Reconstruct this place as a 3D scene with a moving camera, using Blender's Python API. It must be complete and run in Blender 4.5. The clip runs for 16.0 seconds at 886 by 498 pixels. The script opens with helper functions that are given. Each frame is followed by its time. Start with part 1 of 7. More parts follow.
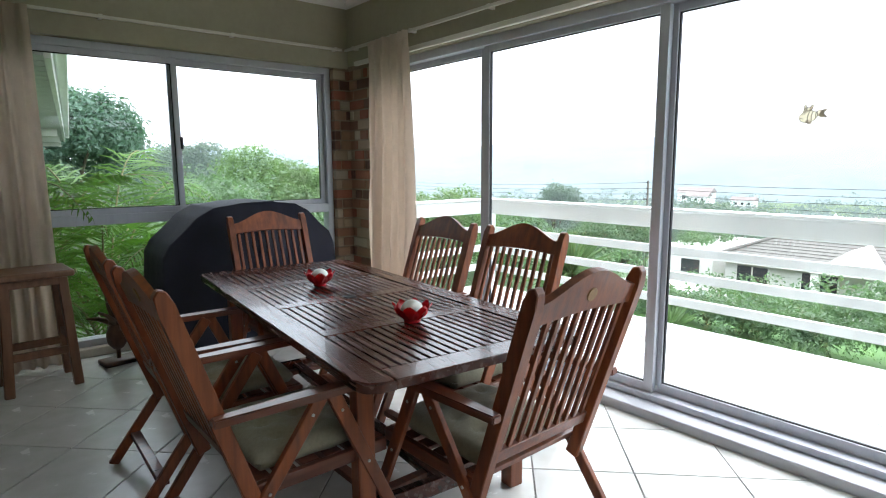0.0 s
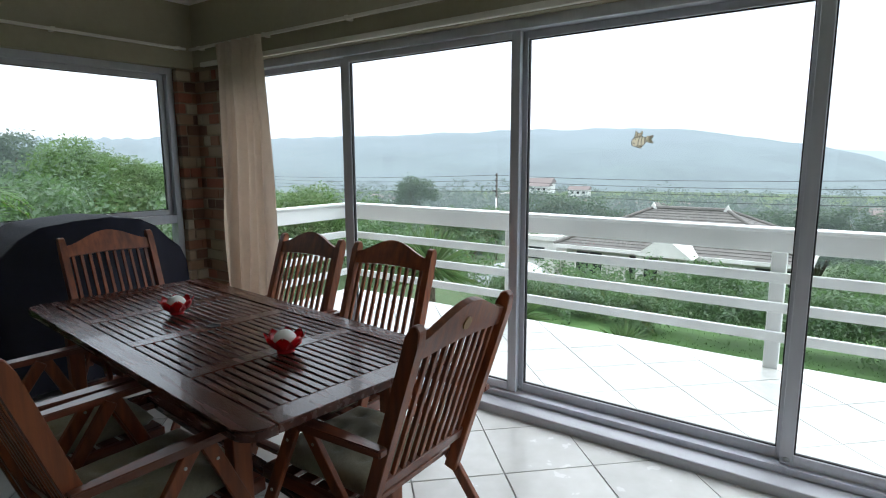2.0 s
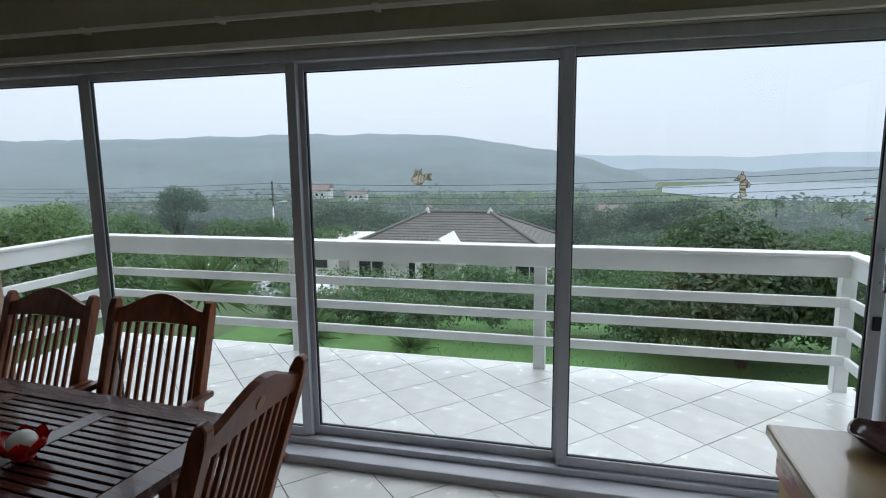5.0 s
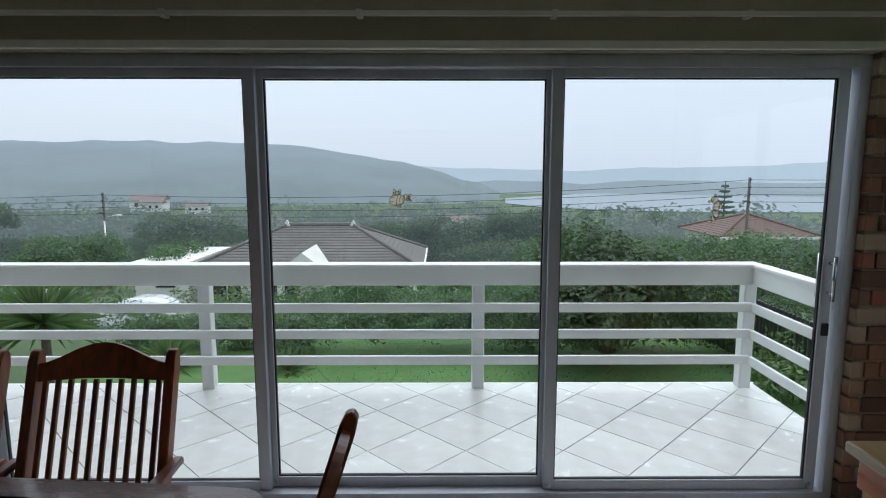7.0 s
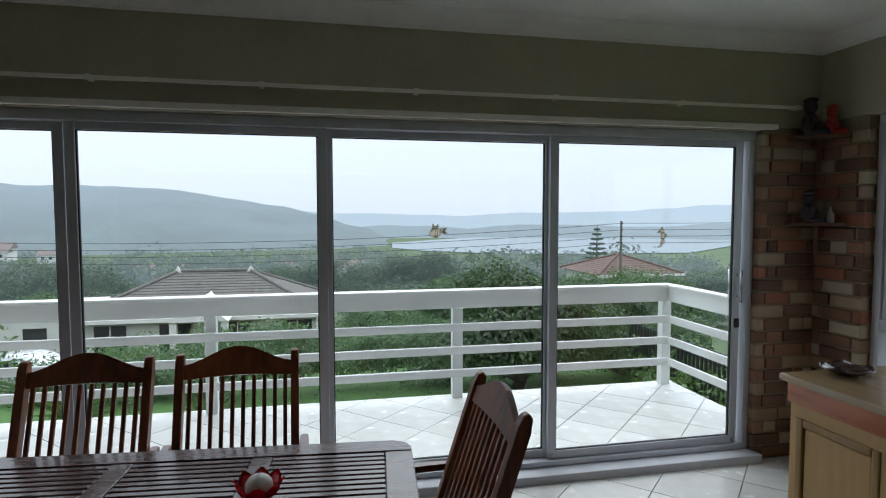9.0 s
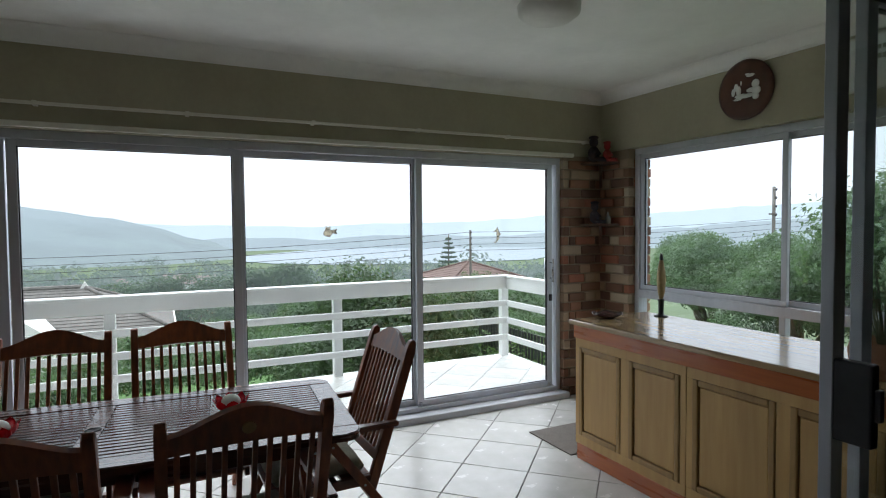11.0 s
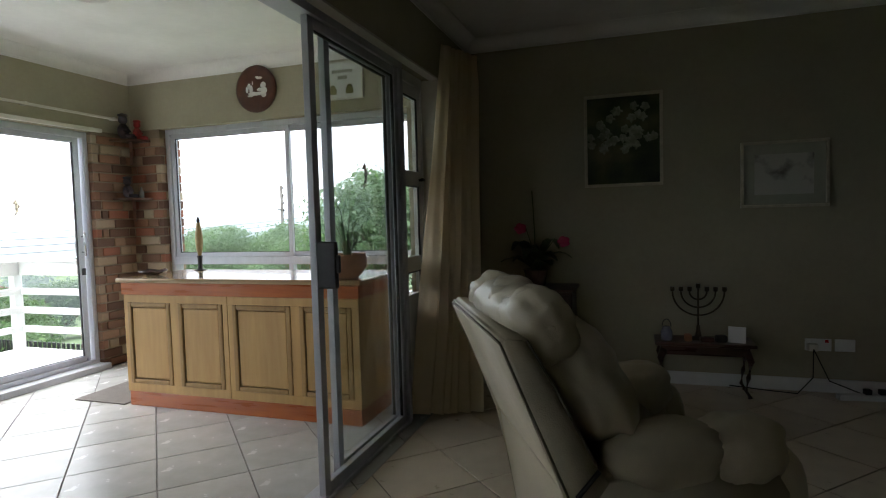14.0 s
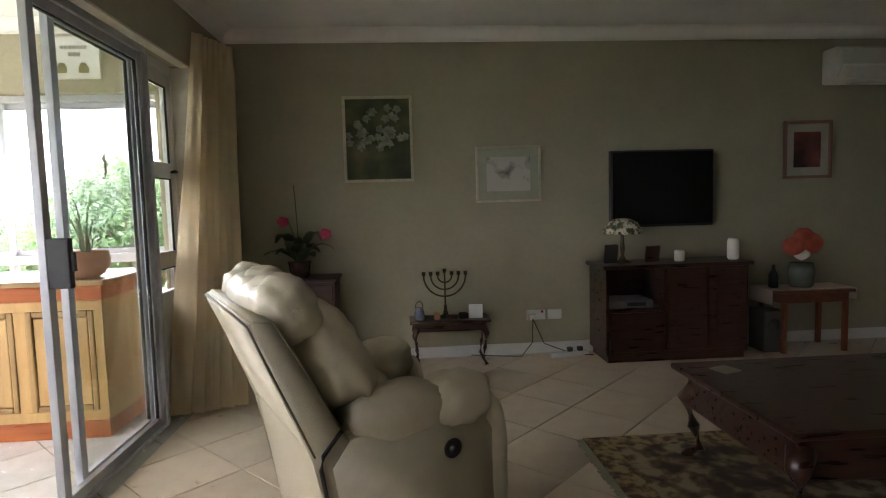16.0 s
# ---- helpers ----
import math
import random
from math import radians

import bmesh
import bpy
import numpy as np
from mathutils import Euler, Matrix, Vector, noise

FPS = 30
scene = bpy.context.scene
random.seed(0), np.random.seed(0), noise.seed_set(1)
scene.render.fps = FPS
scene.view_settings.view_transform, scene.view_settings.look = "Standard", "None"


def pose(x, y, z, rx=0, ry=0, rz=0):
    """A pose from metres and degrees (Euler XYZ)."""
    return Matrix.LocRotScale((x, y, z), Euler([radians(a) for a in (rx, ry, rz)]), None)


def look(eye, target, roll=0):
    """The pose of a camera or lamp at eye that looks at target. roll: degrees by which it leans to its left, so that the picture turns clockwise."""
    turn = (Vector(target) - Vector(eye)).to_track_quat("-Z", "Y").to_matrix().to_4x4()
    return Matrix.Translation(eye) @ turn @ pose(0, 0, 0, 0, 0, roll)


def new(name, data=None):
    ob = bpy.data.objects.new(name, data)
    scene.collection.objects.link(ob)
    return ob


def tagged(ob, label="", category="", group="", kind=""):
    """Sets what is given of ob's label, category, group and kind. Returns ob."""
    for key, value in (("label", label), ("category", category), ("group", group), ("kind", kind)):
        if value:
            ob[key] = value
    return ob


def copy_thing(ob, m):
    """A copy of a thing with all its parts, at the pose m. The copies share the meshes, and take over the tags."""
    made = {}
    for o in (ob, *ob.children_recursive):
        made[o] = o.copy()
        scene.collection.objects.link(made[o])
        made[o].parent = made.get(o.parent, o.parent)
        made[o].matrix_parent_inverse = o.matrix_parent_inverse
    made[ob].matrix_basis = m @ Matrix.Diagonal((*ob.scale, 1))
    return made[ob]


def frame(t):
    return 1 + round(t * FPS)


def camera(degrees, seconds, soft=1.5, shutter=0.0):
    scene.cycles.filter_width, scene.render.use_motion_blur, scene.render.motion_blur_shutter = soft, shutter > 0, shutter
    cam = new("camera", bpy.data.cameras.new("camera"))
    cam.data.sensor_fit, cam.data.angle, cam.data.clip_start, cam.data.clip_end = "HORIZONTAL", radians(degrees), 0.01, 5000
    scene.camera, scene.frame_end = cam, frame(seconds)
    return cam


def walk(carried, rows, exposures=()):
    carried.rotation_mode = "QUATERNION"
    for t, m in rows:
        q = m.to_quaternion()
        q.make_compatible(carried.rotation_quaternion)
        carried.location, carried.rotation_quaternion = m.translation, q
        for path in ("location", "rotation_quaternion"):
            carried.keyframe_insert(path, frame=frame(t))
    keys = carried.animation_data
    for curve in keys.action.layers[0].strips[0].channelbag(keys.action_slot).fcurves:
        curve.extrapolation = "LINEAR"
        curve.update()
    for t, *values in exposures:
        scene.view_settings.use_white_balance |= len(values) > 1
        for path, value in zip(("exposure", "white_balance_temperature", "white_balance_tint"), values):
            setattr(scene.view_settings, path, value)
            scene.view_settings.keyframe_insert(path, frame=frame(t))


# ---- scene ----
cam = camera(75.4, 16.0, soft=1.1)
PATH = [
    (0, (0.345, 0.354, 1.294), (1.603, 1.882, 1.009), -0.3),
    (0.5, (0.333, 0.357, 1.329), (1.694, 1.792, 1.034), -0.2),
    (1, (0.317, 0.374, 1.364), (1.764, 1.72, 1.062), -0.2),
    (1.5, (0.303, 0.386, 1.399), (1.831, 1.639, 1.089), -0.2),
    (2, (0.299, 0.391, 1.424), (1.892, 1.557, 1.109), -0.3),
    (2.5, (0.303, 0.403, 1.456), (1.953, 1.488, 1.137), -0.3),
    (3, (0.316, 0.412, 1.5), (2.029, 1.392, 1.175), -0.4),
    (3.5, (0.328, 0.422, 1.54), (2.111, 1.267, 1.212), -0.5),
    (4, (0.349, 0.442, 1.574), (2.19, 1.149, 1.243), -0.5),
    (4.5, (0.364, 0.44, 1.602), (2.245, 1.031, 1.265), -0.6),
    (4.7, (0.361, 0.441, 1.583), (2.257, 0.99, 1.261), -0.6),
    (6.8, (0.473, 0.991, 1.624), (2.452, 1.058, 1.341), -0.2),
    (7, (0.456, 1.09, 1.627), (2.438, 1.077, 1.358), -0.0),
    (7.5, (0.44, 1.345, 1.602), (2.414, 1.134, 1.359), -0.0),
    (8, (0.33, 1.573, 1.587), (2.296, 1.256, 1.399), -0.1),
    (8.2, (0.239, 1.664, 1.594), (2.203, 1.328, 1.426), -0.1),
    (10.5, (-0.98, 2.253, 1.565), (0.895, 1.562, 1.486), -0.2),
    (11, (-1.121, 2.41, 1.537), (0.673, 1.528, 1.458), -0.5),
    (11.5, (-1.216, 2.574, 1.479), (0.446, 1.464, 1.402), -0.7),
    (12, (-1.296, 2.711, 1.42), (0.2, 1.387, 1.34), -0.8),
    (12.5, (-1.392, 2.835, 1.366), (-0.078, 1.33, 1.284), -1.0),
    (13, (-1.468, 2.952, 1.315), (-0.372, 1.281, 1.23), -1.3),
    (13.5, (-1.532, 3.049, 1.29), (-0.671, 1.246, 1.194), -1.5),
    (14, (-1.594, 3.123, 1.283), (-0.967, 1.227, 1.174), -1.6),
    (14.5, (-1.629, 3.174, 1.279), (-1.218, 1.221, 1.154), -1.7),
    (15, (-1.659, 3.231, 1.282), (-1.442, 1.248, 1.144), -1.8),
    (15.5, (-1.688, 3.277, 1.303), (-1.646, 1.284, 1.147), -1.6),
    (16, (-1.714, 3.315, 1.284), (-1.85, 1.326, 1.129), -1.6),
]
# exposures
EXPOSURES = [
    (0.0, 1.45, 6250, 10), (1.0, 1.08, 6250, 10), (2.0, 0.58, 6200, 10), (3.5, 0.05, 6150, 10), (4.5, -0.15, 6100, 10), (7.0, -0.3, 6050, 10), (8.2, -0.2, 6100, 10),
    (10.5, 0.3, 6200, 11), (12.0, 0.65, 6400, 12), (12.5, 0.8, 6400, 12), (13.5, 1.24, 6450, 13), (14.5, 1.70, 6600, 15), (15.0, 1.98, 6680, 16), (15.5, 2.28, 6720, 17), (16.0, 3.54, 6950, 22),
]
walk(cam, [(t, look(eye, target, roll)) for t, eye, target, roll in PATH], EXPOSURES)

# ---- world and light ----
world = bpy.data.worlds.new("overcast_sky")
scene.world = world
world.use_nodes = True
wn, wl = world.node_tree.nodes, world.node_tree.links
sky = wn.new("ShaderNodeTexSky")
sky.sky_type, sky.sun_disc = "NISHITA", False
sky.sun_elevation, sky.sun_rotation = radians(48), radians(60)
sky.dust_density, sky.air_density = 4.0, 1.2
cloud = wn.new("ShaderNodeMix")
cloud.data_type, cloud.blend_type = "RGBA", "MIX"
cloud.inputs[0].default_value = 0.88
# an overcast sky is about three times as bright overhead as at the horizon
up = wn.new("ShaderNodeTexCoord")
height = wn.new("ShaderNodeSeparateXYZ")
grade = wn.new("ShaderNodeValToRGB")
grade.color_ramp.elements[0].position, grade.color_ramp.elements[0].color = 0.0, (0.345, 0.372, 0.41, 1)
grade.color_ramp.elements[1].position, grade.color_ramp.elements[1].color = 1.0, (0.96, 1.0, 1.06, 1)
grade.color_ramp.elements.new(0.25).color = (0.40, 0.432, 0.475, 1)
boost = wn.new("ShaderNodeVectorMath")
boost.operation = "SCALE"
boost.inputs[3].default_value = 30.0
wl.new(up.outputs["Generated"], height.inputs[0])
wl.new(height.outputs[2], grade.inputs[0])
wl.new(grade.outputs[0], boost.inputs[0])
wl.new(boost.outputs[0], cloud.inputs[7])
wl.new(sky.outputs[0], cloud.inputs[6])
wl.new(cloud.outputs[2], wn["Background"].inputs[0])
wn["Background"].inputs[1].default_value = 0.10

sun_data = bpy.data.lights.new("sun", "SUN")
sun_data.energy, sun_data.angle, sun_data.color = 1.4, radians(60), (1.0, 0.985, 0.96)
sun_ob = new("sun", sun_data)
sun_ob.matrix_world = look((30, -10, 40), (0, 0, 0))


# ---- materials ----
def material(name, base, other=None, scale=8.0, rough=0.5, metal=0.0, bump=0.0, bump_scale=60.0, stretch=(1, 1, 1),
             rough_var=0.1, island=False, random=0.0, coat=0.0, sheen=0.0, detail=6.0, spec=0.5, stain=0.15):
    """A painted, grained or worn surface: two colours mixed by fine noise, darkened slightly by large stains."""
    m = bpy.data.materials.new(name)
    m.use_nodes = True
    n, l = m.node_tree.nodes, m.node_tree.links
    b = n["Principled BSDF"]
    other = other or tuple(c * 0.85 for c in base)
    co = n.new("ShaderNodeTexCoord")
    mp = n.new("ShaderNodeMapping")
    mp.inputs["Scale"].default_value = stretch
    l.new(co.outputs["Object"], mp.inputs[0])
    fine = n.new("ShaderNodeTexNoise")
    fine.inputs["Scale"].default_value, fine.inputs["Detail"].default_value = scale, detail
    l.new(mp.outputs[0], fine.inputs["Vector"])
    big = n.new("ShaderNodeTexNoise")
    big.inputs["Scale"].default_value, big.inputs["Detail"].default_value = scale * 0.13, 3
    l.new(mp.outputs[0], big.inputs["Vector"])
    ramp = n.new("ShaderNodeValToRGB")
    ramp.color_ramp.elements[0].position, ramp.color_ramp.elements[1].position = 0.3, 0.7
    ramp.color_ramp.elements[0].color, ramp.color_ramp.elements[1].color = (*other, 1), (*base, 1)
    l.new(fine.outputs[0], ramp.inputs[0])
    hsv = n.new("ShaderNodeHueSaturation")
    l.new(ramp.outputs[0], hsv.inputs["Color"])
    val = n.new("ShaderNodeMapRange")
    val.inputs[1].default_value, val.inputs[2].default_value = 0.3, 0.7
    val.inputs[3].default_value, val.inputs[4].default_value = 1 - stain, 1 + stain * 0.4
    l.new(big.outputs[0], val.inputs[0])
    last = val.outputs[0]
    if random:
        if island:
            src = n.new("ShaderNodeNewGeometry").outputs["Random Per Island"]
        else:
            src = n.new("ShaderNodeObjectInfo").outputs["Random"]
        rr = n.new("ShaderNodeMapRange")
        rr.inputs[3].default_value, rr.inputs[4].default_value = 1 - random, 1 + random
        l.new(src, rr.inputs[0])
        mul = n.new("ShaderNodeMath")
        mul.operation = "MULTIPLY"
        l.new(last, mul.inputs[0]), l.new(rr.outputs[0], mul.inputs[1])
        last = mul.outputs[0]
    l.new(last, hsv.inputs["Value"])
    l.new(hsv.outputs[0], b.inputs["Base Color"])
    rv = n.new("ShaderNodeMapRange")
    rv.inputs[3].default_value, rv.inputs[4].default_value = max(0.02, rough - rough_var), min(1, rough + rough_var)
    l.new(fine.outputs[0], rv.inputs[0])
    l.new(rv.outputs[0], b.inputs["Roughness"])
    b.inputs["Metallic"].default_value = metal
    b.inputs["Coat Weight"].default_value = coat
    b.inputs["Sheen Weight"].default_value = sheen
    b.inputs["Specular IOR Level"].default_value = spec
    if bump:
        bn = n.new("ShaderNodeTexNoise")
        bn.inputs["Scale"].default_value, bn.inputs["Detail"].default_value = bump_scale, 4
        l.new(mp.outputs[0], bn.inputs["Vector"])
        bp = n.new("ShaderNodeBump")
        bp.inputs["Strength"].default_value, bp.inputs["Distance"].default_value = bump, 0.01
        l.new(bn.outputs[0], bp.inputs["Height"])
        l.new(bp.outputs[0], b.inputs["Normal"])
    return m


def glass_material(name, tint=(1, 1, 1), rough=0.0):
    m = bpy.data.materials.new(name)
    m.use_nodes = True
    n, l = m.node_tree.nodes, m.node_tree.links
    out = n["Material Output"]
    n.remove(n["Principled BSDF"])
    clear, shine, mix = n.new("ShaderNodeBsdfTransparent"), n.new("ShaderNodeBsdfGlossy"), n.new("ShaderNodeMixShader")
    facing, power, fr = n.new("ShaderNodeLayerWeight"), n.new("ShaderNodeMath"), n.new("ShaderNodeMapRange")
    power.operation = "POWER"
    power.inputs[1].default_value = 5
    fr.inputs[3].default_value, fr.inputs[4].default_value = 0.03, 0.9
    l.new(facing.outputs["Facing"], power.inputs[0]), l.new(power.outputs[0], fr.inputs[0])
    clear.inputs[0].default_value = (*tint, 1)
    shine.inputs["Roughness"].default_value = rough
    l.new(fr.outputs[0], mix.inputs[0]), l.new(clear.outputs[0], mix.inputs[1]), l.new(shine.outputs[0], mix.inputs[2])
    l.new(mix.outputs[0], out.inputs[0])
    return m


PLASTER = material("olive_plaster", (0.40, 0.37, 0.265), (0.375, 0.345, 0.245), 30, 0.75, bump=0.08, bump_scale=150, stain=0.06)
# darkened copy of PLASTER for unseen walls, to cut bounced light
PLASTER_BOUNCE_CUT = material("bounce_cut_plaster", (0.22, 0.20, 0.145), (0.19, 0.175, 0.125), 30, 0.75, bump=0.08, bump_scale=150, stain=0.06)
WHITE = material("white_ceiling_paint", (0.86, 0.85, 0.82), (0.83, 0.82, 0.79), 20, 0.8, bump=0.05, bump_scale=90, stain=0.06)
TRIM = material("cream_trim_paint", (0.72, 0.70, 0.62), (0.67, 0.65, 0.57), 20, 0.5, bump=0.04, stain=0.08)
ALU = material("natural_aluminium", (0.56, 0.58, 0.63), (0.51, 0.53, 0.58), 40, 0.42, 0.3, stretch=(1, 1, 0.1), stain=0.08)
RUBBER = material("black_rubber", (0.02, 0.02, 0.022), None, 30, 0.7)
GLASS = glass_material("window_glass", (0.97, 0.985, 0.98))
TILE = material("white_floor_tile", (0.70, 0.70, 0.67), (0.62, 0.62, 0.58), 9, 0.25, bump=0.03, bump_scale=30, random=0.04, stain=0.12, rough_var=0.08)
TILE_WARM = material("cream_floor_tile", (0.66, 0.56, 0.44), (0.60, 0.50, 0.385), 9, 0.3, bump=0.03, bump_scale=30, random=0.05, stain=0.14, rough_var=0.08)
TILE_IN = material("grey_white_floor_tile", (0.61, 0.61, 0.59), (0.54, 0.54, 0.51), 9, 0.25, bump=0.03, bump_scale=30, random=0.05, stain=0.14, rough_var=0.08)
GROUT = material("grey_grout", (0.27, 0.26, 0.24), (0.2, 0.19, 0.18), 60, 0.9, bump=0.2)
MORTAR = material("sand_mortar", (0.32, 0.26, 0.19), (0.25, 0.2, 0.14), 80, 0.95, bump=0.3, bump_scale=200)
RAIL_WHITE = material("white_exterior_paint", (0.80, 0.81, 0.80), (0.74, 0.75, 0.74), 12, 0.55, bump=0.06, stain=0.12)


def brick_material():
    m = material("mixed_face_brick", (0.42, 0.2, 0.12), (0.3, 0.13, 0.08), 25, 0.85, bump=0.4, bump_scale=120, stain=0.2)
    n, l = m.node_tree.nodes, m.node_tree.links
    info = n.new("ShaderNodeObjectInfo")
    tones = n.new("ShaderNodeValToRGB")
    tones.color_ramp.interpolation = "CONSTANT"
    cols = [(0.0, (0.17, 0.09, 0.06)), (0.16, (0.34, 0.17, 0.10)), (0.34, (0.25, 0.135, 0.085)), (0.48, (0.46, 0.34, 0.23)),
            (0.62, (0.38, 0.145, 0.085)), (0.78, (0.56, 0.46, 0.33)), (0.9, (0.40, 0.25, 0.16))]
    e = tones.color_ramp.elements
    e[0].position, e[0].color = cols[0][0], (*cols[0][1], 1)
    e[1].position, e[1].color = cols[1][0], (*cols[1][1], 1)
    for p, c in cols[2:]:
        e.new(p).color = (*c, 1)
    l.new(info.outputs["Random"], tones.inputs[0])
    mixn = n.new("ShaderNodeMix")
    mixn.data_type, mixn.blend_type = "RGBA", "MULTIPLY"
    mixn.inputs[0].default_value = 1
    bsdf = n["Principled BSDF"]
    tex = n.new("ShaderNodeTexNoise")
    tex.inputs["Scale"].default_value = 30
    r2 = n.new("ShaderNodeMapRange")
    r2.inputs[3].default_value, r2.inputs[4].default_value = 0.5, 1.0
    l.new(tex.outputs[0], r2.inputs[0])
    l.new(tones.outputs[0], mixn.inputs[6]), l.new(r2.outputs[0], mixn.inputs[7])
    l.new(mixn.outputs[2], bsdf.inputs["Base Color"])
    return m


BRICK = brick_material()


# ---- builders ----
def box(bm, lo, hi, bevel=0.0, m=None):
    """A box between two corners, bevelled, moved by m."""
    size = [max(1e-4, hi[i] - lo[i]) for i in range(3)]
    mid = [(hi[i] + lo[i]) / 2 for i in range(3)]
    vs = bmesh.ops.create_cube(bm, size=1, matrix=Matrix.Translation(mid) @ Matrix.Diagonal((*size, 1)))["verts"]
    if bevel:
        edges = list({e for v in vs for e in v.link_edges})
        r = bmesh.ops.bevel(bm, geom=edges, offset=min(bevel, min(size) * 0.45), segments=2, affect="EDGES", profile=0.5)
        vs = list({v for f in r["faces"] for v in f.verts} | {v for v in vs if v.is_valid})
        seen, todo = set(vs), list(vs)
        while todo:
            for e in todo.pop().link_edges:
                for v in e.verts:
                    if v not in seen:
                        seen.add(v), todo.append(v)
        vs = list(seen)
    if m is not None:
        bmesh.ops.transform(bm, matrix=m, verts=vs)
    return vs


def cyl(bm, a, b, r1, r2=None, seg=16):
    """A round bar from a to b."""
    a, b = Vector(a), Vector(b)
    d = b - a
    m = Matrix.Translation((a + b) / 2) @ d.to_track_quat("Z", "Y").to_matrix().to_4x4()
    return bmesh.ops.create_cone(bm, cap_ends=True, segments=seg, radius1=r1, radius2=r1 if r2 is None else r2, depth=d.length, matrix=m)["verts"]


def lathe(bm, profile, seg=24, m=None):
    """A turned body from (radius, height) pairs."""
    rings = []
    for r, z in profile:
        rings.append([bm.verts.new((r * math.cos(k * math.tau / seg), r * math.sin(k * math.tau / seg), z)) for k in range(seg)])
    for a, b in zip(rings, rings[1:]):
        for k in range(seg):
            bm.faces.new((a[k], a[(k + 1) % seg], b[(k + 1) % seg], b[k]))
    bm.faces.new(rings[0][::-1]), bm.faces.new(rings[-1])
    vs = [v for ring in rings for v in ring]
    if m is not None:
        bmesh.ops.transform(bm, matrix=m, verts=vs)
    return vs


def ball(bm, c, r, squash=(1, 1, 1), sub=2):
    return bmesh.ops.create_icosphere(bm, subdivisions=sub, radius=1, matrix=Matrix.Translation(c) @ Matrix.Diagonal((r * squash[0], r * squash[1], r * squash[2], 1)))["verts"]


def prism(bm, outline, lo, hi, axis="x"):
    """An outline in the two other axes, drawn out along an axis."""
    def at(p, d):
        return {"x": (d, p[0], p[1]), "y": (p[0], d, p[1]), "z": (p[0], p[1], d)}[axis]
    a = [bm.verts.new(at(p, lo)) for p in outline]
    b = [bm.verts.new(at(p, hi)) for p in outline]
    n = len(a)
    bm.faces.new(a[::-1]), bm.faces.new(b)
    for k in range(n):
        bm.faces.new((a[k], a[(k + 1) % n], b[(k + 1) % n], b[k]))
    return a + b


def strip(bm, points, width, thick, up=(0, 0, 1)):
    """A bar of rectangular section that follows points."""
    up = Vector(up)
    rings = []
    pts = [Vector(p) for p in points]
    for k, p in enumerate(pts):
        d = (pts[min(k + 1, len(pts) - 1)] - pts[max(k - 1, 0)]).normalized()
        side = d.cross(up).normalized()
        nrm = side.cross(d).normalized()
        rings.append([bm.verts.new(p + side * (sx * width / 2) + nrm * (sz * thick / 2)) for sx, sz in ((-1, -1), (1, -1), (1, 1), (-1, 1))])
    for a, b in zip(rings, rings[1:]):
        for k in range(4):
            bm.faces.new((a[k], a[(k + 1) % 4], b[(k + 1) % 4], b[k]))
    bm.faces.new(rings[0][::-1]), bm.faces.new(rings[-1])


def tube(bm, points, radius, seg=8):
    pts = [Vector(p) for p in points]
    rings = []
    for k, p in enumerate(pts):
        d = (pts[min(k + 1, len(pts) - 1)] - pts[max(k - 1, 0)]).normalized()
        q = d.to_track_quat("Z", "Y")
        r = radius(k / (len(pts) - 1)) if callable(radius) else radius
        rings.append([bm.verts.new(p + q @ Vector((r * math.cos(j * math.tau / seg), r * math.sin(j * math.tau / seg), 0))) for j in range(seg)])
    for a, b in zip(rings, rings[1:]):
        for j in range(seg):
            bm.faces.new((a[j], a[(j + 1) % seg], b[(j + 1) % seg], b[j]))
    bm.faces.new(rings[0][::-1]), bm.faces.new(rings[-1])


def part(name, bm, mat, parent=None, label="", smooth=False):
    """Links a bmesh as one mesh object, under a thing or a part."""
    bmesh.ops.recalc_face_normals(bm, faces=bm.faces)
    me = bpy.data.meshes.new(name)
    bm.to_mesh(me)
    bm.free()
    me.materials.append(mat)
    if smooth:
        me.polygons.foreach_set("use_smooth", [True] * len(me.polygons))
    ob = new(name, me)
    ob.parent = parent
    if label:
        tagged(ob, label)
    return ob


def thing(name, label, category, m=None, group="", kind=""):
    ob = new(name)
    ob.empty_display_size = 0.1
    if m is not None:
        ob.matrix_world = m
    return tagged(ob, label, category, group, kind)


def slab(name, lo, hi, mat, label, category, bevel=0.0, kind="structure", parent=None):
    bm = bmesh.new()
    box(bm, lo, hi, bevel)
    ob = part(name, bm, mat, parent, label)
    return tagged(ob, label, category, "", kind)


def boxes(name, rows, mat, parent, label="", bevel=0.0):
    bm = bmesh.new()
    for lo, hi in rows:
        box(bm, lo, hi, bevel)
    return part(name, bm, mat, parent, label)


# ---- plan ----
E_IN, E_OUT, E_GLASS = 2.99, 3.25, 3.11
N_IN, N_OUT, N_GLASS = 4.85, 5.11, 4.96
S_IN, S_OUT, S_GLASS = -1.24, -1.50, -1.36
P_E, P_W = -0.10, -0.34
L_S, L_N, L_W = -1.42, 5.6, -7.6
CEIL, COVE, CEIL_L, COVE_L = 2.725, 2.635, 2.69, 2.60
DOOR_S, DOOR_N, HEAD = -0.81, 4.50, 2.135
TILE_P = 0.424

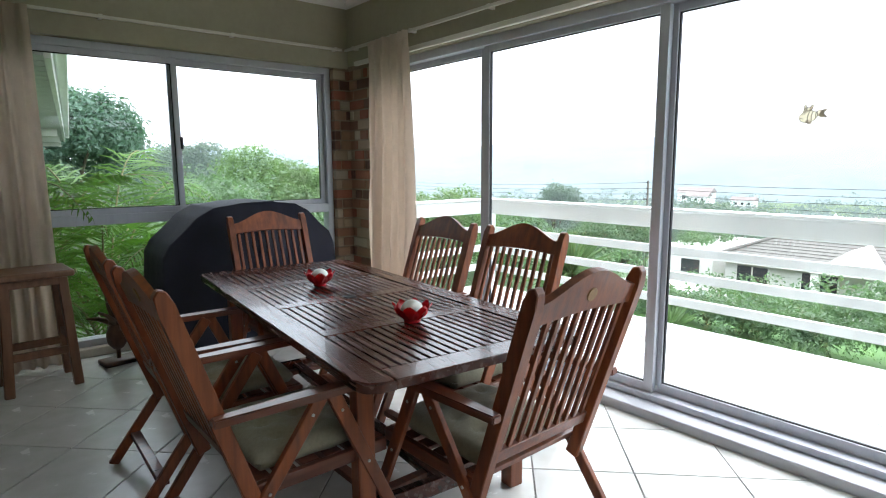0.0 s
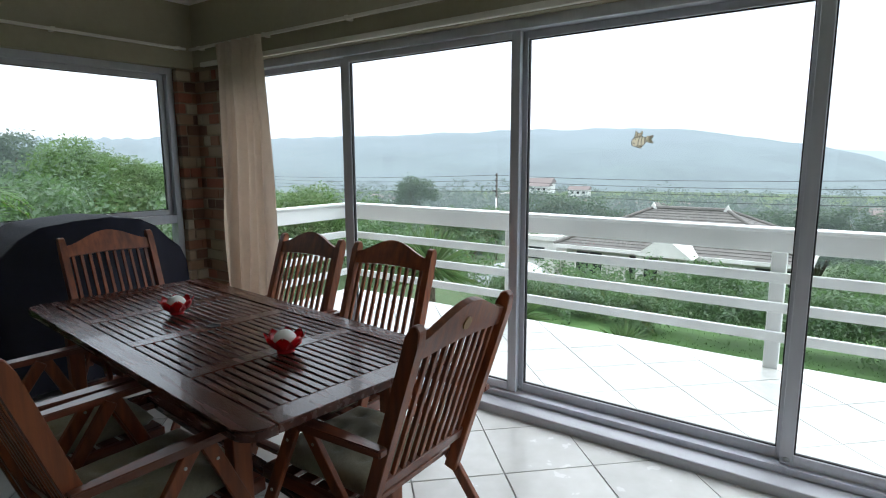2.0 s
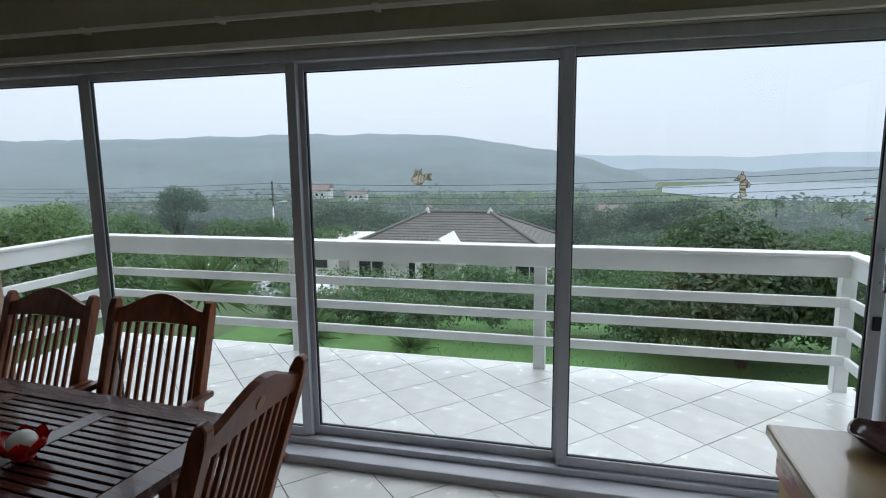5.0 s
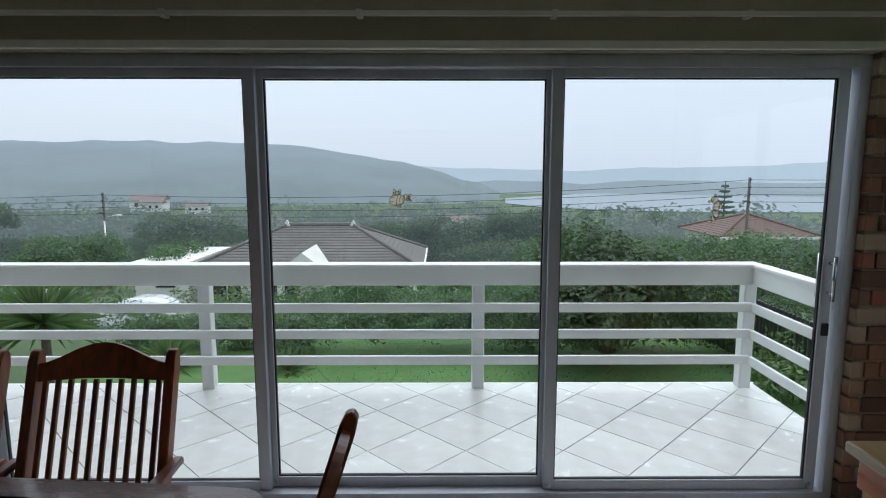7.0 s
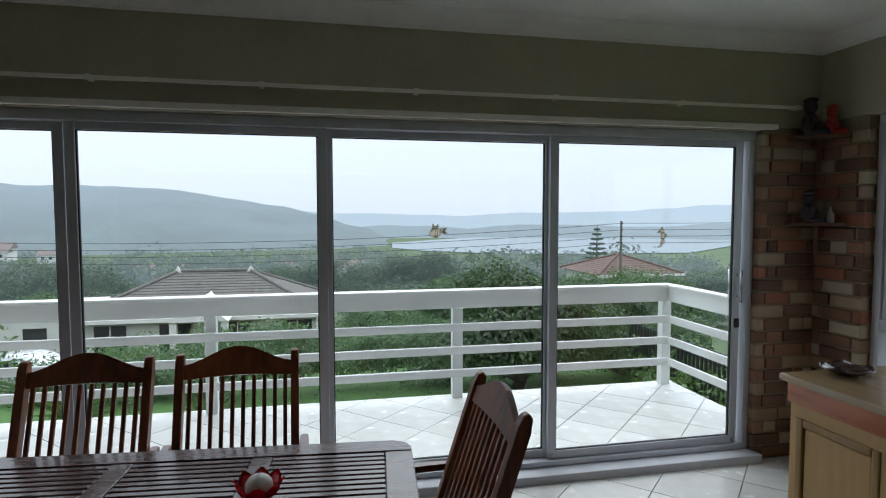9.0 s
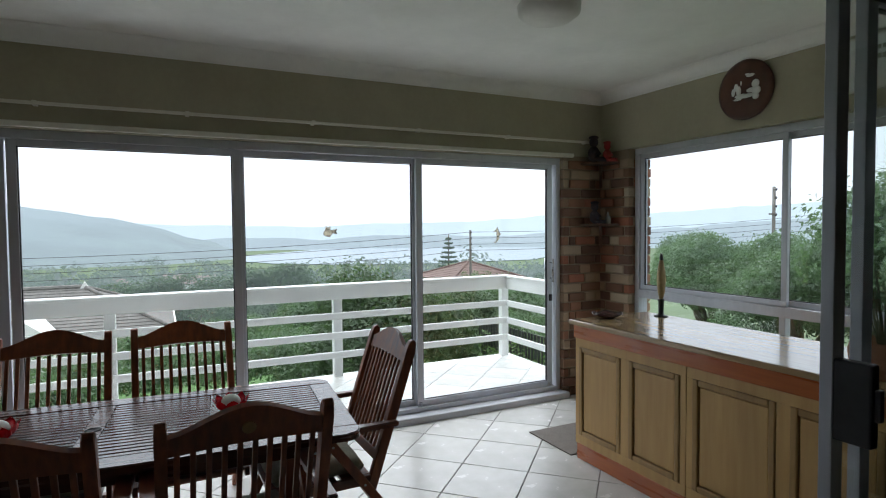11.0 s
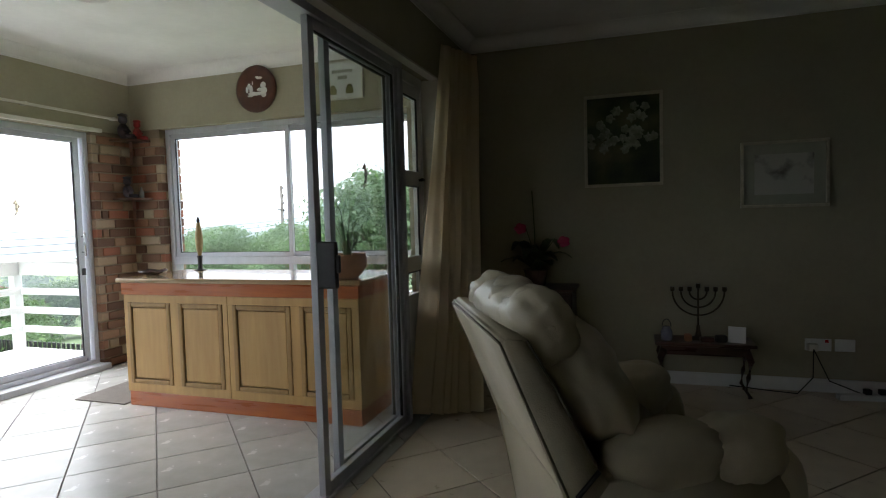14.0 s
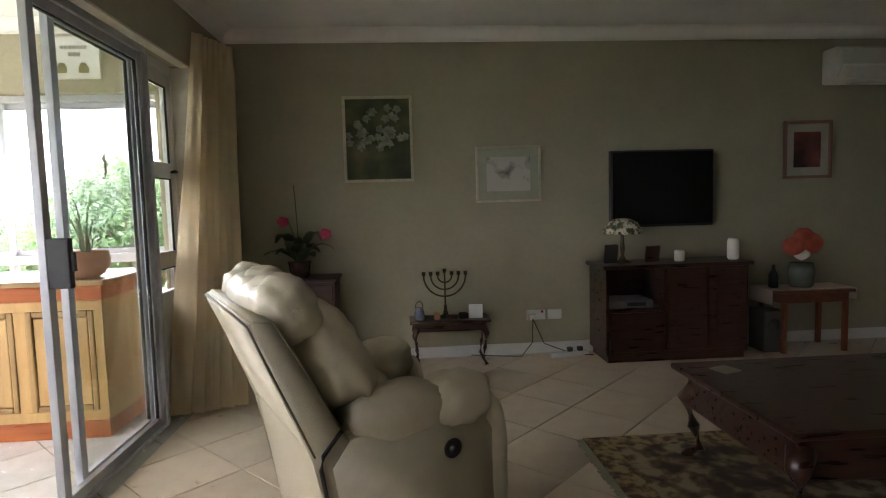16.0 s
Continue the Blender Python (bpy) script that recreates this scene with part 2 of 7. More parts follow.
# walls
wall_east = thing("wall_east", "olive plastered wall with brick piers beside the sliding doors", "wall", kind="structure")
boxes("lintel", [((E_IN, DOOR_S, HEAD), (E_OUT, DOOR_N, 2.95)), ((E_IN, S_OUT, 2.155), (E_OUT, DOOR_S, 2.95)), ((E_IN, DOOR_N, 2.155), (E_OUT, N_OUT, 2.95))], PLASTER, wall_east)
boxes("pier_core", [((E_IN + 0.012, S_OUT + 0.012, 0), (E_OUT - 0.012, DOOR_S - 0.012, 2.155)), ((E_IN + 0.012, DOOR_N + 0.012, 0), (E_OUT - 0.012, N_OUT - 0.012, 2.155))], MORTAR, wall_east)
wall_north = thing("wall_north", "olive plastered wall above the garden window", "wall", kind="structure")
NX0, NX1 = 0.26, 2.84
boxes("lintel", [((P_W, N_IN, HEAD), (E_IN - 0.002, N_OUT, 2.95))], PLASTER, wall_north)
boxes("side_wall", [((P_W, N_IN, 0), (NX0, N_OUT, HEAD))], PLASTER, wall_north)
boxes("pier_core", [((NX1 + 0.012, N_IN + 0.012, 0), (E_IN + 0.01, N_OUT - 0.012, HEAD - 0.002))], MORTAR, wall_north)
wall_south = thing("wall_south", "olive plastered wall round the bar window", "wall", kind="structure")
SX0, SX1, SZ0, SZ1 = 0.02, 2.64, 0.62, 2.195
boxes("plaster", [((P_W + 0.01, S_OUT, SZ1), (E_IN - 0.002, S_IN, 2.95)), ((P_E, S_OUT, 0), (SX0, S_IN, SZ1)), ((SX0, S_OUT, 0), (SX1, S_IN, SZ0))], PLASTER, wall_south)
boxes("pier_core", [((SX1 + 0.012, S_OUT + 0.012, 0), (E_IN + 0.01, S_IN - 0.012, SZ1 - 0.002))], MORTAR, wall_south)
# partition between sun room and lounge
wall_partition = thing("wall_partition", "olive plastered wall with a wide opening to the lounge", "wall", kind="structure")
OP_S, OP_N, OP_Z = -0.67, 4.1, 2.24
boxes("plaster", [((P_W, OP_S, OP_Z), (P_E, OP_N, 2.95)), ((P_W, L_S, 0), (P_E, OP_S, 2.95)), ((P_W, OP_N, 0), (P_E, N_IN - 0.003, 2.95)), ((P_W, N_OUT, 0), (P_E, L_N, 2.95))], PLASTER, wall_partition)
# cream lining on soffit and south jamb, paler than the plaster
boxes("reveal_lining", [((P_W + 0.001, OP_S + 0.013, OP_Z - 0.013), (-0.275, OP_N, OP_Z - 0.001)), ((P_W + 0.001, OP_S + 0.001, 0), (-0.19, OP_S + 0.012, OP_Z - 0.013))], TRIM, wall_partition, "thin cream lining of the opening")
slab("wall_lounge_south", (L_W, L_S - 0.22, 0), (P_W + 0.02, L_S, 2.95), PLASTER, "olive plastered lounge wall with pictures", "wall")
# west and north walls are unseen; added dark to dim the deep lounge
slab("wall_lounge_west", (L_W - 0.22, L_S - 0.22, 0), (L_W, L_N + 0.2, 2.95), PLASTER_BOUNCE_CUT, "plain unseen lounge wall, darkened to cut bounced light", "wall")
slab("wall_lounge_north", (L_W, L_N, 0), (P_W + 0.2, L_N + 0.22, 2.95), PLASTER_BOUNCE_CUT, "plain unseen lounge wall, darkened to cut bounced light", "wall")
slab("ceiling", (P_E - 0.02, S_IN - 0.05, CEIL), (E_IN + 0.05, N_IN + 0.05, CEIL + 0.05), WHITE, "white painted sun room ceiling", "ceiling")
slab("ceiling_lounge", (L_W, L_S, CEIL_L), (P_W + 0.02, L_N, CEIL_L + 0.05), WHITE, "white painted lounge ceiling boards", "ceiling")
slab("roof", (L_W - 0.4, L_S - 0.6, 2.96), (E_OUT + 0.5, L_N + 0.6, 3.1), RAIL_WHITE, "flat roof slab over the house", "roof")


def cove(name, loop, foot, label):
    """A hollow cornice that runs round a room, given as the corners of its walls."""
    prof = [(-0.03, -0.004), (0.006, -0.004), (0.006, 0.012)] + [(0.012 + 0.078 * (1 - math.cos(a)), 0.012 + 0.078 * math.sin(a)) for a in [k * math.pi / 16 for k in range(9)]] + [(0.10, 0.098), (-0.03, 0.098)]
    bm = bmesh.new()
    n = len(loop)
    rings = []
    for k, p in enumerate(loop):
        q, o = Vector(loop[(k + 1) % n]), Vector(loop[k - 1])
        p = Vector(p)
        n1 = Vector((-(p - o).y, (p - o).x)).normalized()
        n2 = Vector((-(q - p).y, (q - p).x)).normalized()
        mitre = (n1 + n2)
        rings.append([bm.verts.new((*(p + mitre * d), foot - 0.005 + h)) for d, h in prof])
    for k in range(n):
        a, b = rings[k], rings[(k + 1) % n]
        for j in range(len(prof)):
            jj = (j + 1) % len(prof)
            bm.faces.new((a[j], b[j], b[jj], a[jj]))
    return tagged(part(name, bm, WHITE, None, label), label, "cornice", "", "structure")


cove("cornice_sunroom", [(P_E, S_IN), (E_IN, S_IN), (E_IN, N_IN), (P_E, N_IN)], COVE, "white hollow plaster cornice")
cove("cornice_lounge", [(L_W, L_S), (P_W, L_S), (P_W, L_N), (L_W, L_N)], COVE_L, "white hollow plaster cornice")

# floors
floor = slab("floor", (L_W, L_S, -0.25), (E_OUT - 0.02, N_OUT, -0.006), GROUT, "white ceramic tiles laid diagonally with grey grout", "floor")
slab("floor_lounge_rest", (L_W, N_OUT, -0.25), (P_W, L_N, -0.006), GROUT, "tiled lounge floor", "floor")
balcony = slab("balcony_floor", (E_OUT - 0.02, -1.34, -0.25), (4.72, 4.92, -0.012), GROUT, "white ceramic tiles laid diagonally on the balcony", "floor")


# ---- windows and sliding doors ----
def pane(name, lo, hi, parent, label=""):
    bm = bmesh.new()
    box(bm, lo, hi)
    ob = part(name, bm, GLASS, parent, label)
    ob.visible_shadow = False
    return ob


sliding_door = thing("door_1", "aluminium sliding glass doors to the balcony, closed", "sliding door", kind="structure")
boxes("door_frame", [((3.04, DOOR_S, 2.078), (3.19, DOOR_N, HEAD - 0.002)), ((3.04, DOOR_S, 0.052), (3.19, DOOR_N, 0.085)), ((3.04, DOOR_S, 0.085), (3.19, DOOR_S + 0.045, 2.078)), ((3.04, DOOR_N - 0.045, 0.085), (3.19, DOOR_N, 2.078))], ALU, sliding_door, bevel=0.003)
# (first stile outer, last stile outer, track) of the four leaves, south to north
LEAVES = [(-0.742, 0.587, 3.085), (0.553, 1.934, 3.125), (1.908, 3.222, 3.085), (3.238, 4.455, 3.125)]
for k, (a, b, gx) in enumerate(LEAVES):
    leaf = thing("sliding_leaf", "aluminium framed glass leaf", "door leaf")
    leaf.parent = sliding_door
    del leaf["category"]
    w = 0.052
    boxes("leaf_frame", [((gx - 0.018, a, 0.085), (gx + 0.018, a + w, 2.078)), ((gx - 0.018, b - w, 0.085), (gx + 0.018, b, 2.078)),
                         ((gx - 0.018, a + w, 0.085), (gx + 0.018, b - w, 0.135)), ((gx - 0.018, a + w, 2.038), (gx + 0.018, b - w, 2.078))], ALU, leaf, bevel=0.003)
    boxes("gasket", [((gx - 0.008, a + w - 0.001, 0.134), (gx + 0.008, a + w + 0.006, 2.039)), ((gx - 0.008, b - w - 0.006, 0.134), (gx + 0.008, b - w + 0.001, 2.039)),
                     ((gx - 0.008, a + w, 0.134), (gx + 0.008, b - w, 0.14)), ((gx - 0.008, a + w, 2.033), (gx + 0.008, b - w, 2.039))], RUBBER, leaf)
    pane("glass_pane", (gx - 0.003, a + w, 0.136), (gx + 0.003, b - w, 2.037), leaf)
    bm = bmesh.new()
    for yy in ((b - w / 2,) if k else (a + w / 2, b - w / 2)):
        cyl(bm, (gx - 0.018, yy, 0.105), (gx - 0.028, yy, 0.105), 0.016, 0.013, 14)
        cyl(bm, (gx - 0.028, yy, 0.105), (gx - 0.03, yy, 0.105), 0.007, 0.006, 10)
    part("roller_cap", bm, ALU, leaf, "round metal roller cap", True)
# pull handle and lock on the last leaf, inside and out
CHROME = material("brushed_chrome", (0.62, 0.63, 0.65), (0.55, 0.56, 0.58), 40, 0.22, 1.0)
for sx in (-1, 1):
    bm = bmesh.new()
    hx, hy = 3.085 + sx * 0.055, -0.72
    cyl(bm, (hx, hy, 1.03), (hx, hy, 1.24), 0.009)
    for hz in (1.065, 1.205):
        cyl(bm, (3.085 + sx * 0.017, hy, hz), (hx, hy, hz), 0.007)
    part("pull_handle", bm, CHROME, sliding_door, "chrome bar handle", True)
boxes("lock", [((3.055, -0.735, 0.86), (3.069, -0.705, 0.92))], RUBBER, sliding_door, "black lock barrel", 0.003)
SILL_GREY = material("pale_grey_sill_paint", (0.50, 0.51, 0.55), (0.45, 0.46, 0.49), 8, 0.45, stain=0.2)
slab("window_sill_1", (2.925, DOOR_S - 0.02, -0.004), (3.24, DOOR_N + 0.0, 0.05), SILL_GREY, "pale grey painted threshold under the sliding doors", "threshold", 0.006)


def casement(name, axis, at, x0, x1, z0, z1, mid_z, mull, label):
    """A fixed aluminium window with a row of low lights under two sliding lights; glass in the plane y = at."""
    w = thing(name, label, "window", kind="structure")
    f, d = 0.05, 0.05
    boxes("window_frame", [((x0, at - d, z1 - f), (x1, at + d, z1)), ((x0, at - d, z0), (x1, at + d, z0 + f)), ((x0, at - d, z0 + f), (x0 + f, at + d, z1 - f)),
                           ((x1 - f, at - d, z0 + f), (x1, at + d, z1 - f)), ((x0 + f, at - d, mid_z - 0.04), (x1 - f, at + d, mid_z + 0.03)),
                           ((mull - 0.022, at - 0.03, z0 + f), (mull + 0.022, at + 0.03, mid_z - 0.04))], ALU, w, bevel=0.003)
    s = 0.04
    for k, (a, b, gy) in enumerate([(x0 + f, mull + 0.03, at - 0.018), (mull - 0.03, x1 - f, at + 0.018)]):
        sash = boxes("sash", [((a, gy - 0.015, mid_z + 0.03), (b, gy + 0.015, mid_z + 0.03 + s)), ((a, gy - 0.015, z1 - f - s), (b, gy + 0.015, z1 - f)),
                              ((a, gy - 0.015, mid_z + 0.03 + s), (a + s, gy + 0.015, z1 - f - s)), ((b - s, gy - 0.015, mid_z + 0.03 + s), (b, gy + 0.015, z1 - f - s))], ALU, w, bevel=0.003)
        pane("glass_pane", (a + s, gy - 0.003, mid_z + 0.03 + s), (b - s, gy + 0.003, z1 - f - s), w)
        boxes("gasket", [((a + s, gy - 0.007, z1 - f - s - 0.006), (b - s, gy + 0.007, z1 - f - s)), ((a + s, gy - 0.007, mid_z + 0.03 + s), (b - s, gy + 0.007, mid_z + 0.036 + s)),
                         ((a + s, gy - 0.007, mid_z + 0.03 + s), (a + s + 0.005, gy + 0.007, z1 - f - s)), ((b - s - 0.005, gy - 0.007, mid_z + 0.03 + s), (b - s, gy + 0.007, z1 - f - s))], RUBBER, w)
    pane("glass_pane", (x0 + f, at - 0.003, z0 + f), (mull - 0.022, at + 0.003, mid_z - 0.04), w)
    pane("glass_pane", (mull + 0.022, at - 0.003, z0 + f), (x1 - f, at + 0.003, mid_z - 0.04), w)
    boxes("latch", [((mull + 0.022, at - 0.05, 1.43), (mull + 0.04, at - 0.03, 1.52))], RUBBER, w, "black sash latch", 0.003)
    return w


casement("window_1", "y", N_GLASS, NX0, NX1, 0.06, HEAD - 0.003, 0.945, 1.57, "aluminium garden window of four lights, closed")
slab("window_sill_2", (NX0, N_IN + 0.002, 0.0), (NX1, N_OUT, 0.06), TRIM, "cream low sill under the garden window", "window sill", 0.006)
casement("window_2", "y", S_GLASS, SX0, SX1, SZ0 + 0.002, SZ1 - 0.002, 0.945, 1.32, "aluminium window above the bar, closed")

# opening to the lounge: stacked sliding leaves and a fixed stable door
lounge_door = thing("door_2", "aluminium sliding door to the lounge, slid open", "sliding door", kind="structure")
boxes("door_frame", [((-0.272, -0.18, 2.19), (-0.15, OP_N, OP_Z - 0.002)), ((-0.265, -0.18, 0.0), (-0.155, OP_N, 0.022)), ((-0.272, -0.18, 0.022), (-0.15, -0.135, 2.19)), ((-0.272, OP_N - 0.045, 0.022), (-0.15, OP_N, 2.19))], ALU, lounge_door, bevel=0.003)
for a, b, gx in [(-0.134, 0.875, -0.238), (-0.134, 0.65, -0.188)]:
    leaf = thing("sliding_leaf", "aluminium framed glass leaf", "door leaf")
    leaf.parent = lounge_door
    del leaf["category"]
    w = 0.05
    boxes("leaf_frame", [((gx - 0.017, a, 0.022), (gx + 0.017, a + w, 2.19)), ((gx - 0.017, b - w, 0.022), (gx + 0.017, b, 2.19)),
                         ((gx - 0.017, a + w, 0.022), (gx + 0.017, b - w, 0.075)), ((gx - 0.017, a + w, 2.14), (gx + 0.017, b - w, 2.19))], ALU, leaf, bevel=0.003)
    pane("glass_pane", (gx - 0.003, a + w, 0.075), (gx + 0.003, b - w, 2.14), leaf)
    boxes("gasket", [((gx - 0.008, a + w - 0.001, 0.075), (gx + 0.008, a + w + 0.006, 2.14)), ((gx - 0.008, b - w - 0.006, 0.075), (gx + 0.008, b - w + 0.001, 2.14)), ((gx - 0.008, a + w, 2.134), (gx + 0.008, b - w, 2.14))], RUBBER, leaf)
BLACK = material("black_plastic", (0.03, 0.03, 0.032), (0.022, 0.022, 0.024), 30, 0.4)
boxes("lock_case", [((-0.345, 0.838, 0.98), (-0.225, 0.872, 1.19))], BLACK, lounge_door, "black plastic lock case", 0.006)
boxes("lock_lever", [((-0.36, 0.844, 1.05), (-0.345, 0.864, 1.13))], BLACK, lounge_door, "black lock lever", 0.004)

stable_door = thing("door_3", "white painted stable door with three glazed panels, shut", "door", kind="structure")
DX0, DX1, DY0, DY1 = -0.205, -0.165, -0.64, -0.185
boxes("door_frame", [((DX0 - 0.01, DY0 - 0.022, 0), (DX1 + 0.02, DY0, OP_Z - 0.002)), ((DX0 - 0.01, DY0, 2.17), (DX1 + 0.02, DY1 + 0.003, OP_Z - 0.002))], RAIL_WHITE, stable_door, bevel=0.004)
boxes("door_leaf", [((DX0, DY0, 0.01), (DX1, DY0 + 0.06, 2.17)), ((DX0, DY1 - 0.06, 0.01), (DX1, DY1, 2.17)), ((DX0, DY0 + 0.06, 2.09), (DX1, DY1 - 0.06, 2.17)), ((DX0, DY0 + 0.06, 1.50), (DX1, DY1 - 0.06, 1.60)),
                    ((DX0, DY0 + 0.06, 0.93), (DX1, DY1 - 0.06, 1.03)), ((DX0, DY0 + 0.06, 0.01), (DX1, DY1 - 0.06, 0.78))], RAIL_WHITE, stable_door, bevel=0.003)
for z0, z1 in ((1.60, 2.09), (1.03, 1.50), (0.78, 0.93)):
    pane("glass_pane", (-0.188, DY0 + 0.06, z0), (-0.182, DY1 - 0.06, z1), stable_door)
    boxes("gasket", [((DX0 - 0.002, DY0 + 0.058, z0), (DX0 + 0.01, DY0 + 0.066, z1)), ((DX0 - 0.002, DY0 + 0.06, z1 - 0.008), (DX0 + 0.01, DY1 - 0.06, z1))], RUBBER, stable_door)
for hz in (1.545, 0.985):
    bm = bmesh.new()
    cyl(bm, (DX0, DY0 + 0.04, hz), (DX0 - 0.035, DY0 + 0.04, hz), 0.009)
    tube(bm, [(DX0 - 0.035, DY0 + 0.035, hz), (DX0 - 0.038, DY0 + 0.08, hz + 0.004), (DX0 - 0.036, DY0 + 0.13, hz - 0.006)], 0.008)
    part("door_handle", bm, BLACK, stable_door, "black lever handle", True)

# ---- balcony railing ----
railing = thing("balcony_railing", "white painted timber railing with four rails", "railing", kind="structure")
RX, RN, RS = 4.63, 4.78, -1.22
RAILS = [(0.80, 0.935, 0.045), (0.595, 0.665, 0.03), (0.395, 0.465, 0.03), (0.195, 0.265, 0.03)]
for z0, z1, d in RAILS:
    boxes("rail", [((RX - d / 2 - 0.045, RS, z0), (RX + d / 2 - 0.045, RN, z1))], RAIL_WHITE, railing, bevel=0.008)
    boxes("rail", [((E_OUT, RS - d / 2, z0), (RX - 0.07, RS + d / 2, z1))], RAIL_WHITE, railing, bevel=0.008)
    boxes("rail", [((E_OUT, RN - d / 2, z0), (RX - 0.07, RN + d / 2, z1))], RAIL_WHITE, railing, bevel=0.008)
boxes("handrail_cap", [((RX - 0.10, RS - 0.04, 0.937), (RX + 0.035, RN + 0.04, 0.96))], RAIL_WHITE, railing, bevel=0.006)
boxes("handrail_cap", [((E_OUT, RS - 0.05, 0.937), (RX - 0.105, RS + 0.05, 0.96))], RAIL_WHITE, railing, bevel=0.006)
boxes("handrail_cap", [((E_OUT, RN - 0.05, 0.937), (RX - 0.105, RN + 0.05, 0.96))], RAIL_WHITE, railing, bevel=0.006)
for y in (RS, 0.80, 2.83, RN):
    boxes("post", [((RX - 0.025, y - 0.045, -0.012), (RX + 0.06, y + 0.045, 0.936))], RAIL_WHITE, railing, bevel=0.008)
boxes("edge_kerb", [((4.72, -1.36, -0.30), (4.75, 4.94, -0.008))], RAIL_WHITE, railing)
TX, TY, LX, LY, BX, BY = 2.112, 0.39, -0.262, 0.185, 4.207, 0.65

# ---- dining set ----
WOOD = material("red_brown_hardwood", (0.21, 0.06, 0.027), (0.105, 0.029, 0.0145), 7, 0.32, coat=0.2, stretch=(6, 0.5, 6), bump=0.06, bump_scale=30, random=0.18, stain=0.2)
WOOD_UP = material("red_brown_hardwood_upright", (0.285, 0.078, 0.023), (0.14, 0.036, 0.013), 7, 0.42, coat=0.08, stretch=(6, 6, 0.5), bump=0.06, bump_scale=30, random=0.18, stain=0.2)
WOOD_T = material("dark_red_table_top", (0.088, 0.026, 0.0155), (0.046, 0.014, 0.0088), 7, 0.26, coat=0.25, stretch=(6, 0.5, 6), bump=0.05, bump_scale=30, random=0.15, stain=0.2)
CUSHION = material("sage_green_cotton", (0.30, 0.29, 0.20), (0.25, 0.24, 0.165), 90, 0.95, bump=0.25, bump_scale=400, sheen=0.2)
BRASS = material("worn_brass", (0.36, 0.21, 0.09), (0.26, 0.15, 0.07), 60, 0.5, 0.5)
BOLT = material("zinc_bolt", (0.55, 0.54, 0.52), None, 60, 0.35, 1.0)


def dining_table(m):
    t = thing("dining_table", "red-brown slatted hardwood garden table with rounded corners", "dining table", m)
    L, W, Z, T = 2.12, 0.92, 0.685, 0.032
    hl, hw, f, e = L / 2, W / 2, 0.105, 0.105
    bm = bmesh.new()
    for sx in (-1, 1):
        out, r = [], 0.07
        c = [(sx * (hw - r), -hl + r, 180 if sx < 0 else 270), (sx * (hw - r), hl - r, 90 if sx < 0 else 0)]
        inner = sx * (hw - f)
        pts = [(inner, -hl)]
        arc = [(c[0][0] + sx * r * math.sin(a), c[0][1] - r * math.cos(a)) for a in [k * math.pi / 16 for k in range(9)]]
        arc2 = [(c[1][0] + sx * r * math.cos(a), c[1][1] + r * math.sin(a)) for a in [k * math.pi / 16 for k in range(9)]]
        pts += arc + arc2 + [(inner, hl)]
        prism(bm, pts, Z - T, Z, "z")
    r = bmesh.ops.bevel(bm, geom=[ed for ed in bm.edges if abs(ed.verts[0].co.z - Z) < 1e-5 and abs(ed.verts[1].co.z - Z) < 1e-5], offset=0.006, segments=2, affect="EDGES")
    part("side_board", bm, WOOD_T, t)
    inner = hw - f - 0.001
    sec = (L - 2 * e - 3 * 0.075) / 4
    y = -hl + e
    boxes("end_board", [((-inner, -hl, Z - T), (inner, -hl + e, Z - 0.001))], WOOD_T, t, bevel=0.004)
    boxes("end_board", [((-inner, hl - e, Z - T), (inner, hl, Z - 0.001))], WOOD_T, t, bevel=0.004)
    n = 19
    pitch = 2 * inner / n
    slat = None
    for k in range(4):
        for j in range(n):
            x = -inner + pitch * (j + 0.5)
            if slat is None:
                bm = bmesh.new()
                box(bm, (-pitch / 2 + 0.0045, 0.002, Z - 0.022), (pitch / 2 - 0.0045, sec - 0.002, Z - 0.002), 0.003)
                first = part("slat", bm, WOOD_T, t)
                slat = first.data
                first.location = (x, y, 0)
            else:
                ob = new("slat", slat)
                ob.parent = t
                ob.location = (x, y, 0)
        y += sec
        if k < 3:
            bm = bmesh.new()
            box(bm, (-inner, y, Z - T), (inner, y + 0.075, Z - 0.001), 0.003)
            part("cross_board", bm, WOOD_T, t)
            if k == 1:
                bm = bmesh.new()
                lathe(bm, [(0.012, Z - 0.001), (0.03, Z - 0.001), (0.032, Z + 0.0015), (0.024, Z + 0.002), (0.022, Z - 0.0005)], 20, Matrix.Translation((0, y + 0.037, 0)))
                part("umbrella_hole", bm, RUBBER, t, "dark umbrella hole ring", True)
            y += 0.075
    boxes("underlay", [((-inner, -hl + e, Z - T - 0.006), (-inner + 0.04, hl - e, Z - 0.024)), ((inner - 0.04, -hl + e, Z - T - 0.006), (inner, hl - e, Z - 0.024)), ((-0.02, -hl + e, Z - T - 0.006), (0.02, hl - e, Z - 0.024))], WOOD_T, t)
    for sx in (-1, 1):
        boxes("apron", [((sx * 0.36 - 0.012, -0.82, Z - 0.105), (sx * 0.36 + 0.012, 0.82, Z - T - 0.007))], WOOD_T, t, bevel=0.003)
    for sy in (-1, 1):
        boxes("apron", [((-0.36, sy * 0.82 - 0.012, Z - 0.105), (0.36, sy * 0.82 + 0.012, Z - T - 0.007))], WOOD_T, t, bevel=0.003)
        for sx in (-1, 1):
            boxes("leg", [((sx * 0.335 - 0.032, sy * 0.785 - 0.032, 0), (sx * 0.335 + 0.032, sy * 0.785 + 0.032, Z - T - 0.007))], WOOD_UP, t, bevel=0.006)
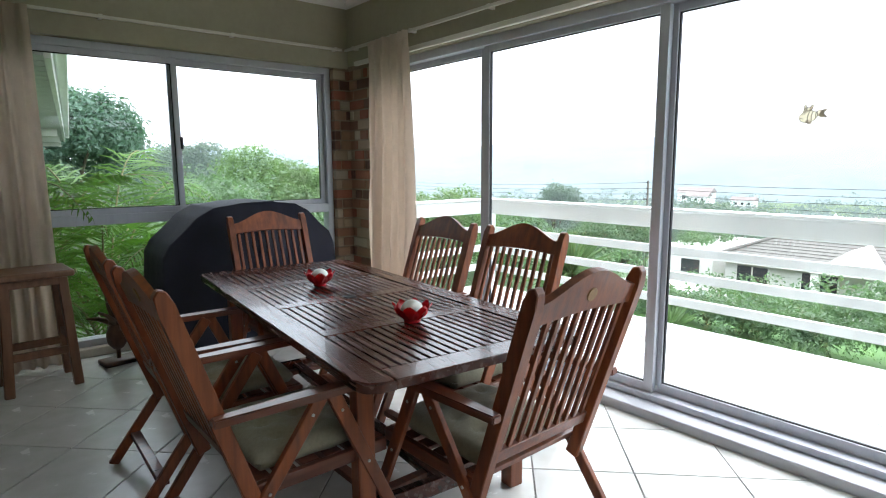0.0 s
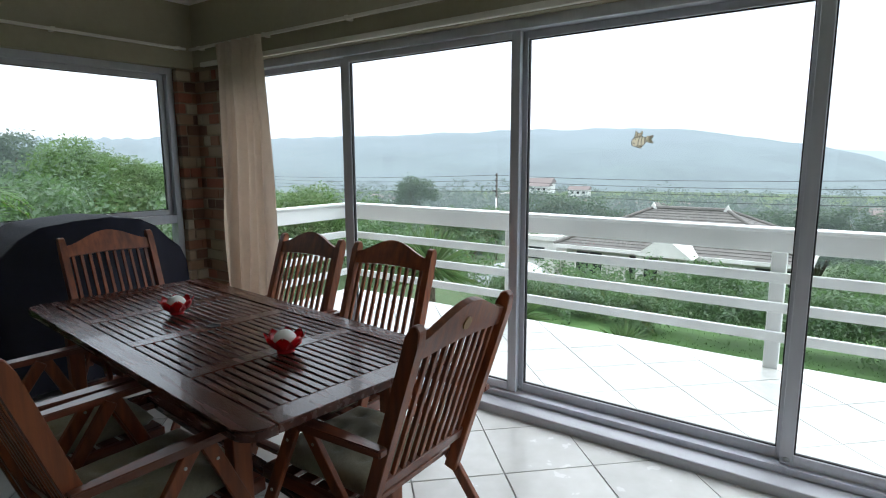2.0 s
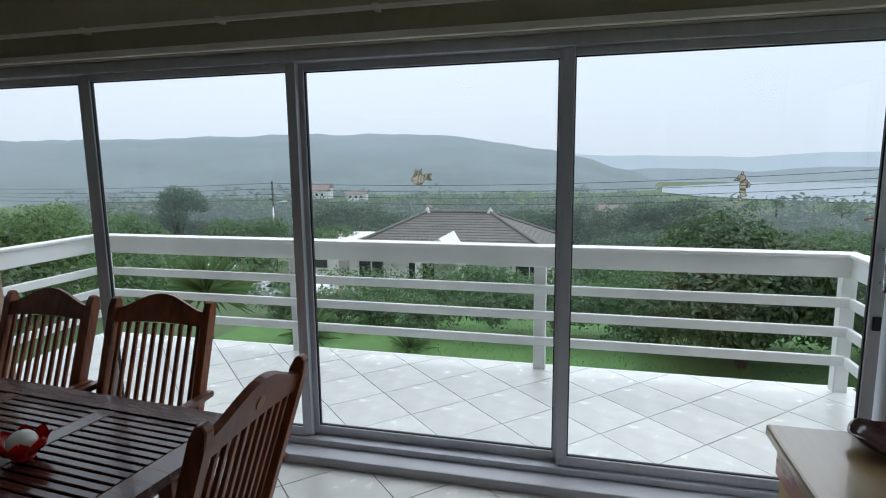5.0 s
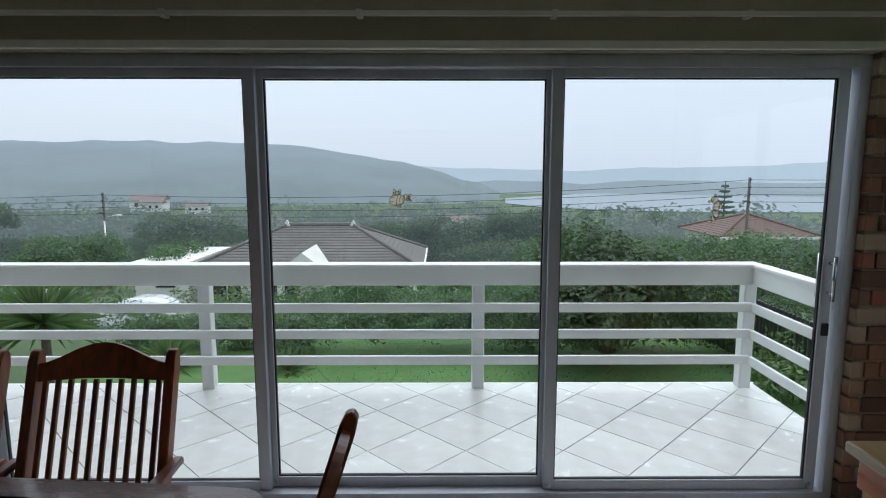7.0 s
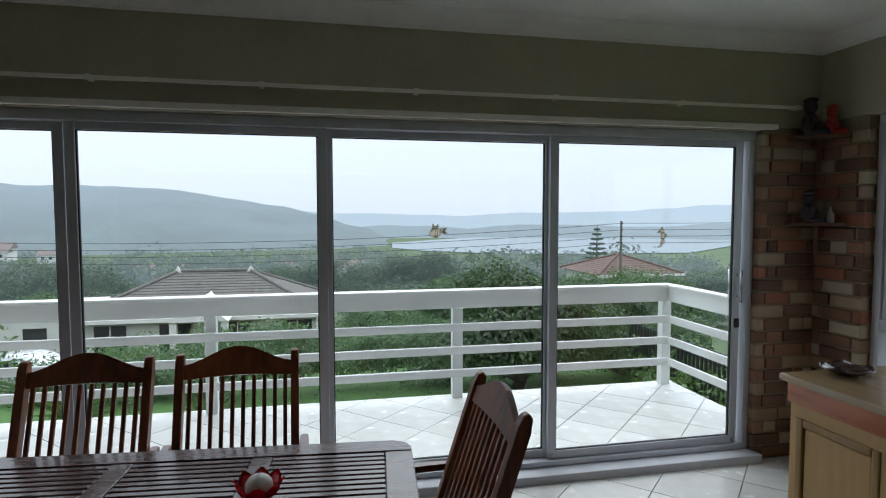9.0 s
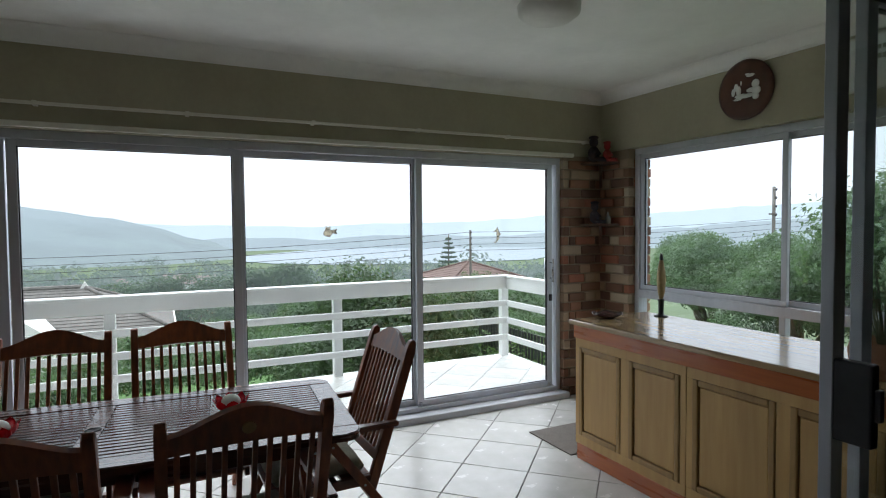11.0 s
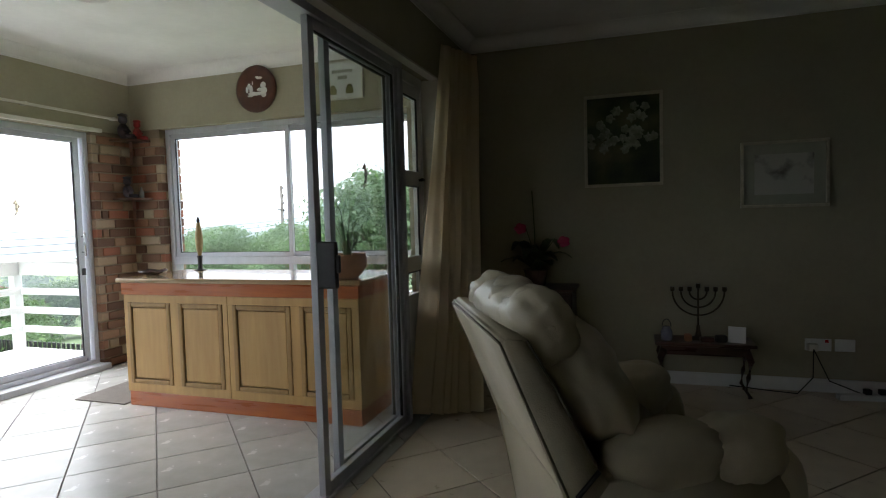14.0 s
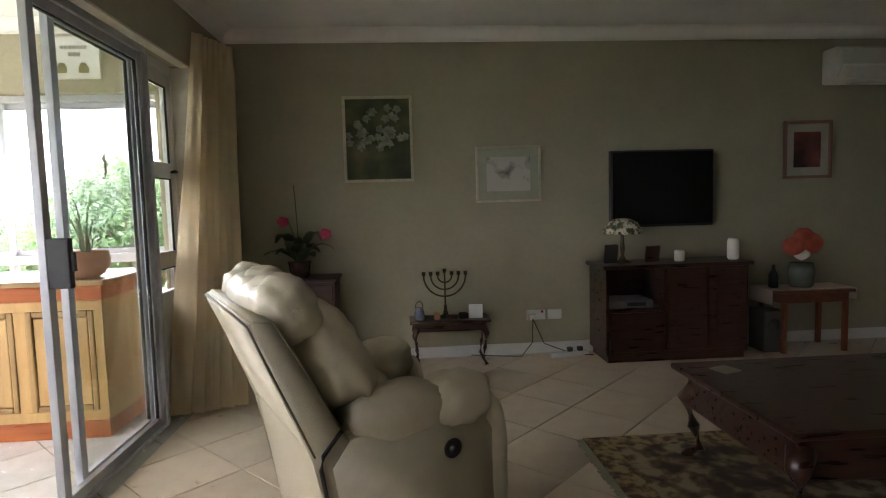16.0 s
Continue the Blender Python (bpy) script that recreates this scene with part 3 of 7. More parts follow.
        boxes("foot_rail", [((-0.302, sy * 0.785 - 0.02, 0.09), (0.302, sy * 0.785 + 0.02, 0.15))], WOOD_T, t, bevel=0.005)
    boxes("stretcher", [((-0.03, -0.765, 0.10), (0.03, 0.765, 0.14))], WOOD_T, t, bevel=0.005)
    return t


def cushion_mesh(w, d, h, seed):
    """A buttoned seat pad with a soft rolled edge."""
    bm = bmesh.new()
    n = 22
    rnd = random.Random(seed)
    grid = {}
    for side in (1, -1):
        for i in range(n + 1):
            for j in range(n + 1):
                u, v = i / n * 2 - 1, j / n * 2 - 1
                rim = max(0.0, 1 - max(abs(u), abs(v)) ** 6)
                z = side * h / 2 * rim ** 0.5
                for bu in (-0.5, 0.05, 0.55):
                    for bv in (-0.5, 0.05, 0.55):
                        z -= side * h * 0.30 * math.exp(-((u - bu) ** 2 + (v - bv) ** 2) / 0.012)
                z += 0.006 * noise.noise((u * 3 + seed, v * 3, side))
                k = 1 - 0.05 * (abs(u * v)) ** 2
                key = (i, j, side if rim > 0 else 0)
                if key not in grid:
                    grid[key] = bm.verts.new((u * w / 2 * k, v * d / 2 * k, z))
    def at(i, j, s):
        return grid.get((i, j, s)) or grid[(i, j, 0)]
    for s in (1, -1):
        for i in range(n):
            for j in range(n):
                vs = [at(i, j, s), at(i + 1, j, s), at(i + 1, j + 1, s), at(i, j + 1, s)]
                if len(set(vs)) == 4:
                    try:
                        bm.faces.new(vs)
                    except ValueError:
                        pass
    return bm


def dining_chair(m, label):
    """A folding hardwood armchair that faces +y; its origin lies on the floor under the seat."""
    c = thing("dining_chair", label, "dining chair", m, "chairs round the table")
    hw = 0.245
    lo, hi = Vector((0, -0.215, 0.30)), Vector((0, -0.445, 0.985))
    lean = (hi - lo).normalized()
    deg = math.degrees(math.atan2(-(hi - lo).y, (hi - lo).z))
    length = (hi - lo).length
    back = Matrix.Translation(lo) @ pose(0, 0, 0, deg, 0, 0)
    for sx in (-1, 1):
        bm = bmesh.new()
        prism(bm, [(-0.03, -0.03), (0.018, -0.03), (0.022, length - 0.05), (0.016, length - 0.012), (-0.002, length), (-0.02, length - 0.014), (-0.026, length - 0.06)], -0.0175, 0.0175, "x")
        bmesh.ops.bevel(bm, geom=list(bm.edges), offset=0.004, segments=1, affect="EDGES")
        bmesh.ops.transform(bm, matrix=back @ Matrix.Translation((sx * hw, 0, 0)), verts=bm.verts)
        part("back_stile", bm, WOOD_UP, c)
    bm = bmesh.new()
    top = []
    for k in range(17):
        u = k / 16 * 2 - 1
        top.append((u * (hw - 0.018), length - 0.055 + 0.075 * math.cos(u * math.pi / 2) ** 1.6))
    prism(bm, [(-(hw - 0.018), length - 0.12)] + [((k / 8 * 2 - 1) * (hw - 0.018), length - 0.12 + 0.012 * math.cos((k / 8 * 2 - 1) * math.pi / 2)) for k in range(1, 8)] + [(hw - 0.018, length - 0.12)] + top[::-1], -0.013, 0.011, "y")
    bmesh.ops.transform(bm, matrix=back, verts=bm.verts)
    rail = part("top_rail", bm, WOOD_UP, c)
    bm = bmesh.new()
    cyl(bm, (0, -0.013, length - 0.055), (0, -0.0165, length - 0.055), 0.022, 0.021, 20)
    bmesh.ops.transform(bm, matrix=back @ Matrix.Diagonal((1, 1, 1, 1)), verts=bm.verts)
    part("maker_plate", bm, BRASS, rail, "small oval brass plate")
    bm = bmesh.new()
    box(bm, (-hw + 0.018, -0.012, 0.12), (hw - 0.018, 0.012, 0.165), 0.003)
    bmesh.ops.transform(bm, matrix=back, verts=bm.verts)
    part("back_rail", bm, WOOD, c)
    n = 10
    for k in range(n):
        x = (k + 0.5) / n * 2 * (hw - 0.02) - (hw - 0.02)
        bm = bmesh.new()
        box(bm, (x - 0.0085, -0.008, 0.163), (x + 0.0085, 0.006, length - 0.112), 0.002)
        bmesh.ops.transform(bm, matrix=back, verts=bm.verts)
        part("back_slat", bm, WOOD_UP, c)
    for sx in (-1, 1):
        bm = bmesh.new()
        x = sx * 0.285
        out = [(x - 0.018, -0.345), (x + 0.018, -0.345), (x + 0.026, -0.05), (x + 0.032, 0.20), (x + 0.022, 0.255), (x, 0.272), (x - 0.022, 0.255), (x - 0.032, 0.20), (x - 0.026, -0.05)]
        prism(bm, out, 0.588, 0.614, "z")
        bmesh.ops.bevel(bm, geom=list(bm.edges), offset=0.005, segments=2, affect="EDGES")
        part("armrest", bm, WOOD, c)
        for name, a, b, off in (("front_leg", (0.03, 0.588), (0.30, 0.0), 0.012), ("rear_leg", (0.01, 0.588), (-0.42, 0.0), -0.013)):
            bm = bmesh.new()
            d = Vector((0, b[0] - a[0], b[1] - a[1]))
            nrm = Vector((0, -d.z, d.y)).normalized() * 0.023
            xa = sx * 0.272 + sx * off
            pts = [Vector((0, a[0], a[1])) + nrm, Vector((0, a[0], a[1])) - nrm, Vector((0, b[0], b[1])) - nrm, Vector((0, b[0], b[1])) + nrm]
            prism(bm, [(p.y, max(0.0, p.z)) for p in pts], xa - 0.011, xa + 0.011, "x")
            bmesh.ops.bevel(bm, geom=list(bm.edges), offset=0.003, segments=1, affect="EDGES")
            leg = part(name, bm, WOOD_UP, c)
            for u in (0.1, 0.45):
                bm = bmesh.new()
                p = Vector((0, a[0], a[1])).lerp(Vector((0, b[0], b[1])), u)
                cyl(bm, (xa + sx * 0.010, p.y, p.z), (xa + sx * 0.014, p.y, p.z), 0.006, 0.005, 10)
                part("bolt", bm, BOLT, leg)
        boxes("seat_rail", [((sx * 0.245 - 0.012, -0.25, 0.315), (sx * 0.245 + 0.012, 0.25, 0.36))], WOOD, c, bevel=0.004)
    for k in range(6):
        y = -0.19 + k * 0.082
        boxes("seat_slat", [((-0.233, y - 0.03, 0.345), (0.233, y + 0.03, 0.361))], WOOD, c, bevel=0.002)
    boxes("stretcher", [((-0.262, 0.222, 0.105), (0.262, 0.262, 0.13))], WOOD, c, bevel=0.003)
    boxes("stretcher", [((-0.262, -0.345, 0.105), (0.262, -0.305, 0.13))], WOOD, c, bevel=0.003)
    return c


def seat_cushion(m, seed):
    ob = part("seat_cushion", cushion_mesh(0.45, 0.45, 0.085, seed), CUSHION, None, "", True)
    ob.matrix_world = m @ pose(0, 0.015, 0.395, 0, 0, 0)
    return tagged(ob, "buttoned sage green seat cushion on a folding chair", "cushion", "cushions on the dining chairs")


dining_table(pose(1.695, 2.69, 0, 0, 0, -5.0))
SEATS = [(1.69, 1.765, 1), (2.055, 2.305, 91), (2.05, 2.935, 89), (1.135, 2.19, -89), (1.14, 2.84, -91), (1.85, 3.61, 178)]
chair0 = None
for k, (x, y, rz) in enumerate(SEATS):
    m = pose(x, y, 0, 0, 0, rz)
    if chair0 is None:
        chair0 = dining_chair(m, "red-brown hardwood folding armchair with slatted back")
    else:
        copy_thing(chair0, m)
    seat_cushion(m, k)

# lotus candle holders
RED = material("red_lacquer", (0.62, 0.012, 0.02), (0.5, 0.008, 0.015), 20, 0.25, coat=0.3)
WAX = material("white_wax", (0.8, 0.78, 0.74), (0.74, 0.72, 0.68), 20, 0.5)


def lotus(m):
    t = thing("candle_holder", "red lotus-shaped candle holder with a white ball candle", "candle holder", m, "candle holders on the table")
    bm = bmesh.new()
    lathe(bm, [(0.03, 0), (0.034, 0.004), (0.022, 0.012), (0.04, 0.02), (0.038, 0.024), (0.01, 0.018)], 20)
    part("bowl", bm, RED, t, "", True)
    for k in range(8):
        bm = bmesh.new()
        rows = []
        for i in range(6):
            u = i / 5
            r = 0.034 + 0.046 * u
            z = 0.010 + 0.062 * u ** 1.25
            w = 0.036 * math.sin(math.pi * min(1, 0.18 + u * 0.8)) ** 0.8 if u < 1 else 0.002
            rows.append([bm.verts.new((r - 0.006 * abs(s) ** 2 * 0, s * w, z + 0.008 * abs(s))) for s in (-1, -0.5, 0, 0.5, 1)])
        for a, b in zip(rows, rows[1:]):
            for j in range(4):
                bm.faces.new((a[j], a[j + 1], b[j + 1], b[j]))
        bmesh.ops.solidify(bm, geom=list(bm.faces), thickness=0.003)
        bmesh.ops.transform(bm, matrix=pose(0, 0, 0, 0, 0, 45 * k), verts=bm.verts)
        part("petal", bm, RED, t, "", True)
    bm = bmesh.new()
    ball(bm, (0, 0, 0.050), 0.044, (1, 1, 0.9), 3)
    candle = part("candle", bm, WAX, t, "white ball candle", True)
    bm = bmesh.new()
    cyl(bm, (0, 0, 0.088), (0.002, 0, 0.099), 0.0015, 0.001, 6)
    part("wick", bm, RUBBER, candle)
    return t


lotus0 = lotus(pose(1.655, 2.14, 0.685))
copy_thing(lotus0, pose(1.71, 3.02, 0.685, 0, 0, 20))

# ---- garden end of the sun room ----
NAVY = material("navy_canvas", (0.013, 0.015, 0.034), (0.008, 0.0095, 0.022), 40, 0.8, bump=0.25, bump_scale=300, stain=0.25)


def grill_cover(m):
    """A gas grill under a fitted cloth cover."""
    bm = bmesh.new()
    prof = [(-0.64, 0.04), (-0.635, 0.5), (-0.615, 0.72), (-0.57, 0.80), (-0.48, 0.88), (-0.39, 0.97), (-0.28, 1.03), (-0.1, 1.055), (0.12, 1.055), (0.29, 1.035), (0.39, 0.98), (0.48, 0.89), (0.55, 0.82), (0.59, 0.72), (0.61, 0.5), (0.615, 0.04)]
    fine = []
    for a, b in zip(prof, prof[1:]):
        for k in range(5):
            fine.append((a[0] + (b[0] - a[0]) * k / 5, a[1] + (b[1] - a[1]) * k / 5))
    fine.append(prof[-1])
    rings = []
    ny = 18
    for x, z in fine:
        ring = []
        for j in range(ny + 1):
            v = j / ny * 2 - 1
            y = 0.27 * math.copysign(min(1, abs(v) * 1.25), v)
            drop = max(0, abs(v) - 0.8) / 0.2
            hz = z - drop * (z - 0.04) if z > 0.1 else z
            if 0 < drop:
                y = math.copysign(0.27 + 0.01 * math.sin(x * 23), v)
            w = 0.016 * noise.noise((x * 4, y * 4, hz * 3)) + 0.006 * noise.noise((x * 16, y * 9, hz * 9))
            ring.append(bm.verts.new((x + w, y + w, max(0.03, hz + w * 0.6))))
        rings.append(ring)
    for a, b in zip(rings, rings[1:]):
        for j in range(ny):
            bm.faces.new((a[j], a[j + 1], b[j + 1], b[j]))
    t = thing("covered_grill", "gas grill under a creased navy canvas cover", "grill", m)
    part("cover", bm, NAVY, t, "navy canvas cover", True)
    for sx in (-0.5, 0.5):
        bm = bmesh.new()
        cyl(bm, (sx - 0.02, -0.15, 0.05), (sx + 0.02, -0.15, 0.05), 0.05, None, 18)
        cyl(bm, (sx - 0.02, 0.15, 0.05), (sx + 0.02, 0.15, 0.05), 0.05, None, 18)
        part("wheel", bm, BLACK, t, "", True)
    return t


grill_cover(pose(1.87, 4.50, 0))

DARKWOOD = material("dark_stained_wood", (0.12, 0.055, 0.03), (0.07, 0.03, 0.018), 8, 0.4, stretch=(5, 5, 0.6), bump=0.08, coat=0.15, random=0.1)
STOOLWOOD = material("brown_pine", (0.20, 0.095, 0.05), (0.13, 0.06, 0.03), 8, 0.45, stretch=(5, 5, 0.6), bump=0.08)


def stool(m):
    t = thing("bar_stool", "square brown wooden stool with splayed legs", "stool", m)
    boxes("seat", [((-0.20, -0.17, 0.665), (0.20, 0.17, 0.705))], STOOLWOOD, t, bevel=0.012)
    boxes("seat_rim", [((-0.165, -0.14, 0.62), (0.165, 0.14, 0.665))], STOOLWOOD, t, bevel=0.004)
    for sx in (-1, 1):
        for sy in (-1, 1):
            bm = bmesh.new()
            strip(bm, [(sx * 0.14, sy * 0.115, 0.664), (sx * 0.17, sy * 0.14, 0.0)], 0.052, 0.05, (1, 0, 0))
            bmesh.ops.bevel(bm, geom=list(bm.edges), offset=0.005, segments=1, affect="EDGES")
            for v in bm.verts:
                v.co.z = max(0.0, v.co.z)
            part("leg", bm, STOOLWOOD, t)
    for sy in (-1, 1):
        boxes("rung", [((-0.155, sy * 0.128 - 0.014, 0.20), (0.155, sy * 0.128 + 0.014, 0.245))], STOOLWOOD, t, bevel=0.004)
    for sx in (-1, 1):
        boxes("rung", [((sx * 0.155 - 0.014, -0.125, 0.27), (sx * 0.155 + 0.014, 0.125, 0.312))], STOOLWOOD, t, bevel=0.004)
    return t


stool(pose(0.575, 4.47, 0, 0, 0, 4))

bm = bmesh.new()
box(bm, (-0.11, -0.075, 0), (0.11, 0.075, 0.035), 0.012)
cyl(bm, (0, 0, 0.034), (0, 0, 0.11), 0.013)
ball(bm, (0, 0, 0.19), 0.075, (0.85, 0.8, 1.3), 3)
ball(bm, (0.02, 0, 0.29), 0.06, (1.1, 0.8, 0.9), 3)
for k, (dx, dy, dz) in enumerate([(-0.17, 0.02, 0.06), (-0.12, -0.05, 0.11), (0.12, 0.03, 0.12), (0.09, -0.05, 0.15), (0.0, 0.06, 0.14), (-0.05, 0.0, 0.15)]):
    tube(bm, [(0, 0, 0.27), (dx * 0.6, dy, 0.28 + dz * 0.6), (dx, dy, 0.27 + dz)], lambda u: 0.022 * (1 - u) + 0.006, 8)
for v in bm.verts:
    if v.co.z > 0.12:
        v.co += Vector((1, 1, 1)) * (0.012 * noise.noise(v.co * 22))
tagged(part("carved_statue", bm, DARKWOOD, None, "", True), "dark carved driftwood ornament on a wooden base", "statue").matrix_world = pose(1.02, 4.60, 0, 0, 0, 10)

# ---- curtains ----
LINEN = material("cream_linen", (0.70, 0.60, 0.515), (0.63, 0.535, 0.455), 120, 0.95, bump=0.2, bump_scale=500, sheen=0.15, stain=0.08)
CREAM = material("cream_curtain_cloth", (0.90, 0.83, 0.69), (0.87, 0.79, 0.64), 120, 0.95, bump=0.2, bump_scale=500, stain=0.05)
for cloth_mat, through_tint, share in ((LINEN, (0.72, 0.61, 0.50, 1), 0.4), (CREAM, (0.90, 0.80, 0.62, 1), 0.6)):
    cn, cl = cloth_mat.node_tree.nodes, cloth_mat.node_tree.links
    ct_, cm_ = cn.new("ShaderNodeBsdfTranslucent"), cn.new("ShaderNodeMixShader")
    ct_.inputs[0].default_value, cm_.inputs[0].default_value = through_tint, share
    cl.new(cn["Principled BSDF"].outputs[0], cm_.inputs[1]), cl.new(ct_.outputs[0], cm_.inputs[2])
    cl.new(cm_.outputs[0], cn["Material Output"].inputs[0])


def curtain(name, a, b, z0, z1, folds, amp, label, gather=0.0, flare=0.0, cloth=None, pivot=0.4, foot=None):
    """A hanging cloth between two plan points, in uneven folds; gather draws its foot together."""
    a, b = Vector((*a, 0)), Vector((*b, 0))
    d = (b - a)
    fa, fd = (Vector((*foot[0], 0)), Vector((*foot[1], 0)) - Vector((*foot[0], 0))) if foot else (a, d)
    nrm = Vector((-d.y, d.x, 0)).normalized()
    bm = bmesh.new()
    nu, nz = folds * 12, 26
    rings = []
    for j in range(nz + 1):
        h = j / nz
        ring = []
        for i in range(nu + 1):
            u = i / nu
            ph = u * folds * math.tau + 3.4 * noise.noise((u * 4.5, h * 0.5, 1.0 + a.x)) + 1.5 * noise.noise((u * 9, h * 1.1, 4.0)) + 0.8 * noise.noise((u * 3, h * 2.4, 9.0))
            s = math.sin(ph)
            off = amp * (0.55 + 0.45 * h) * (math.copysign(abs(s) ** 0.8, s)) * (0.8 + 0.9 * noise.noise((u * folds * 0.8, h * 1.3, 7.0))) + amp * 0.5 * noise.noise((u * 2.5, h * 1.6, 2.0))
            if h < 0.06:
                off *= 0.6
            uu = u + gather * math.sin(h * math.pi) * (0.5 - u)
            uu = uu + flare * h * (u - pivot)
            p = (a + d * uu).lerp(fa + fd * uu, h) + nrm * off
            ring.append(bm.verts.new((p.x, p.y, z1 + (z0 - z1) * h)))
        rings.append(ring)
    for r, q in zip(rings, rings[1:]):
        for i in range(nu):
            bm.faces.new((r[i], r[i + 1], q[i + 1], q[i]))
    bmesh.ops.solidify(bm, geom=list(bm.faces), thickness=0.003)
    return tagged(part(name, bm, cloth or LINEN, None, "", True), label, "curtain")


curtain("curtain", (2.88, 4.36), (2.86, 3.80), 0.03, 2.26, 6, 0.08, "cream linen curtain drawn back beside the sliding doors", 0.0, 0.12)
curtain("curtain", (0.30, 4.74), (0.72, 4.73), 0.03, 2.27, 5, 0.06, "cream linen curtain drawn back beside the garden window", 0.0, 0.1)
curtain("curtain", (-0.385, -0.60), (-0.52, -1.00), 0.03, 2.45, 5, 0.045, "cream floor-length curtain beside the lounge opening", 0.0, 0.0, CREAM, 0.5, ((-0.25, -0.23), (-0.66, -0.40)))


def rod(name, a, b, r, label):
    t = thing(name, label, "curtain rail")
    bm = bmesh.new()
    strip(bm, [a, b], r * 2.2, r * 1.6)
    part("rail", bm, TRIM, t)
    d = Vector(b) - Vector(a)
    n = max(2, int(d.length / 0.8))
    out = Vector((d.y, -d.x, 0)).normalized()
    for k in range(n + 1):
        p = Vector(a) + d * (0.02 + 0.96 * k / n)
        bm = bmesh.new()
        box(bm, (-0.012, -0.05, -0.012), (0.012, 0.008, 0.016), 0.002)
        bmesh.ops.transform(bm, matrix=Matrix.Translation(p) @ Matrix.Rotation(math.atan2(d.y, d.x) + math.pi, 4, "Z"), verts=bm.verts)
        part("bracket", bm, TRIM, t)
    return t


rod("curtain_rail", (E_IN - 0.05, 4.80, 2.275), (E_IN - 0.05, -1.14, 2.275), 0.011, "thin cream curtain rail along the plaster beam")
rod("curtain_rail", (0.2, N_IN - 0.05, 2.275), (2.9, N_IN - 0.05, 2.275), 0.011, "thin cream curtain rail above the garden window")
slab("trim_1", (E_IN - 0.035, DOOR_S - 0.09, 2.138), (E_IN - 0.002, 4.7, 2.172), TRIM, "cream batten along the head of the sliding doors", "batten", 0.004)

# ---- bar ----
PINE = material("limed_pine", (0.57, 0.36, 0.135), (0.49, 0.29, 0.10), 6, 0.45, stretch=(5, 5, 0.5), bump=0.08, stain=0.15)
PINE_TOP = material("varnished_pine_top", (0.43, 0.30, 0.155), (0.36, 0.24, 0.12), 6, 0.2, stretch=(0.6, 5, 5), bump=0.02, coat=0.35)
ORANGE = material("orange_stained_pine", (0.50, 0.135, 0.025), (0.36, 0.085, 0.018), 6, 0.3, stretch=(0.5, 5, 5), bump=0.05, coat=0.3)
# darker copy of the pine: glaze, plus groove shade put into the colour
MOULD = material("shaded_pine_moulding", (0.40, 0.245, 0.085), (0.31, 0.18, 0.06), 6, 0.45, stretch=(5, 5, 0.5), bump=0.05)
bar = thing("bar_counter", "pine bar counter with panelled front and orange-stained bands", "bar counter")
BX0, BX1, BYF, BYB = 0.0, 1.855, -0.02, -0.66
boxes("body", [((BX0, BYB + 0.03, 0.105), (BX1, BYF - 0.024, 0.80))], PINE, bar, bevel=0.003)
boxes("plinth", [((BX0 + 0.004, BYB + 0.05, 0), (BX1 - 0.006, BYF - 0.006, 0.104))], ORANGE, bar, "orange-stained plinth", 0.004)
boxes("fascia", [((BX0 - 0.006, BYB + 0.01, 0.80), (BX1 + 0.012, BYF + 0.008, 0.885))], ORANGE, bar, "orange-stained band", 0.004)
boxes("top", [((BX0 - 0.03, BYB - 0.02, 0.886), (BX1 + 0.04, BYF + 0.03, 0.918))], PINE_TOP, bar, "glossy varnished top", 0.008)
UNITS = [(0.972, 1.855, [(1.445, 1.822), (1.01, 1.378)]), (0.0, 0.968, [(0.485, 0.93), (0.05, 0.42)])]
for u0, u1, panels in UNITS:
    rows = [((u0, BYF - 0.023, 0.106), (u1, BYF, 0.165)), ((u0, BYF - 0.023, 0.745), (u1, BYF, 0.799))]
    edges = [u0] + [v for p in sorted(panels) for v in p] + [u1]
    for a, b in zip(edges[0::2], edges[1::2]):
        rows.append(((a, BYF - 0.023, 0.165), (b, BYF, 0.745)))
    front = boxes("bottom_rail", rows[:1], PINE, bar, bevel=0.002)
    boxes("top_rail", rows[1:2], PINE, bar, bevel=0.002)
    for row in rows[2:]:
        boxes("stile", [row], PINE, bar, bevel=0.002)
    for a, b in panels:
        w = 0.034
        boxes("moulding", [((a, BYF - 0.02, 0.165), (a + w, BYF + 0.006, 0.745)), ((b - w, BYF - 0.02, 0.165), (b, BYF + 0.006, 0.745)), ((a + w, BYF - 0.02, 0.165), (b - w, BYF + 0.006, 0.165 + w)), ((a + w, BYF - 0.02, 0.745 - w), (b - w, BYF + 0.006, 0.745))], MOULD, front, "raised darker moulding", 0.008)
        boxes("field", [((a + w + 0.004, BYF - 0.02, 0.165 + w + 0.004), (b - w - 0.004, BYF - 0.004, 0.745 - w - 0.004))], PINE, front, "", 0.012)

bm = bmesh.new()
lathe(bm, [(0.04, 0.0), (0.045, 0.004), (0.085, 0.02), (0.10, 0.034), (0.095, 0.036), (0.08, 0.022), (0.03, 0.010)], 28)
for v in bm.verts:
    v.co.z += 0.006 * math.sin(5 * math.atan2(v.co.y, v.co.x)) * (v.co.z > 0.02)
GLAZE = material("dark_maroon_glaze", (0.05, 0.012, 0.014), (0.14, 0.10, 0.09), 14, 0.12, coat=0.5)
tagged(part("ashtray", bm, GLAZE, None, "", True), "dark glazed ceramic dish on the bar", "dish").matrix_world = pose(1.80, -0.24, 0.918, 0, 0, 20)
cs = thing("candlestick", "dark candlestick holding a carved ivory candle", "candlestick", pose(1.68, -0.60, 0.918))
bm = bmesh.new()
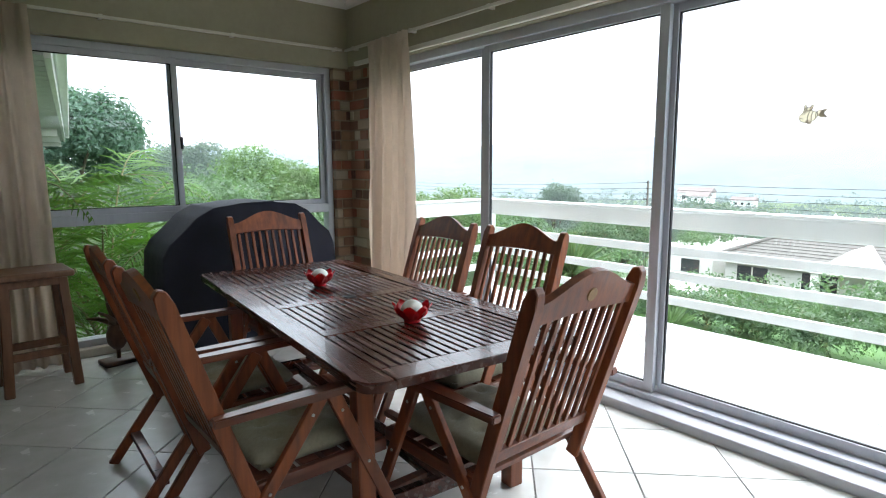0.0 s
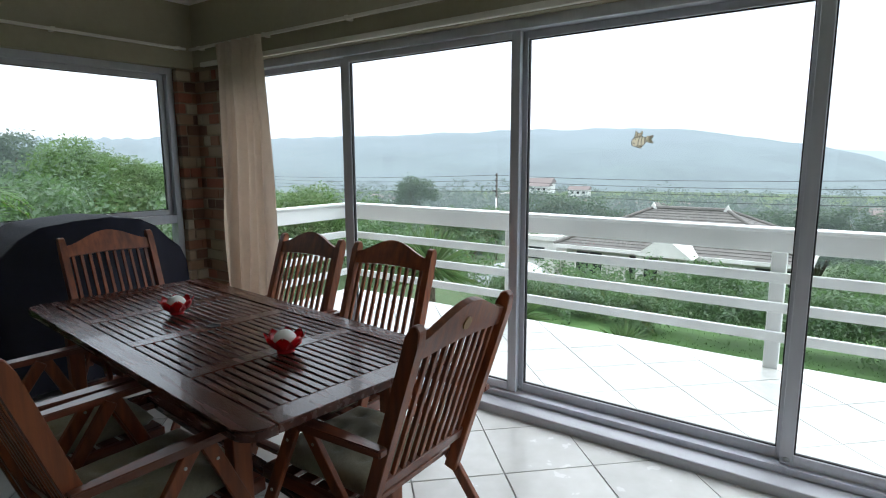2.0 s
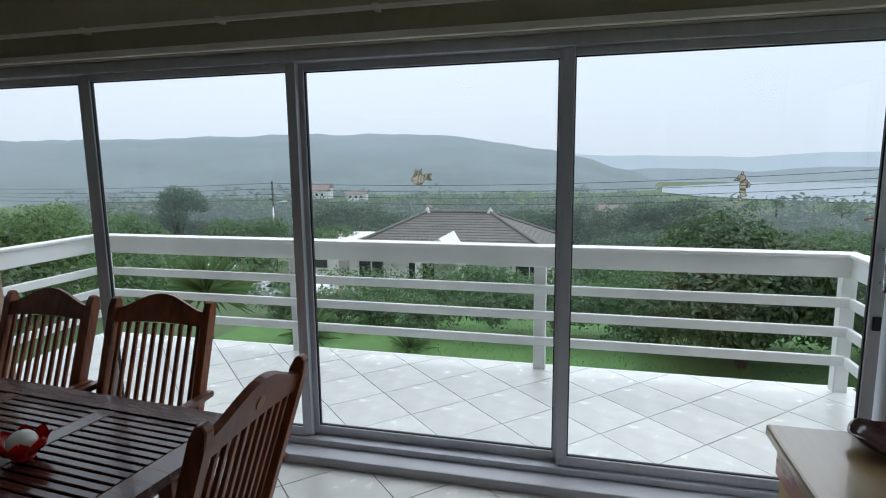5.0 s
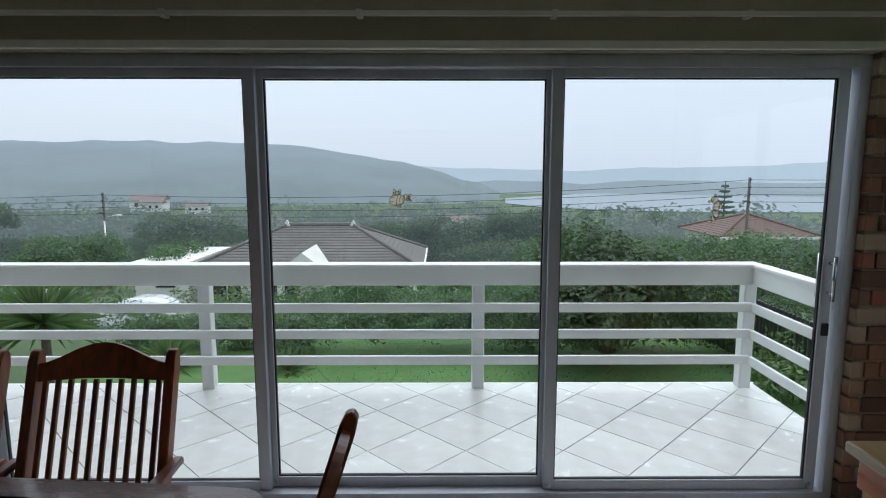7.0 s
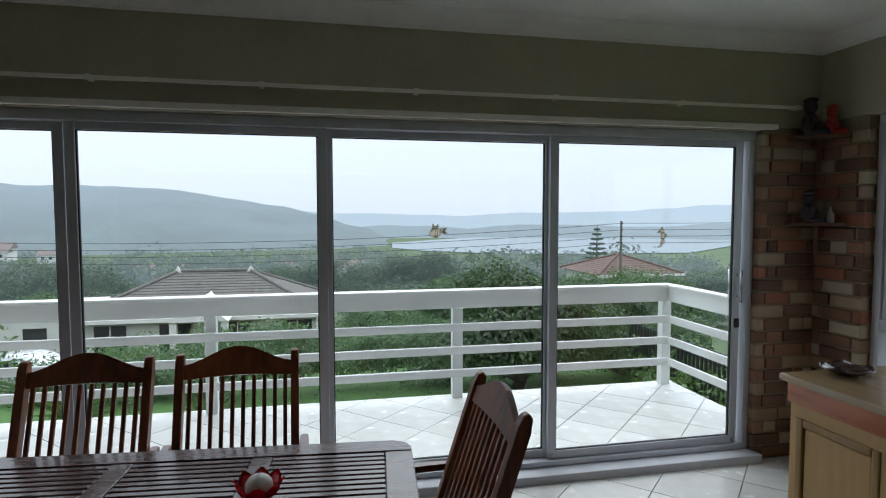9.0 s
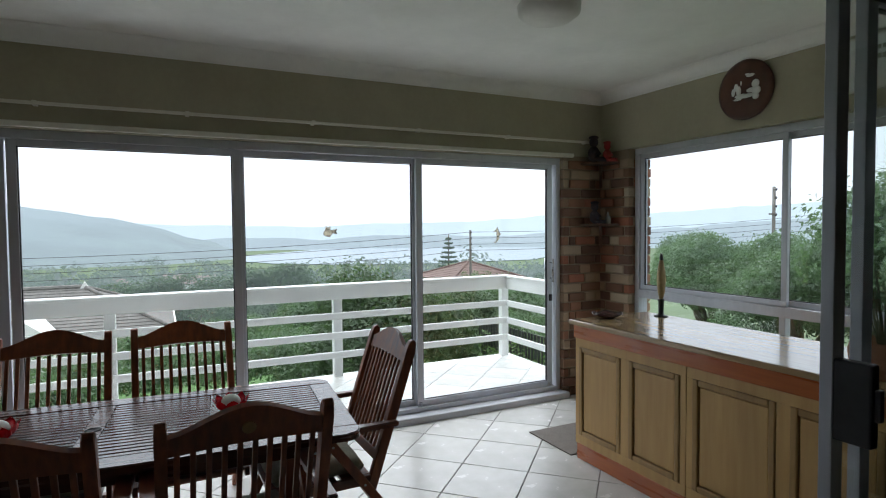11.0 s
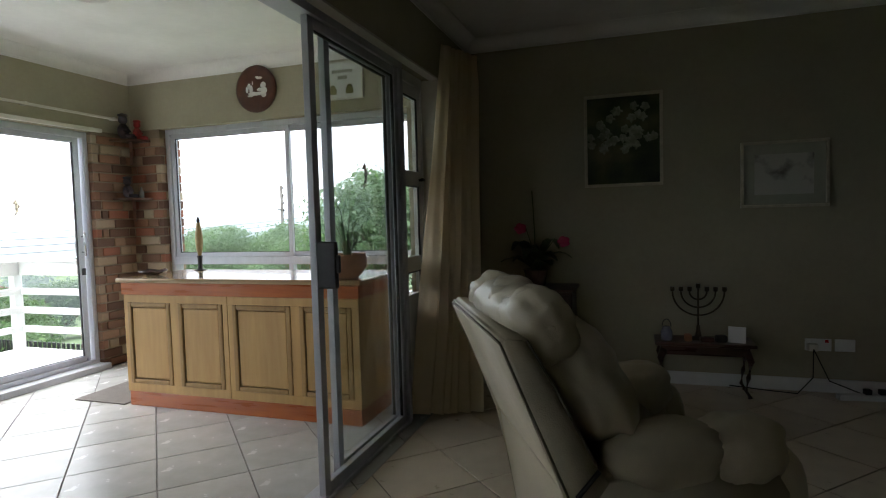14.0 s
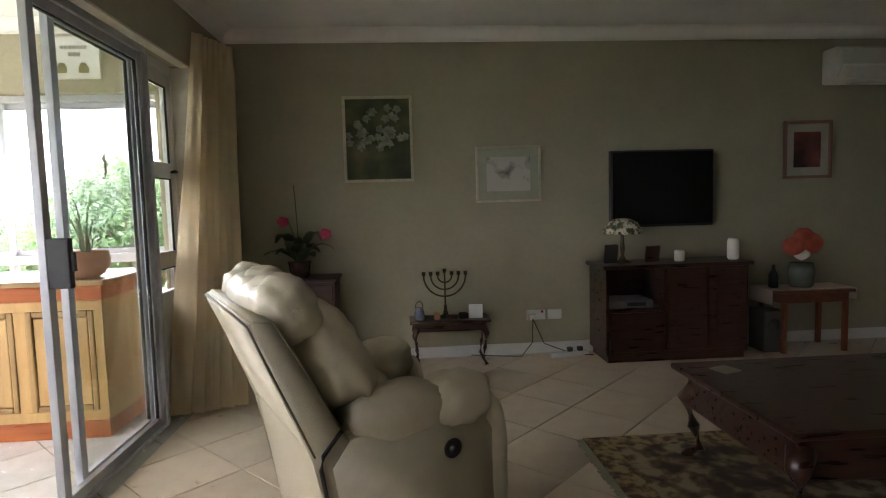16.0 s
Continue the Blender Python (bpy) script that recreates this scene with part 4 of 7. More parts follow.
lathe(bm, [(0.045, 0), (0.045, 0.006), (0.02, 0.012), (0.017, 0.03), (0.019, 0.10), (0.024, 0.112), (0.02, 0.118)], 20)
part("holder", bm, BLACK, cs, "", True)
IVORY = material("ivory_wax", (0.55, 0.42, 0.22), (0.4, 0.28, 0.12), 25, 0.5)
bm = bmesh.new()
lathe(bm, [(0.012, 0.117), (0.022, 0.16), (0.03, 0.24), (0.026, 0.30), (0.016, 0.36), (0.012, 0.38)], 16)
part("candle", bm, IVORY, cs, "carved ivory candle", True)
bm = bmesh.new()
lathe(bm, [(0.011, 0.379), (0.013, 0.40), (0.007, 0.42), (0.002, 0.425)], 12)
part("tip", bm, BLACK, cs, "", True)

TERRA = material("terracotta", (0.50, 0.24, 0.14), (0.42, 0.19, 0.1), 18, 0.7, bump=0.1)
LEAF_DARK = material("house_plant_leaf", (0.07, 0.14, 0.05), (0.10, 0.11, 0.045), 12, 0.5)
pot = thing("pot_plant", "terracotta bowl with a thin arching plant on the bar", "pot plant", pose(0.13, -0.15, 0.918))
bm = bmesh.new()
lathe(bm, [(0.06, 0), (0.085, 0.02), (0.118, 0.07), (0.122, 0.11), (0.112, 0.145), (0.116, 0.152), (0.104, 0.152), (0.1, 0.13), (0.02, 0.125)], 28)
part("pot", bm, TERRA, pot, "", True)
rp = random.Random(5)
for k in range(16):
    a = rp.uniform(0, math.tau)
    r = rp.uniform(0.06, 0.2)
    h = rp.uniform(0.1, 0.34)
    bm = bmesh.new()
    pts = [(0.02 * math.cos(a), 0.02 * math.sin(a), 0.12)] + [(r * u * math.cos(a), r * u * math.sin(a), 0.12 + h * math.sin(u * 2.0)) for u in (0.3, 0.55, 0.8, 1.0)]
    strip(bm, pts, rp.uniform(0.005, 0.011), 0.0015)
    part("leaf", bm, LEAF_DARK, pot)

slab("floor_mat", (1.885, -0.62, 0.001), (2.37, -0.005, 0.01), material("grey_brown_mat", (0.20, 0.18, 0.16), (0.15, 0.135, 0.12), 90, 0.95, bump=0.4, bump_scale=300), "thin grey-brown mat beside the bar", "mat", 0.003, kind="")

# ---- south wall: plate, sign, corner shelf ----
plate = thing("wall_plate", "round dark wooden plaque with pale relief figures", "wall plaque", pose(1.53, S_IN + 0.003, 2.457, -90, 0, 0))
bm = bmesh.new()
lathe(bm, [(0.18, 0), (0.205, 0.006), (0.205, 0.022), (0.18, 0.028), (0.16, 0.02), (0.02, 0.02)], 48)
part("disc", bm, material("maroon_wood", (0.115, 0.04, 0.022), (0.06, 0.02, 0.012), 10, 0.35, bump=0.05), plate, "", True)
bm = bmesh.new()
for (x, y, r, sx, sy) in [(-0.058, -0.012, 0.021, 1, 1), (-0.062, 0.022, 0.022, 1.1, 1.0), (-0.035, 0.015, 0.02, 1.3, 0.6), (-0.01, 0.04, 0.03, 1.9, 0.35), (0.035, 0.01, 0.017, 0.8, 1.6), (0.05, -0.012, 0.015, 0.8, 1.3), (0.066, 0.01, 0.013, 0.8, 1.5), (0.025, 0.035, 0.018, 1.8, 0.6), (-0.06, 0.05, 0.02, 0.9, 0.8), (-0.03, -0.06, 0.012, 1.9, 0.7), (-0.012, -0.068, 0.008, 1.6, 0.6), (0.022, -0.03, 0.006, 0.8, 2.0), (0.04, 0.05, 0.016, 1.5, 0.4)]:
    ball(bm, (x * 1.35, y * 1.35 - 0.01, 0.022), r * 1.42, (sx, sy, 0.2), 2)
part("relief", bm, WAX, plate, "pale carved relief", True)

sign = thing("wall_sign", "white framed sign with faint writing and small pictures", "sign", pose(0.69, S_IN + 0.003, 2.445, -90, 0, 0))
boxes("board", [((-0.19, -0.155, 0), (0.19, 0.155, 0.014))], RAIL_WHITE, sign, bevel=0.004)
boxes("border", [((-0.19, -0.155, 0.0145), (0.19, -0.145, 0.02)), ((-0.19, 0.145, 0.0145), (0.19, 0.155, 0.02)), ((-0.19, -0.145, 0.0145), (-0.18, 0.145, 0.02)), ((0.18, -0.145, 0.0145), (0.19, 0.145, 0.02))], TRIM, sign)
GREYINK = material("grey_ink", (0.22, 0.22, 0.18), (0.3, 0.3, 0.25), 30, 0.8)
boxes("writing", [((-0.10 + 0.028 * k, -0.09, 0.0145), (-0.08 + 0.028 * k, -0.065, 0.017)) for k in range(7)] + [((-0.05 + 0.03 * k, -0.04, 0.0145), (-0.025 + 0.03 * k, -0.012, 0.017)) for k in range(3)], GREYINK, sign, "faint grey lettering bars")
bm = bmesh.new()
for x in (-0.07, 0.085):
    box(bm, (x - 0.035, 0.06, 0.0145), (x + 0.035, 0.11, 0.018), 0.002)
    ball(bm, (x, 0.05, 0.016), 0.022, (1.2, 0.8, 0.15), 2)
part("picture", bm, material("olive_print", (0.16, 0.15, 0.07), (0.3, 0.27, 0.12), 60, 0.8), sign, "small olive printed pictures")

shelf = thing("corner_shelf", "dark wooden corner shelf with two boards and brackets", "corner shelf")
for z in (2.075, 1.53):
    bm = bmesh.new()
    arc = [(E_IN - 0.006, S_IN + 0.006)] + [(E_IN - 0.006 - 0.24 * math.sin(a), S_IN + 0.006 + 0.24 * math.cos(a)) for a in [k * math.pi / 20 for k in range(11)]]
    prism(bm, arc, z, z + 0.018, "z")
    part("board", bm, DARKWOOD, shelf)
    bm = bmesh.new()
    prism(bm, [(0, 0), (0, -0.2), (0.03, -0.2), (0.05, -0.08), (0.13, -0.02), (0.14, 0)], -0.012, 0.012, "x")
    bmesh.ops.transform(bm, matrix=pose(E_IN - 0.012, S_IN + 0.012, z - 0.001, 0, 0, 45), verts=bm.verts)
    part("bracket", bm, DARKWOOD, shelf)


def figure(m, label, cols, s=1.0):
    """A small seated doll as one plain shape."""
    bm = bmesh.new()
    ball(bm, (0, 0, 0.06 * s), 0.055 * s, (0.9, 0.8, 1.15), 2)
    ball(bm, (0, 0, 0.15 * s), 0.035 * s, (1, 1, 1.1), 2)
    ball(bm, (0, 0, 0.185 * s), 0.032 * s, (1.2, 1.2, 0.5), 2)
    for sx in (-1, 1):
        tube(bm, [(sx * 0.04 * s, 0, 0.10 * s), (sx * 0.06 * s, 0.03 * s, 0.06 * s)], 0.014 * s)
        tube(bm, [(sx * 0.025 * s, 0.02 * s, 0.02 * s), (sx * 0.03 * s, 0.09 * s, 0.016 * s)], 0.016 * s)
    ob = tagged(part("figurine", bm, cols, None, "", True), label, "figurine", "figurines on the corner shelf")
    ob.matrix_world = m
    return ob


DARKBLUE = material("dark_blue_cloth", (0.014, 0.016, 0.03), (0.04, 0.02, 0.018), 30, 0.8)
REDCLOTH = material("red_white_cloth", (0.40, 0.02, 0.018), (0.22, 0.03, 0.025), 22, 0.8)
figure(pose(2.86, -1.04, 2.094, 0, 0, 120), "small dark blue doll on the corner shelf", DARKBLUE, 1.15)
figure(pose(2.80, -1.14, 2.094, 0, 0, 120), "small red and white doll on the corner shelf", REDCLOTH, 0.9)
figure(pose(2.87, -1.06, 1.549, 0, 0, 120), "small dark figurine on the corner shelf", DARKBLUE, 1.0)
bm = bmesh.new()
lathe(bm, [(0.022, 0), (0.024, 0.01), (0.024, 0.05), (0.009, 0.075), (0.009, 0.095), (0.011, 0.10), (0.006, 0.10)], 16)
tagged(part("small_bottle", bm, material("smoky_glaze", (0.25, 0.24, 0.22), None, 20, 0.2), None, "", True), "small grey bottle on the corner shelf", "bottle").matrix_world = pose(2.80, -1.15, 1.549)

# ceiling lamp
lamp = thing("ceiling_lamp", "round opal glass ceiling lamp, switched off", "ceiling lamp", pose(1.36, 0.56, CEIL, 180, 0, 0))
bm = bmesh.new()
lathe(bm, [(0.13, 0), (0.14, 0.004), (0.14, 0.022), (0.12, 0.026)], 40)
part("rim", bm, CHROME, lamp, "", True)
bm = bmesh.new()
lathe(bm, [(0.15, 0.024), (0.165, 0.04), (0.16, 0.085), (0.12, 0.115), (0.02, 0.122)], 40)
part("shade", bm, WAX, lamp, "opal glass shade", True)

# stickers on the glass
STICK = material("tan_sticker", (0.78, 0.73, 0.60), (0.55, 0.50, 0.40), 70, 0.6)
_n, _l = STICK.node_tree.nodes, STICK.node_tree.links
_t, _m = _n.new("ShaderNodeBsdfTranslucent"), _n.new("ShaderNodeMixShader")
_t.inputs[0].default_value, _m.inputs[0].default_value = (0.80, 0.76, 0.66, 1), 0.75
_l.new(_n["Principled BSDF"].outputs[0], _m.inputs[1]), _l.new(_t.outputs[0], _m.inputs[2])
_l.new(_m.outputs[0], _n["Material Output"].inputs[0])


INK = material("dark_brown_ink", (0.06, 0.05, 0.04), (0.03, 0.025, 0.02), 40, 0.6)


def sticker(m, label, blobs, lines):
    """A printed figure on the glass: a tan shape with a dark outline and dark lines."""
    t = thing("glass_sticker", label, "sticker", m, "stickers on the glass")
    shape, rim = bmesh.new(), bmesh.new()
    for k, (x, y, r, sx, sy, turn) in enumerate(blobs):
        at = pose(x, y, 0.00004 * k, 0, 0, turn) @ Matrix.Diagonal((sx, sy, 1, 1))
        lathe(shape, [(r, 0.0), (r, 0.0004), (0.0004, 0.0005)], 18, at)
        tube(rim, [at @ Vector((r * math.cos(v * math.tau / 18), r * math.sin(v * math.tau / 18), 0.001)) for v in range(19)], 0.0012, 5)
    part("shape", shape, STICK, t)
    part("outline", rim, INK, t, "dark outline")
    bm = bmesh.new()
    for x, y, length, turn in lines:
        bend = [pose(x, y, 0.0016, 0, 0, turn) @ Vector((length * u, length * 0.35 * (0.25 - u * u), 0)) for u in (-0.5, -0.25, 0, 0.25, 0.5)]
        tube(bm, bend, 0.0013, 5)
    part("line", bm, INK, t)
    return t


FISH = [(0, 0, 0.030, 1.2, 0.85, 12), (0.046, 0.010, 0.014, 0.9, 1.2, 30), (0.056, 0.018, 0.010, 1.5, 0.6, 40), (0.056, 0.0, 0.010, 1.5, 0.6, -25), (-0.004, 0.029, 0.011, 1.7, 0.8, 20), (0.012, 0.038, 0.008, 0.7, 1.6, -20), (-0.012, 0.038, 0.008, 0.7, 1.6, 10), (0.004, -0.024, 0.009, 1.5, 0.7, -15)]
FISH_LINES = [(0.002, 0.0, 0.044, 80), (0.016, 0.003, 0.04, 82), (0.030, 0.006, 0.028, 84), (-0.022, 0.010, 0.008, 60), (-0.014, 0.012, 0.008, 60), (-0.026, -0.008, 0.016, -10), (0.057, 0.018, 0.018, 40), (0.057, 0.0, 0.018, -25)]
HORSE = [(-0.004, 0.042, 0.016, 1, 1, 0), (-0.022, 0.036, 0.007, 1.8, 0.7, 15), (0.006, 0.012, 0.016, 0.95, 1.5, -15), (0.004, -0.020, 0.013, 0.9, 1.5, 20), (-0.006, -0.044, 0.008, 0.8, 1.7, 30), (-0.022, -0.058, 0.006, 1.9, 0.8, -10), (0.024, 0.012, 0.008, 0.9, 1.4, 0), (-0.002, 0.061, 0.006, 0.8, 1.5, 0)]
HORSE_LINES = [(0.004, 0.022, 0.024, 5), (0.006, 0.008, 0.026, 0), (0.005, -0.008, 0.022, -5), (0.003, -0.022, 0.018, -8), (-0.008, 0.046, 0.007, 60), (-0.006, -0.042, 0.012, -15)]
sticker(pose(3.119, 1.285, 1.495, 90, 0, -90), "small tan striped fish sticker on the glass", FISH, FISH_LINES)
sticker(pose(3.079, -0.175, 1.455, 90, 0, -90), "small tan seahorse sticker on the glass", HORSE, HORSE_LINES)
sticker(pose(-0.244, 0.33, 1.52, 90, 0, -90), "small tan seahorse sticker on the sliding glass", HORSE, HORSE_LINES)

# ---- outdoors ----
GRASS = material("lawn_grass", (0.085, 0.175, 0.045), (0.06, 0.13, 0.032), 2.0, 0.95, bump=0.6, bump_scale=60)
SCRUB = material("valley_scrub", (0.075, 0.11, 0.05), (0.045, 0.075, 0.035), 0.12, 0.95, bump=0.3, bump_scale=2)


def leaf_material(name, a, b, haze=0.0, rnd=0.35, scale=0.8):
    """Foliage: each leaf a little lighter or darker; haze mixes in a bluish glow, painted mist for far woods."""
    m = material(name, a, b, scale, 0.55, island=True, random=rnd, stain=0.2)
    n, l = m.node_tree.nodes, m.node_tree.links
    bs = n["Principled BSDF"]
    bs.inputs["Subsurface Weight"].default_value = 0.0
    out = n["Material Output"]
    tr, mix = n.new("ShaderNodeBsdfTranslucent"), n.new("ShaderNodeMixShader")
    tr.inputs[0].default_value = (a[0] * 1.3, a[1] * 1.5, a[2] * 1.0, 1)
    mix.inputs[0].default_value = 0.35
    l.new(bs.outputs[0], mix.inputs[1]), l.new(tr.outputs[0], mix.inputs[2])
    last = mix
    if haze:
        # painted haze: the leaves themselves emit a bluish share
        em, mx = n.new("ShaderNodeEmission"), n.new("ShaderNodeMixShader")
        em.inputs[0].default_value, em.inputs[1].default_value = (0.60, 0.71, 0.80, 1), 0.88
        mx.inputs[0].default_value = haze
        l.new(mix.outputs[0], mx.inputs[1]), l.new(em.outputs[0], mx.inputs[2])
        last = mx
    l.new(last.outputs[0], out.inputs[0])
    return m


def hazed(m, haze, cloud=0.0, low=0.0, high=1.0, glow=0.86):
    """Mixes a bluish glow into a far material as painted haze; cloud strengthens it towards the top."""
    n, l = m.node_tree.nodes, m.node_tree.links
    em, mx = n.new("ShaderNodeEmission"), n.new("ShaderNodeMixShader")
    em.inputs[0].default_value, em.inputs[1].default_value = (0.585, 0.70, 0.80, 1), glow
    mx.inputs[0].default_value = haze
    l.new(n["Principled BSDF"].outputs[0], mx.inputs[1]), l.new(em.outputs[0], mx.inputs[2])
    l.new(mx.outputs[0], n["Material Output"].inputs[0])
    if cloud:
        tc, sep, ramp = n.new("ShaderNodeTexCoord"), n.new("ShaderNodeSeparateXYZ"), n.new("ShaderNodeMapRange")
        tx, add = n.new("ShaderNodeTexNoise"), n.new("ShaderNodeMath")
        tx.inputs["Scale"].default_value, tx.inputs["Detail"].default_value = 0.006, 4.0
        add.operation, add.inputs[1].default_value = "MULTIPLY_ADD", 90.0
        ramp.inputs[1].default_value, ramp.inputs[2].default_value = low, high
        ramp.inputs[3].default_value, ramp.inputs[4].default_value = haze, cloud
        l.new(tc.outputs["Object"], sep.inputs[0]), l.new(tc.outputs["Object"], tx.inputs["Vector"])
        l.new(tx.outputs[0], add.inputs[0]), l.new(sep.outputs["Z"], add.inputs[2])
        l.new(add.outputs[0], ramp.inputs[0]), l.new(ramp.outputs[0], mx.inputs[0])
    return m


LEAF = leaf_material("broad_leaf_green", (0.12, 0.185, 0.095), (0.032, 0.068, 0.035), scale=1.9)
LEAF_B = leaf_material("bright_leaf_green", (0.14, 0.22, 0.075), (0.05, 0.10, 0.038), scale=1.9)
LEAF_D = leaf_material("deep_leaf_green", (0.07, 0.112, 0.048), (0.026, 0.05, 0.022), scale=2.4)
# LEAF_M and LEAF_F carry haze as emission; LEAF_H has none
LEAF_M = leaf_material("hazed_leaf_green", (0.06, 0.10, 0.045), (0.04, 0.07, 0.035), 0.09)
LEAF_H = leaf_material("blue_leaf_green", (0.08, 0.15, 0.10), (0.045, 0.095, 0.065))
LEAF_F = leaf_material("hazed_far_leaf_green", (0.055, 0.085, 0.045), (0.04, 0.065, 0.035), 0.26)
BARK = material("grey_bark", (0.14, 0.11, 0.08), (0.08, 0.06, 0.045), 20, 0.95, bump=0.6, bump_scale=40)


def level(x, y):
    """The lie of the land: a lawn behind the house, then a fall to the valley."""
    d = math.hypot(max(0.0, x - 3), 0.55 * y)
    z = -2.75
    for a, b, fall in ((11, 24, 2.4), (24, 30, 0.5), (30, 80, 6.5), (80, 220, 11.0), (220, 470, 17.0)):
        u = min(1.0, max(0.0, (d - a) / (b - a)))
        z -= fall * u * u * (3 - 2 * u) if a == 11 else fall * u
    if y > 8:
        z += min(2.4, (y - 8) * 0.22) * min(1.0, max(0.0, (25 - x) / 15))
    return z


def grid_line(lo, hi, near, step):
    out, v = [], lo
    while v < hi:
        out.append(v)
        v += max(step, abs(v - near) * 0.12)
    return out + [hi]


xs = sorted({-v for v in grid_line(4, 900, 0, 4)} | set(grid_line(-4, 1700, 6, 2.0)))
ys = sorted(set(grid_line(0, 1400, 0, 3.0)) | {-v for v in grid_line(0, 1400, 0, 3.0)})
bm = bmesh.new()
vg = [[bm.verts.new((x, y, level(x, y) + (0.25 * noise.noise((x * 0.03, y * 0.03, 0)) if x > 20 else 0))) for y in ys] for x in xs]
for i in range(len(xs) - 1):
    for j in range(len(ys) - 1):
        bm.faces.new((vg[i][j], vg[i + 1][j], vg[i + 1][j + 1], vg[i][j + 1]))
GROUND = material("ground_green", (0.085, 0.125, 0.05), (0.05, 0.085, 0.035), 0.3, 0.95, bump=0.3, bump_scale=3)
tagged(part("ground", bm, GROUND, None, "", True), "green ground falling from the garden to the valley", "ground", "", "structure")
bm = bmesh.new()
lx = [5 + k * 0.5 for k in range(28)]
lv = [[bm.verts.new((x, y, level(x, y) + 0.03)) for y in (-9, -4, 0, 4, 9)] for x in lx]
for a, b in zip(lv, lv[1:]):
    for j in range(4):
        bm.faces.new((a[j], a[j + 1], b[j + 1], b[j]))
tagged(part("lawn", bm, GRASS, None, "", True), "mown bright green lawn below the balcony", "lawn", "", "structure")
bm = bmesh.new()
rg = random.Random(21)
for k in range(14000):
    x, y = rg.uniform(8.5, 18.5), rg.uniform(-9, 9)
    z = level(x, y) + 0.03
    h, a = rg.uniform(0.02, 0.05), rg.uniform(0, math.tau)
    p = Vector((x, y, z))
    s = Vector((math.cos(a), math.sin(a), 0)) * 0.012
    bm.faces.new((bm.verts.new(p - s), bm.verts.new(p + s), bm.verts.new(p + Vector((s.y * 2, s.x * 2, h)))))
tagged(part("lawn_grass", bm, leaf_material("grass_blade", (0.10, 0.20, 0.05), (0.07, 0.15, 0.04)), None), "short green grass blades on the lawn", "grass", "", "stuff")
# house wall under the balcony
slab("house_base", (-8.0, -1.62, -3.2), (3.2, 5.7, -0.26), RAIL_WHITE, "white lower storey of the house", "wall")


def leaves(bm, blobs, count, size, rnd, flat=0.5):
    """Leaves in uneven clumps on the shells of several blobs (centre, radius)."""
    total = sum(r ** 2 for _, r in blobs)
    verts, faces = [], []
    for c, r in blobs:
        n = int(count * r ** 2 / total)
        c = Vector(c)
        k = 0
        while k < n:
            d = Vector((rnd.gauss(0, 1), rnd.gauss(0, 1), rnd.gauss(0, 1))).normalized()
            if d.z < -0.55:
                continue
            cl = c + Vector((d.x, d.y, d.z * 0.85)) * (r * rnd.uniform(0.72, 1.06))
            for _ in range(9):
                p = cl + Vector((rnd.gauss(0, 1), rnd.gauss(0, 1), rnd.gauss(0, 0.7))) * (size * 1.9)
                out = (d + Vector((rnd.gauss(0, 0.6), rnd.gauss(0, 0.6), rnd.gauss(0.35, 0.5)))).normalized()
                t = out.orthogonal().normalized()
                t = (t * math.cos(rnd.uniform(0, 6.3)) + out.cross(t) * math.sin(rnd.uniform(0, 6.3))).normalized()
                b = out.cross(t).normalized()
                s = size * rnd.uniform(0.6, 1.3)
                i = len(verts)
                verts += [p - t * s, p - b * s * flat + out * s * 0.15, p + t * s, p + b * s * flat + out * s * 0.15]
                faces.append((i, i + 1, i + 2, i + 3))
                k += 1
    return verts, faces


def mesh_of(name, verts, faces, mat):
    me = bpy.data.meshes.new(name)
    me.from_pydata([tuple(v) for v in verts], [], faces)
    me.materials.append(mat)
    return me


def tree(name, m, height, radius, count, leaf, mat, seed, label, low=0.35, group="", category="tree"):
    """A tapered trunk with limbs and a crown of many small leaves."""
    rnd = random.Random(seed)
    t = thing(name, label, category, m, group)
    bm = bmesh.new()
    fork = height * low
    tube(bm, [(0, 0, -0.3), (rnd.uniform(-0.1, 0.1), rnd.uniform(-0.1, 0.1), fork * 0.6), (rnd.uniform(-0.2, 0.2), rnd.uniform(-0.2, 0.2), fork)], lambda u: radius * (0.085 - 0.03 * u), 8)
    blobs = []
    n = 9
    for k in range(n):
        a = k * math.tau / n * 2.4 + rnd.uniform(-0.4, 0.4)
        rr = radius * rnd.uniform(0.3, 0.72) if k else 0
        z = fork + (height - fork) * rnd.uniform(0.25, 0.78) if k else height - radius * 0.45
        r = radius * rnd.uniform(0.32, 0.55)
        z = min(z, height - r * 0.7)
        c = (rr * math.cos(a), rr * math.sin(a), z)
        blobs.append((c, r))
        tube(bm, [(0, 0, fork * 0.9), (c[0] * 0.5, c[1] * 0.5, (fork + z) / 2), (c[0], c[1], z)], lambda u: radius * (0.045 - 0.037 * u), 6)
    part("trunk", bm, BARK, t, "", True)
    bm = bmesh.new()
    v, f = leaves(bm, blobs, count, leaf, rnd)
    bm.free()
    ob = new("crown", mesh_of("crown", v, f, mat))
    ob.parent = t
    return t


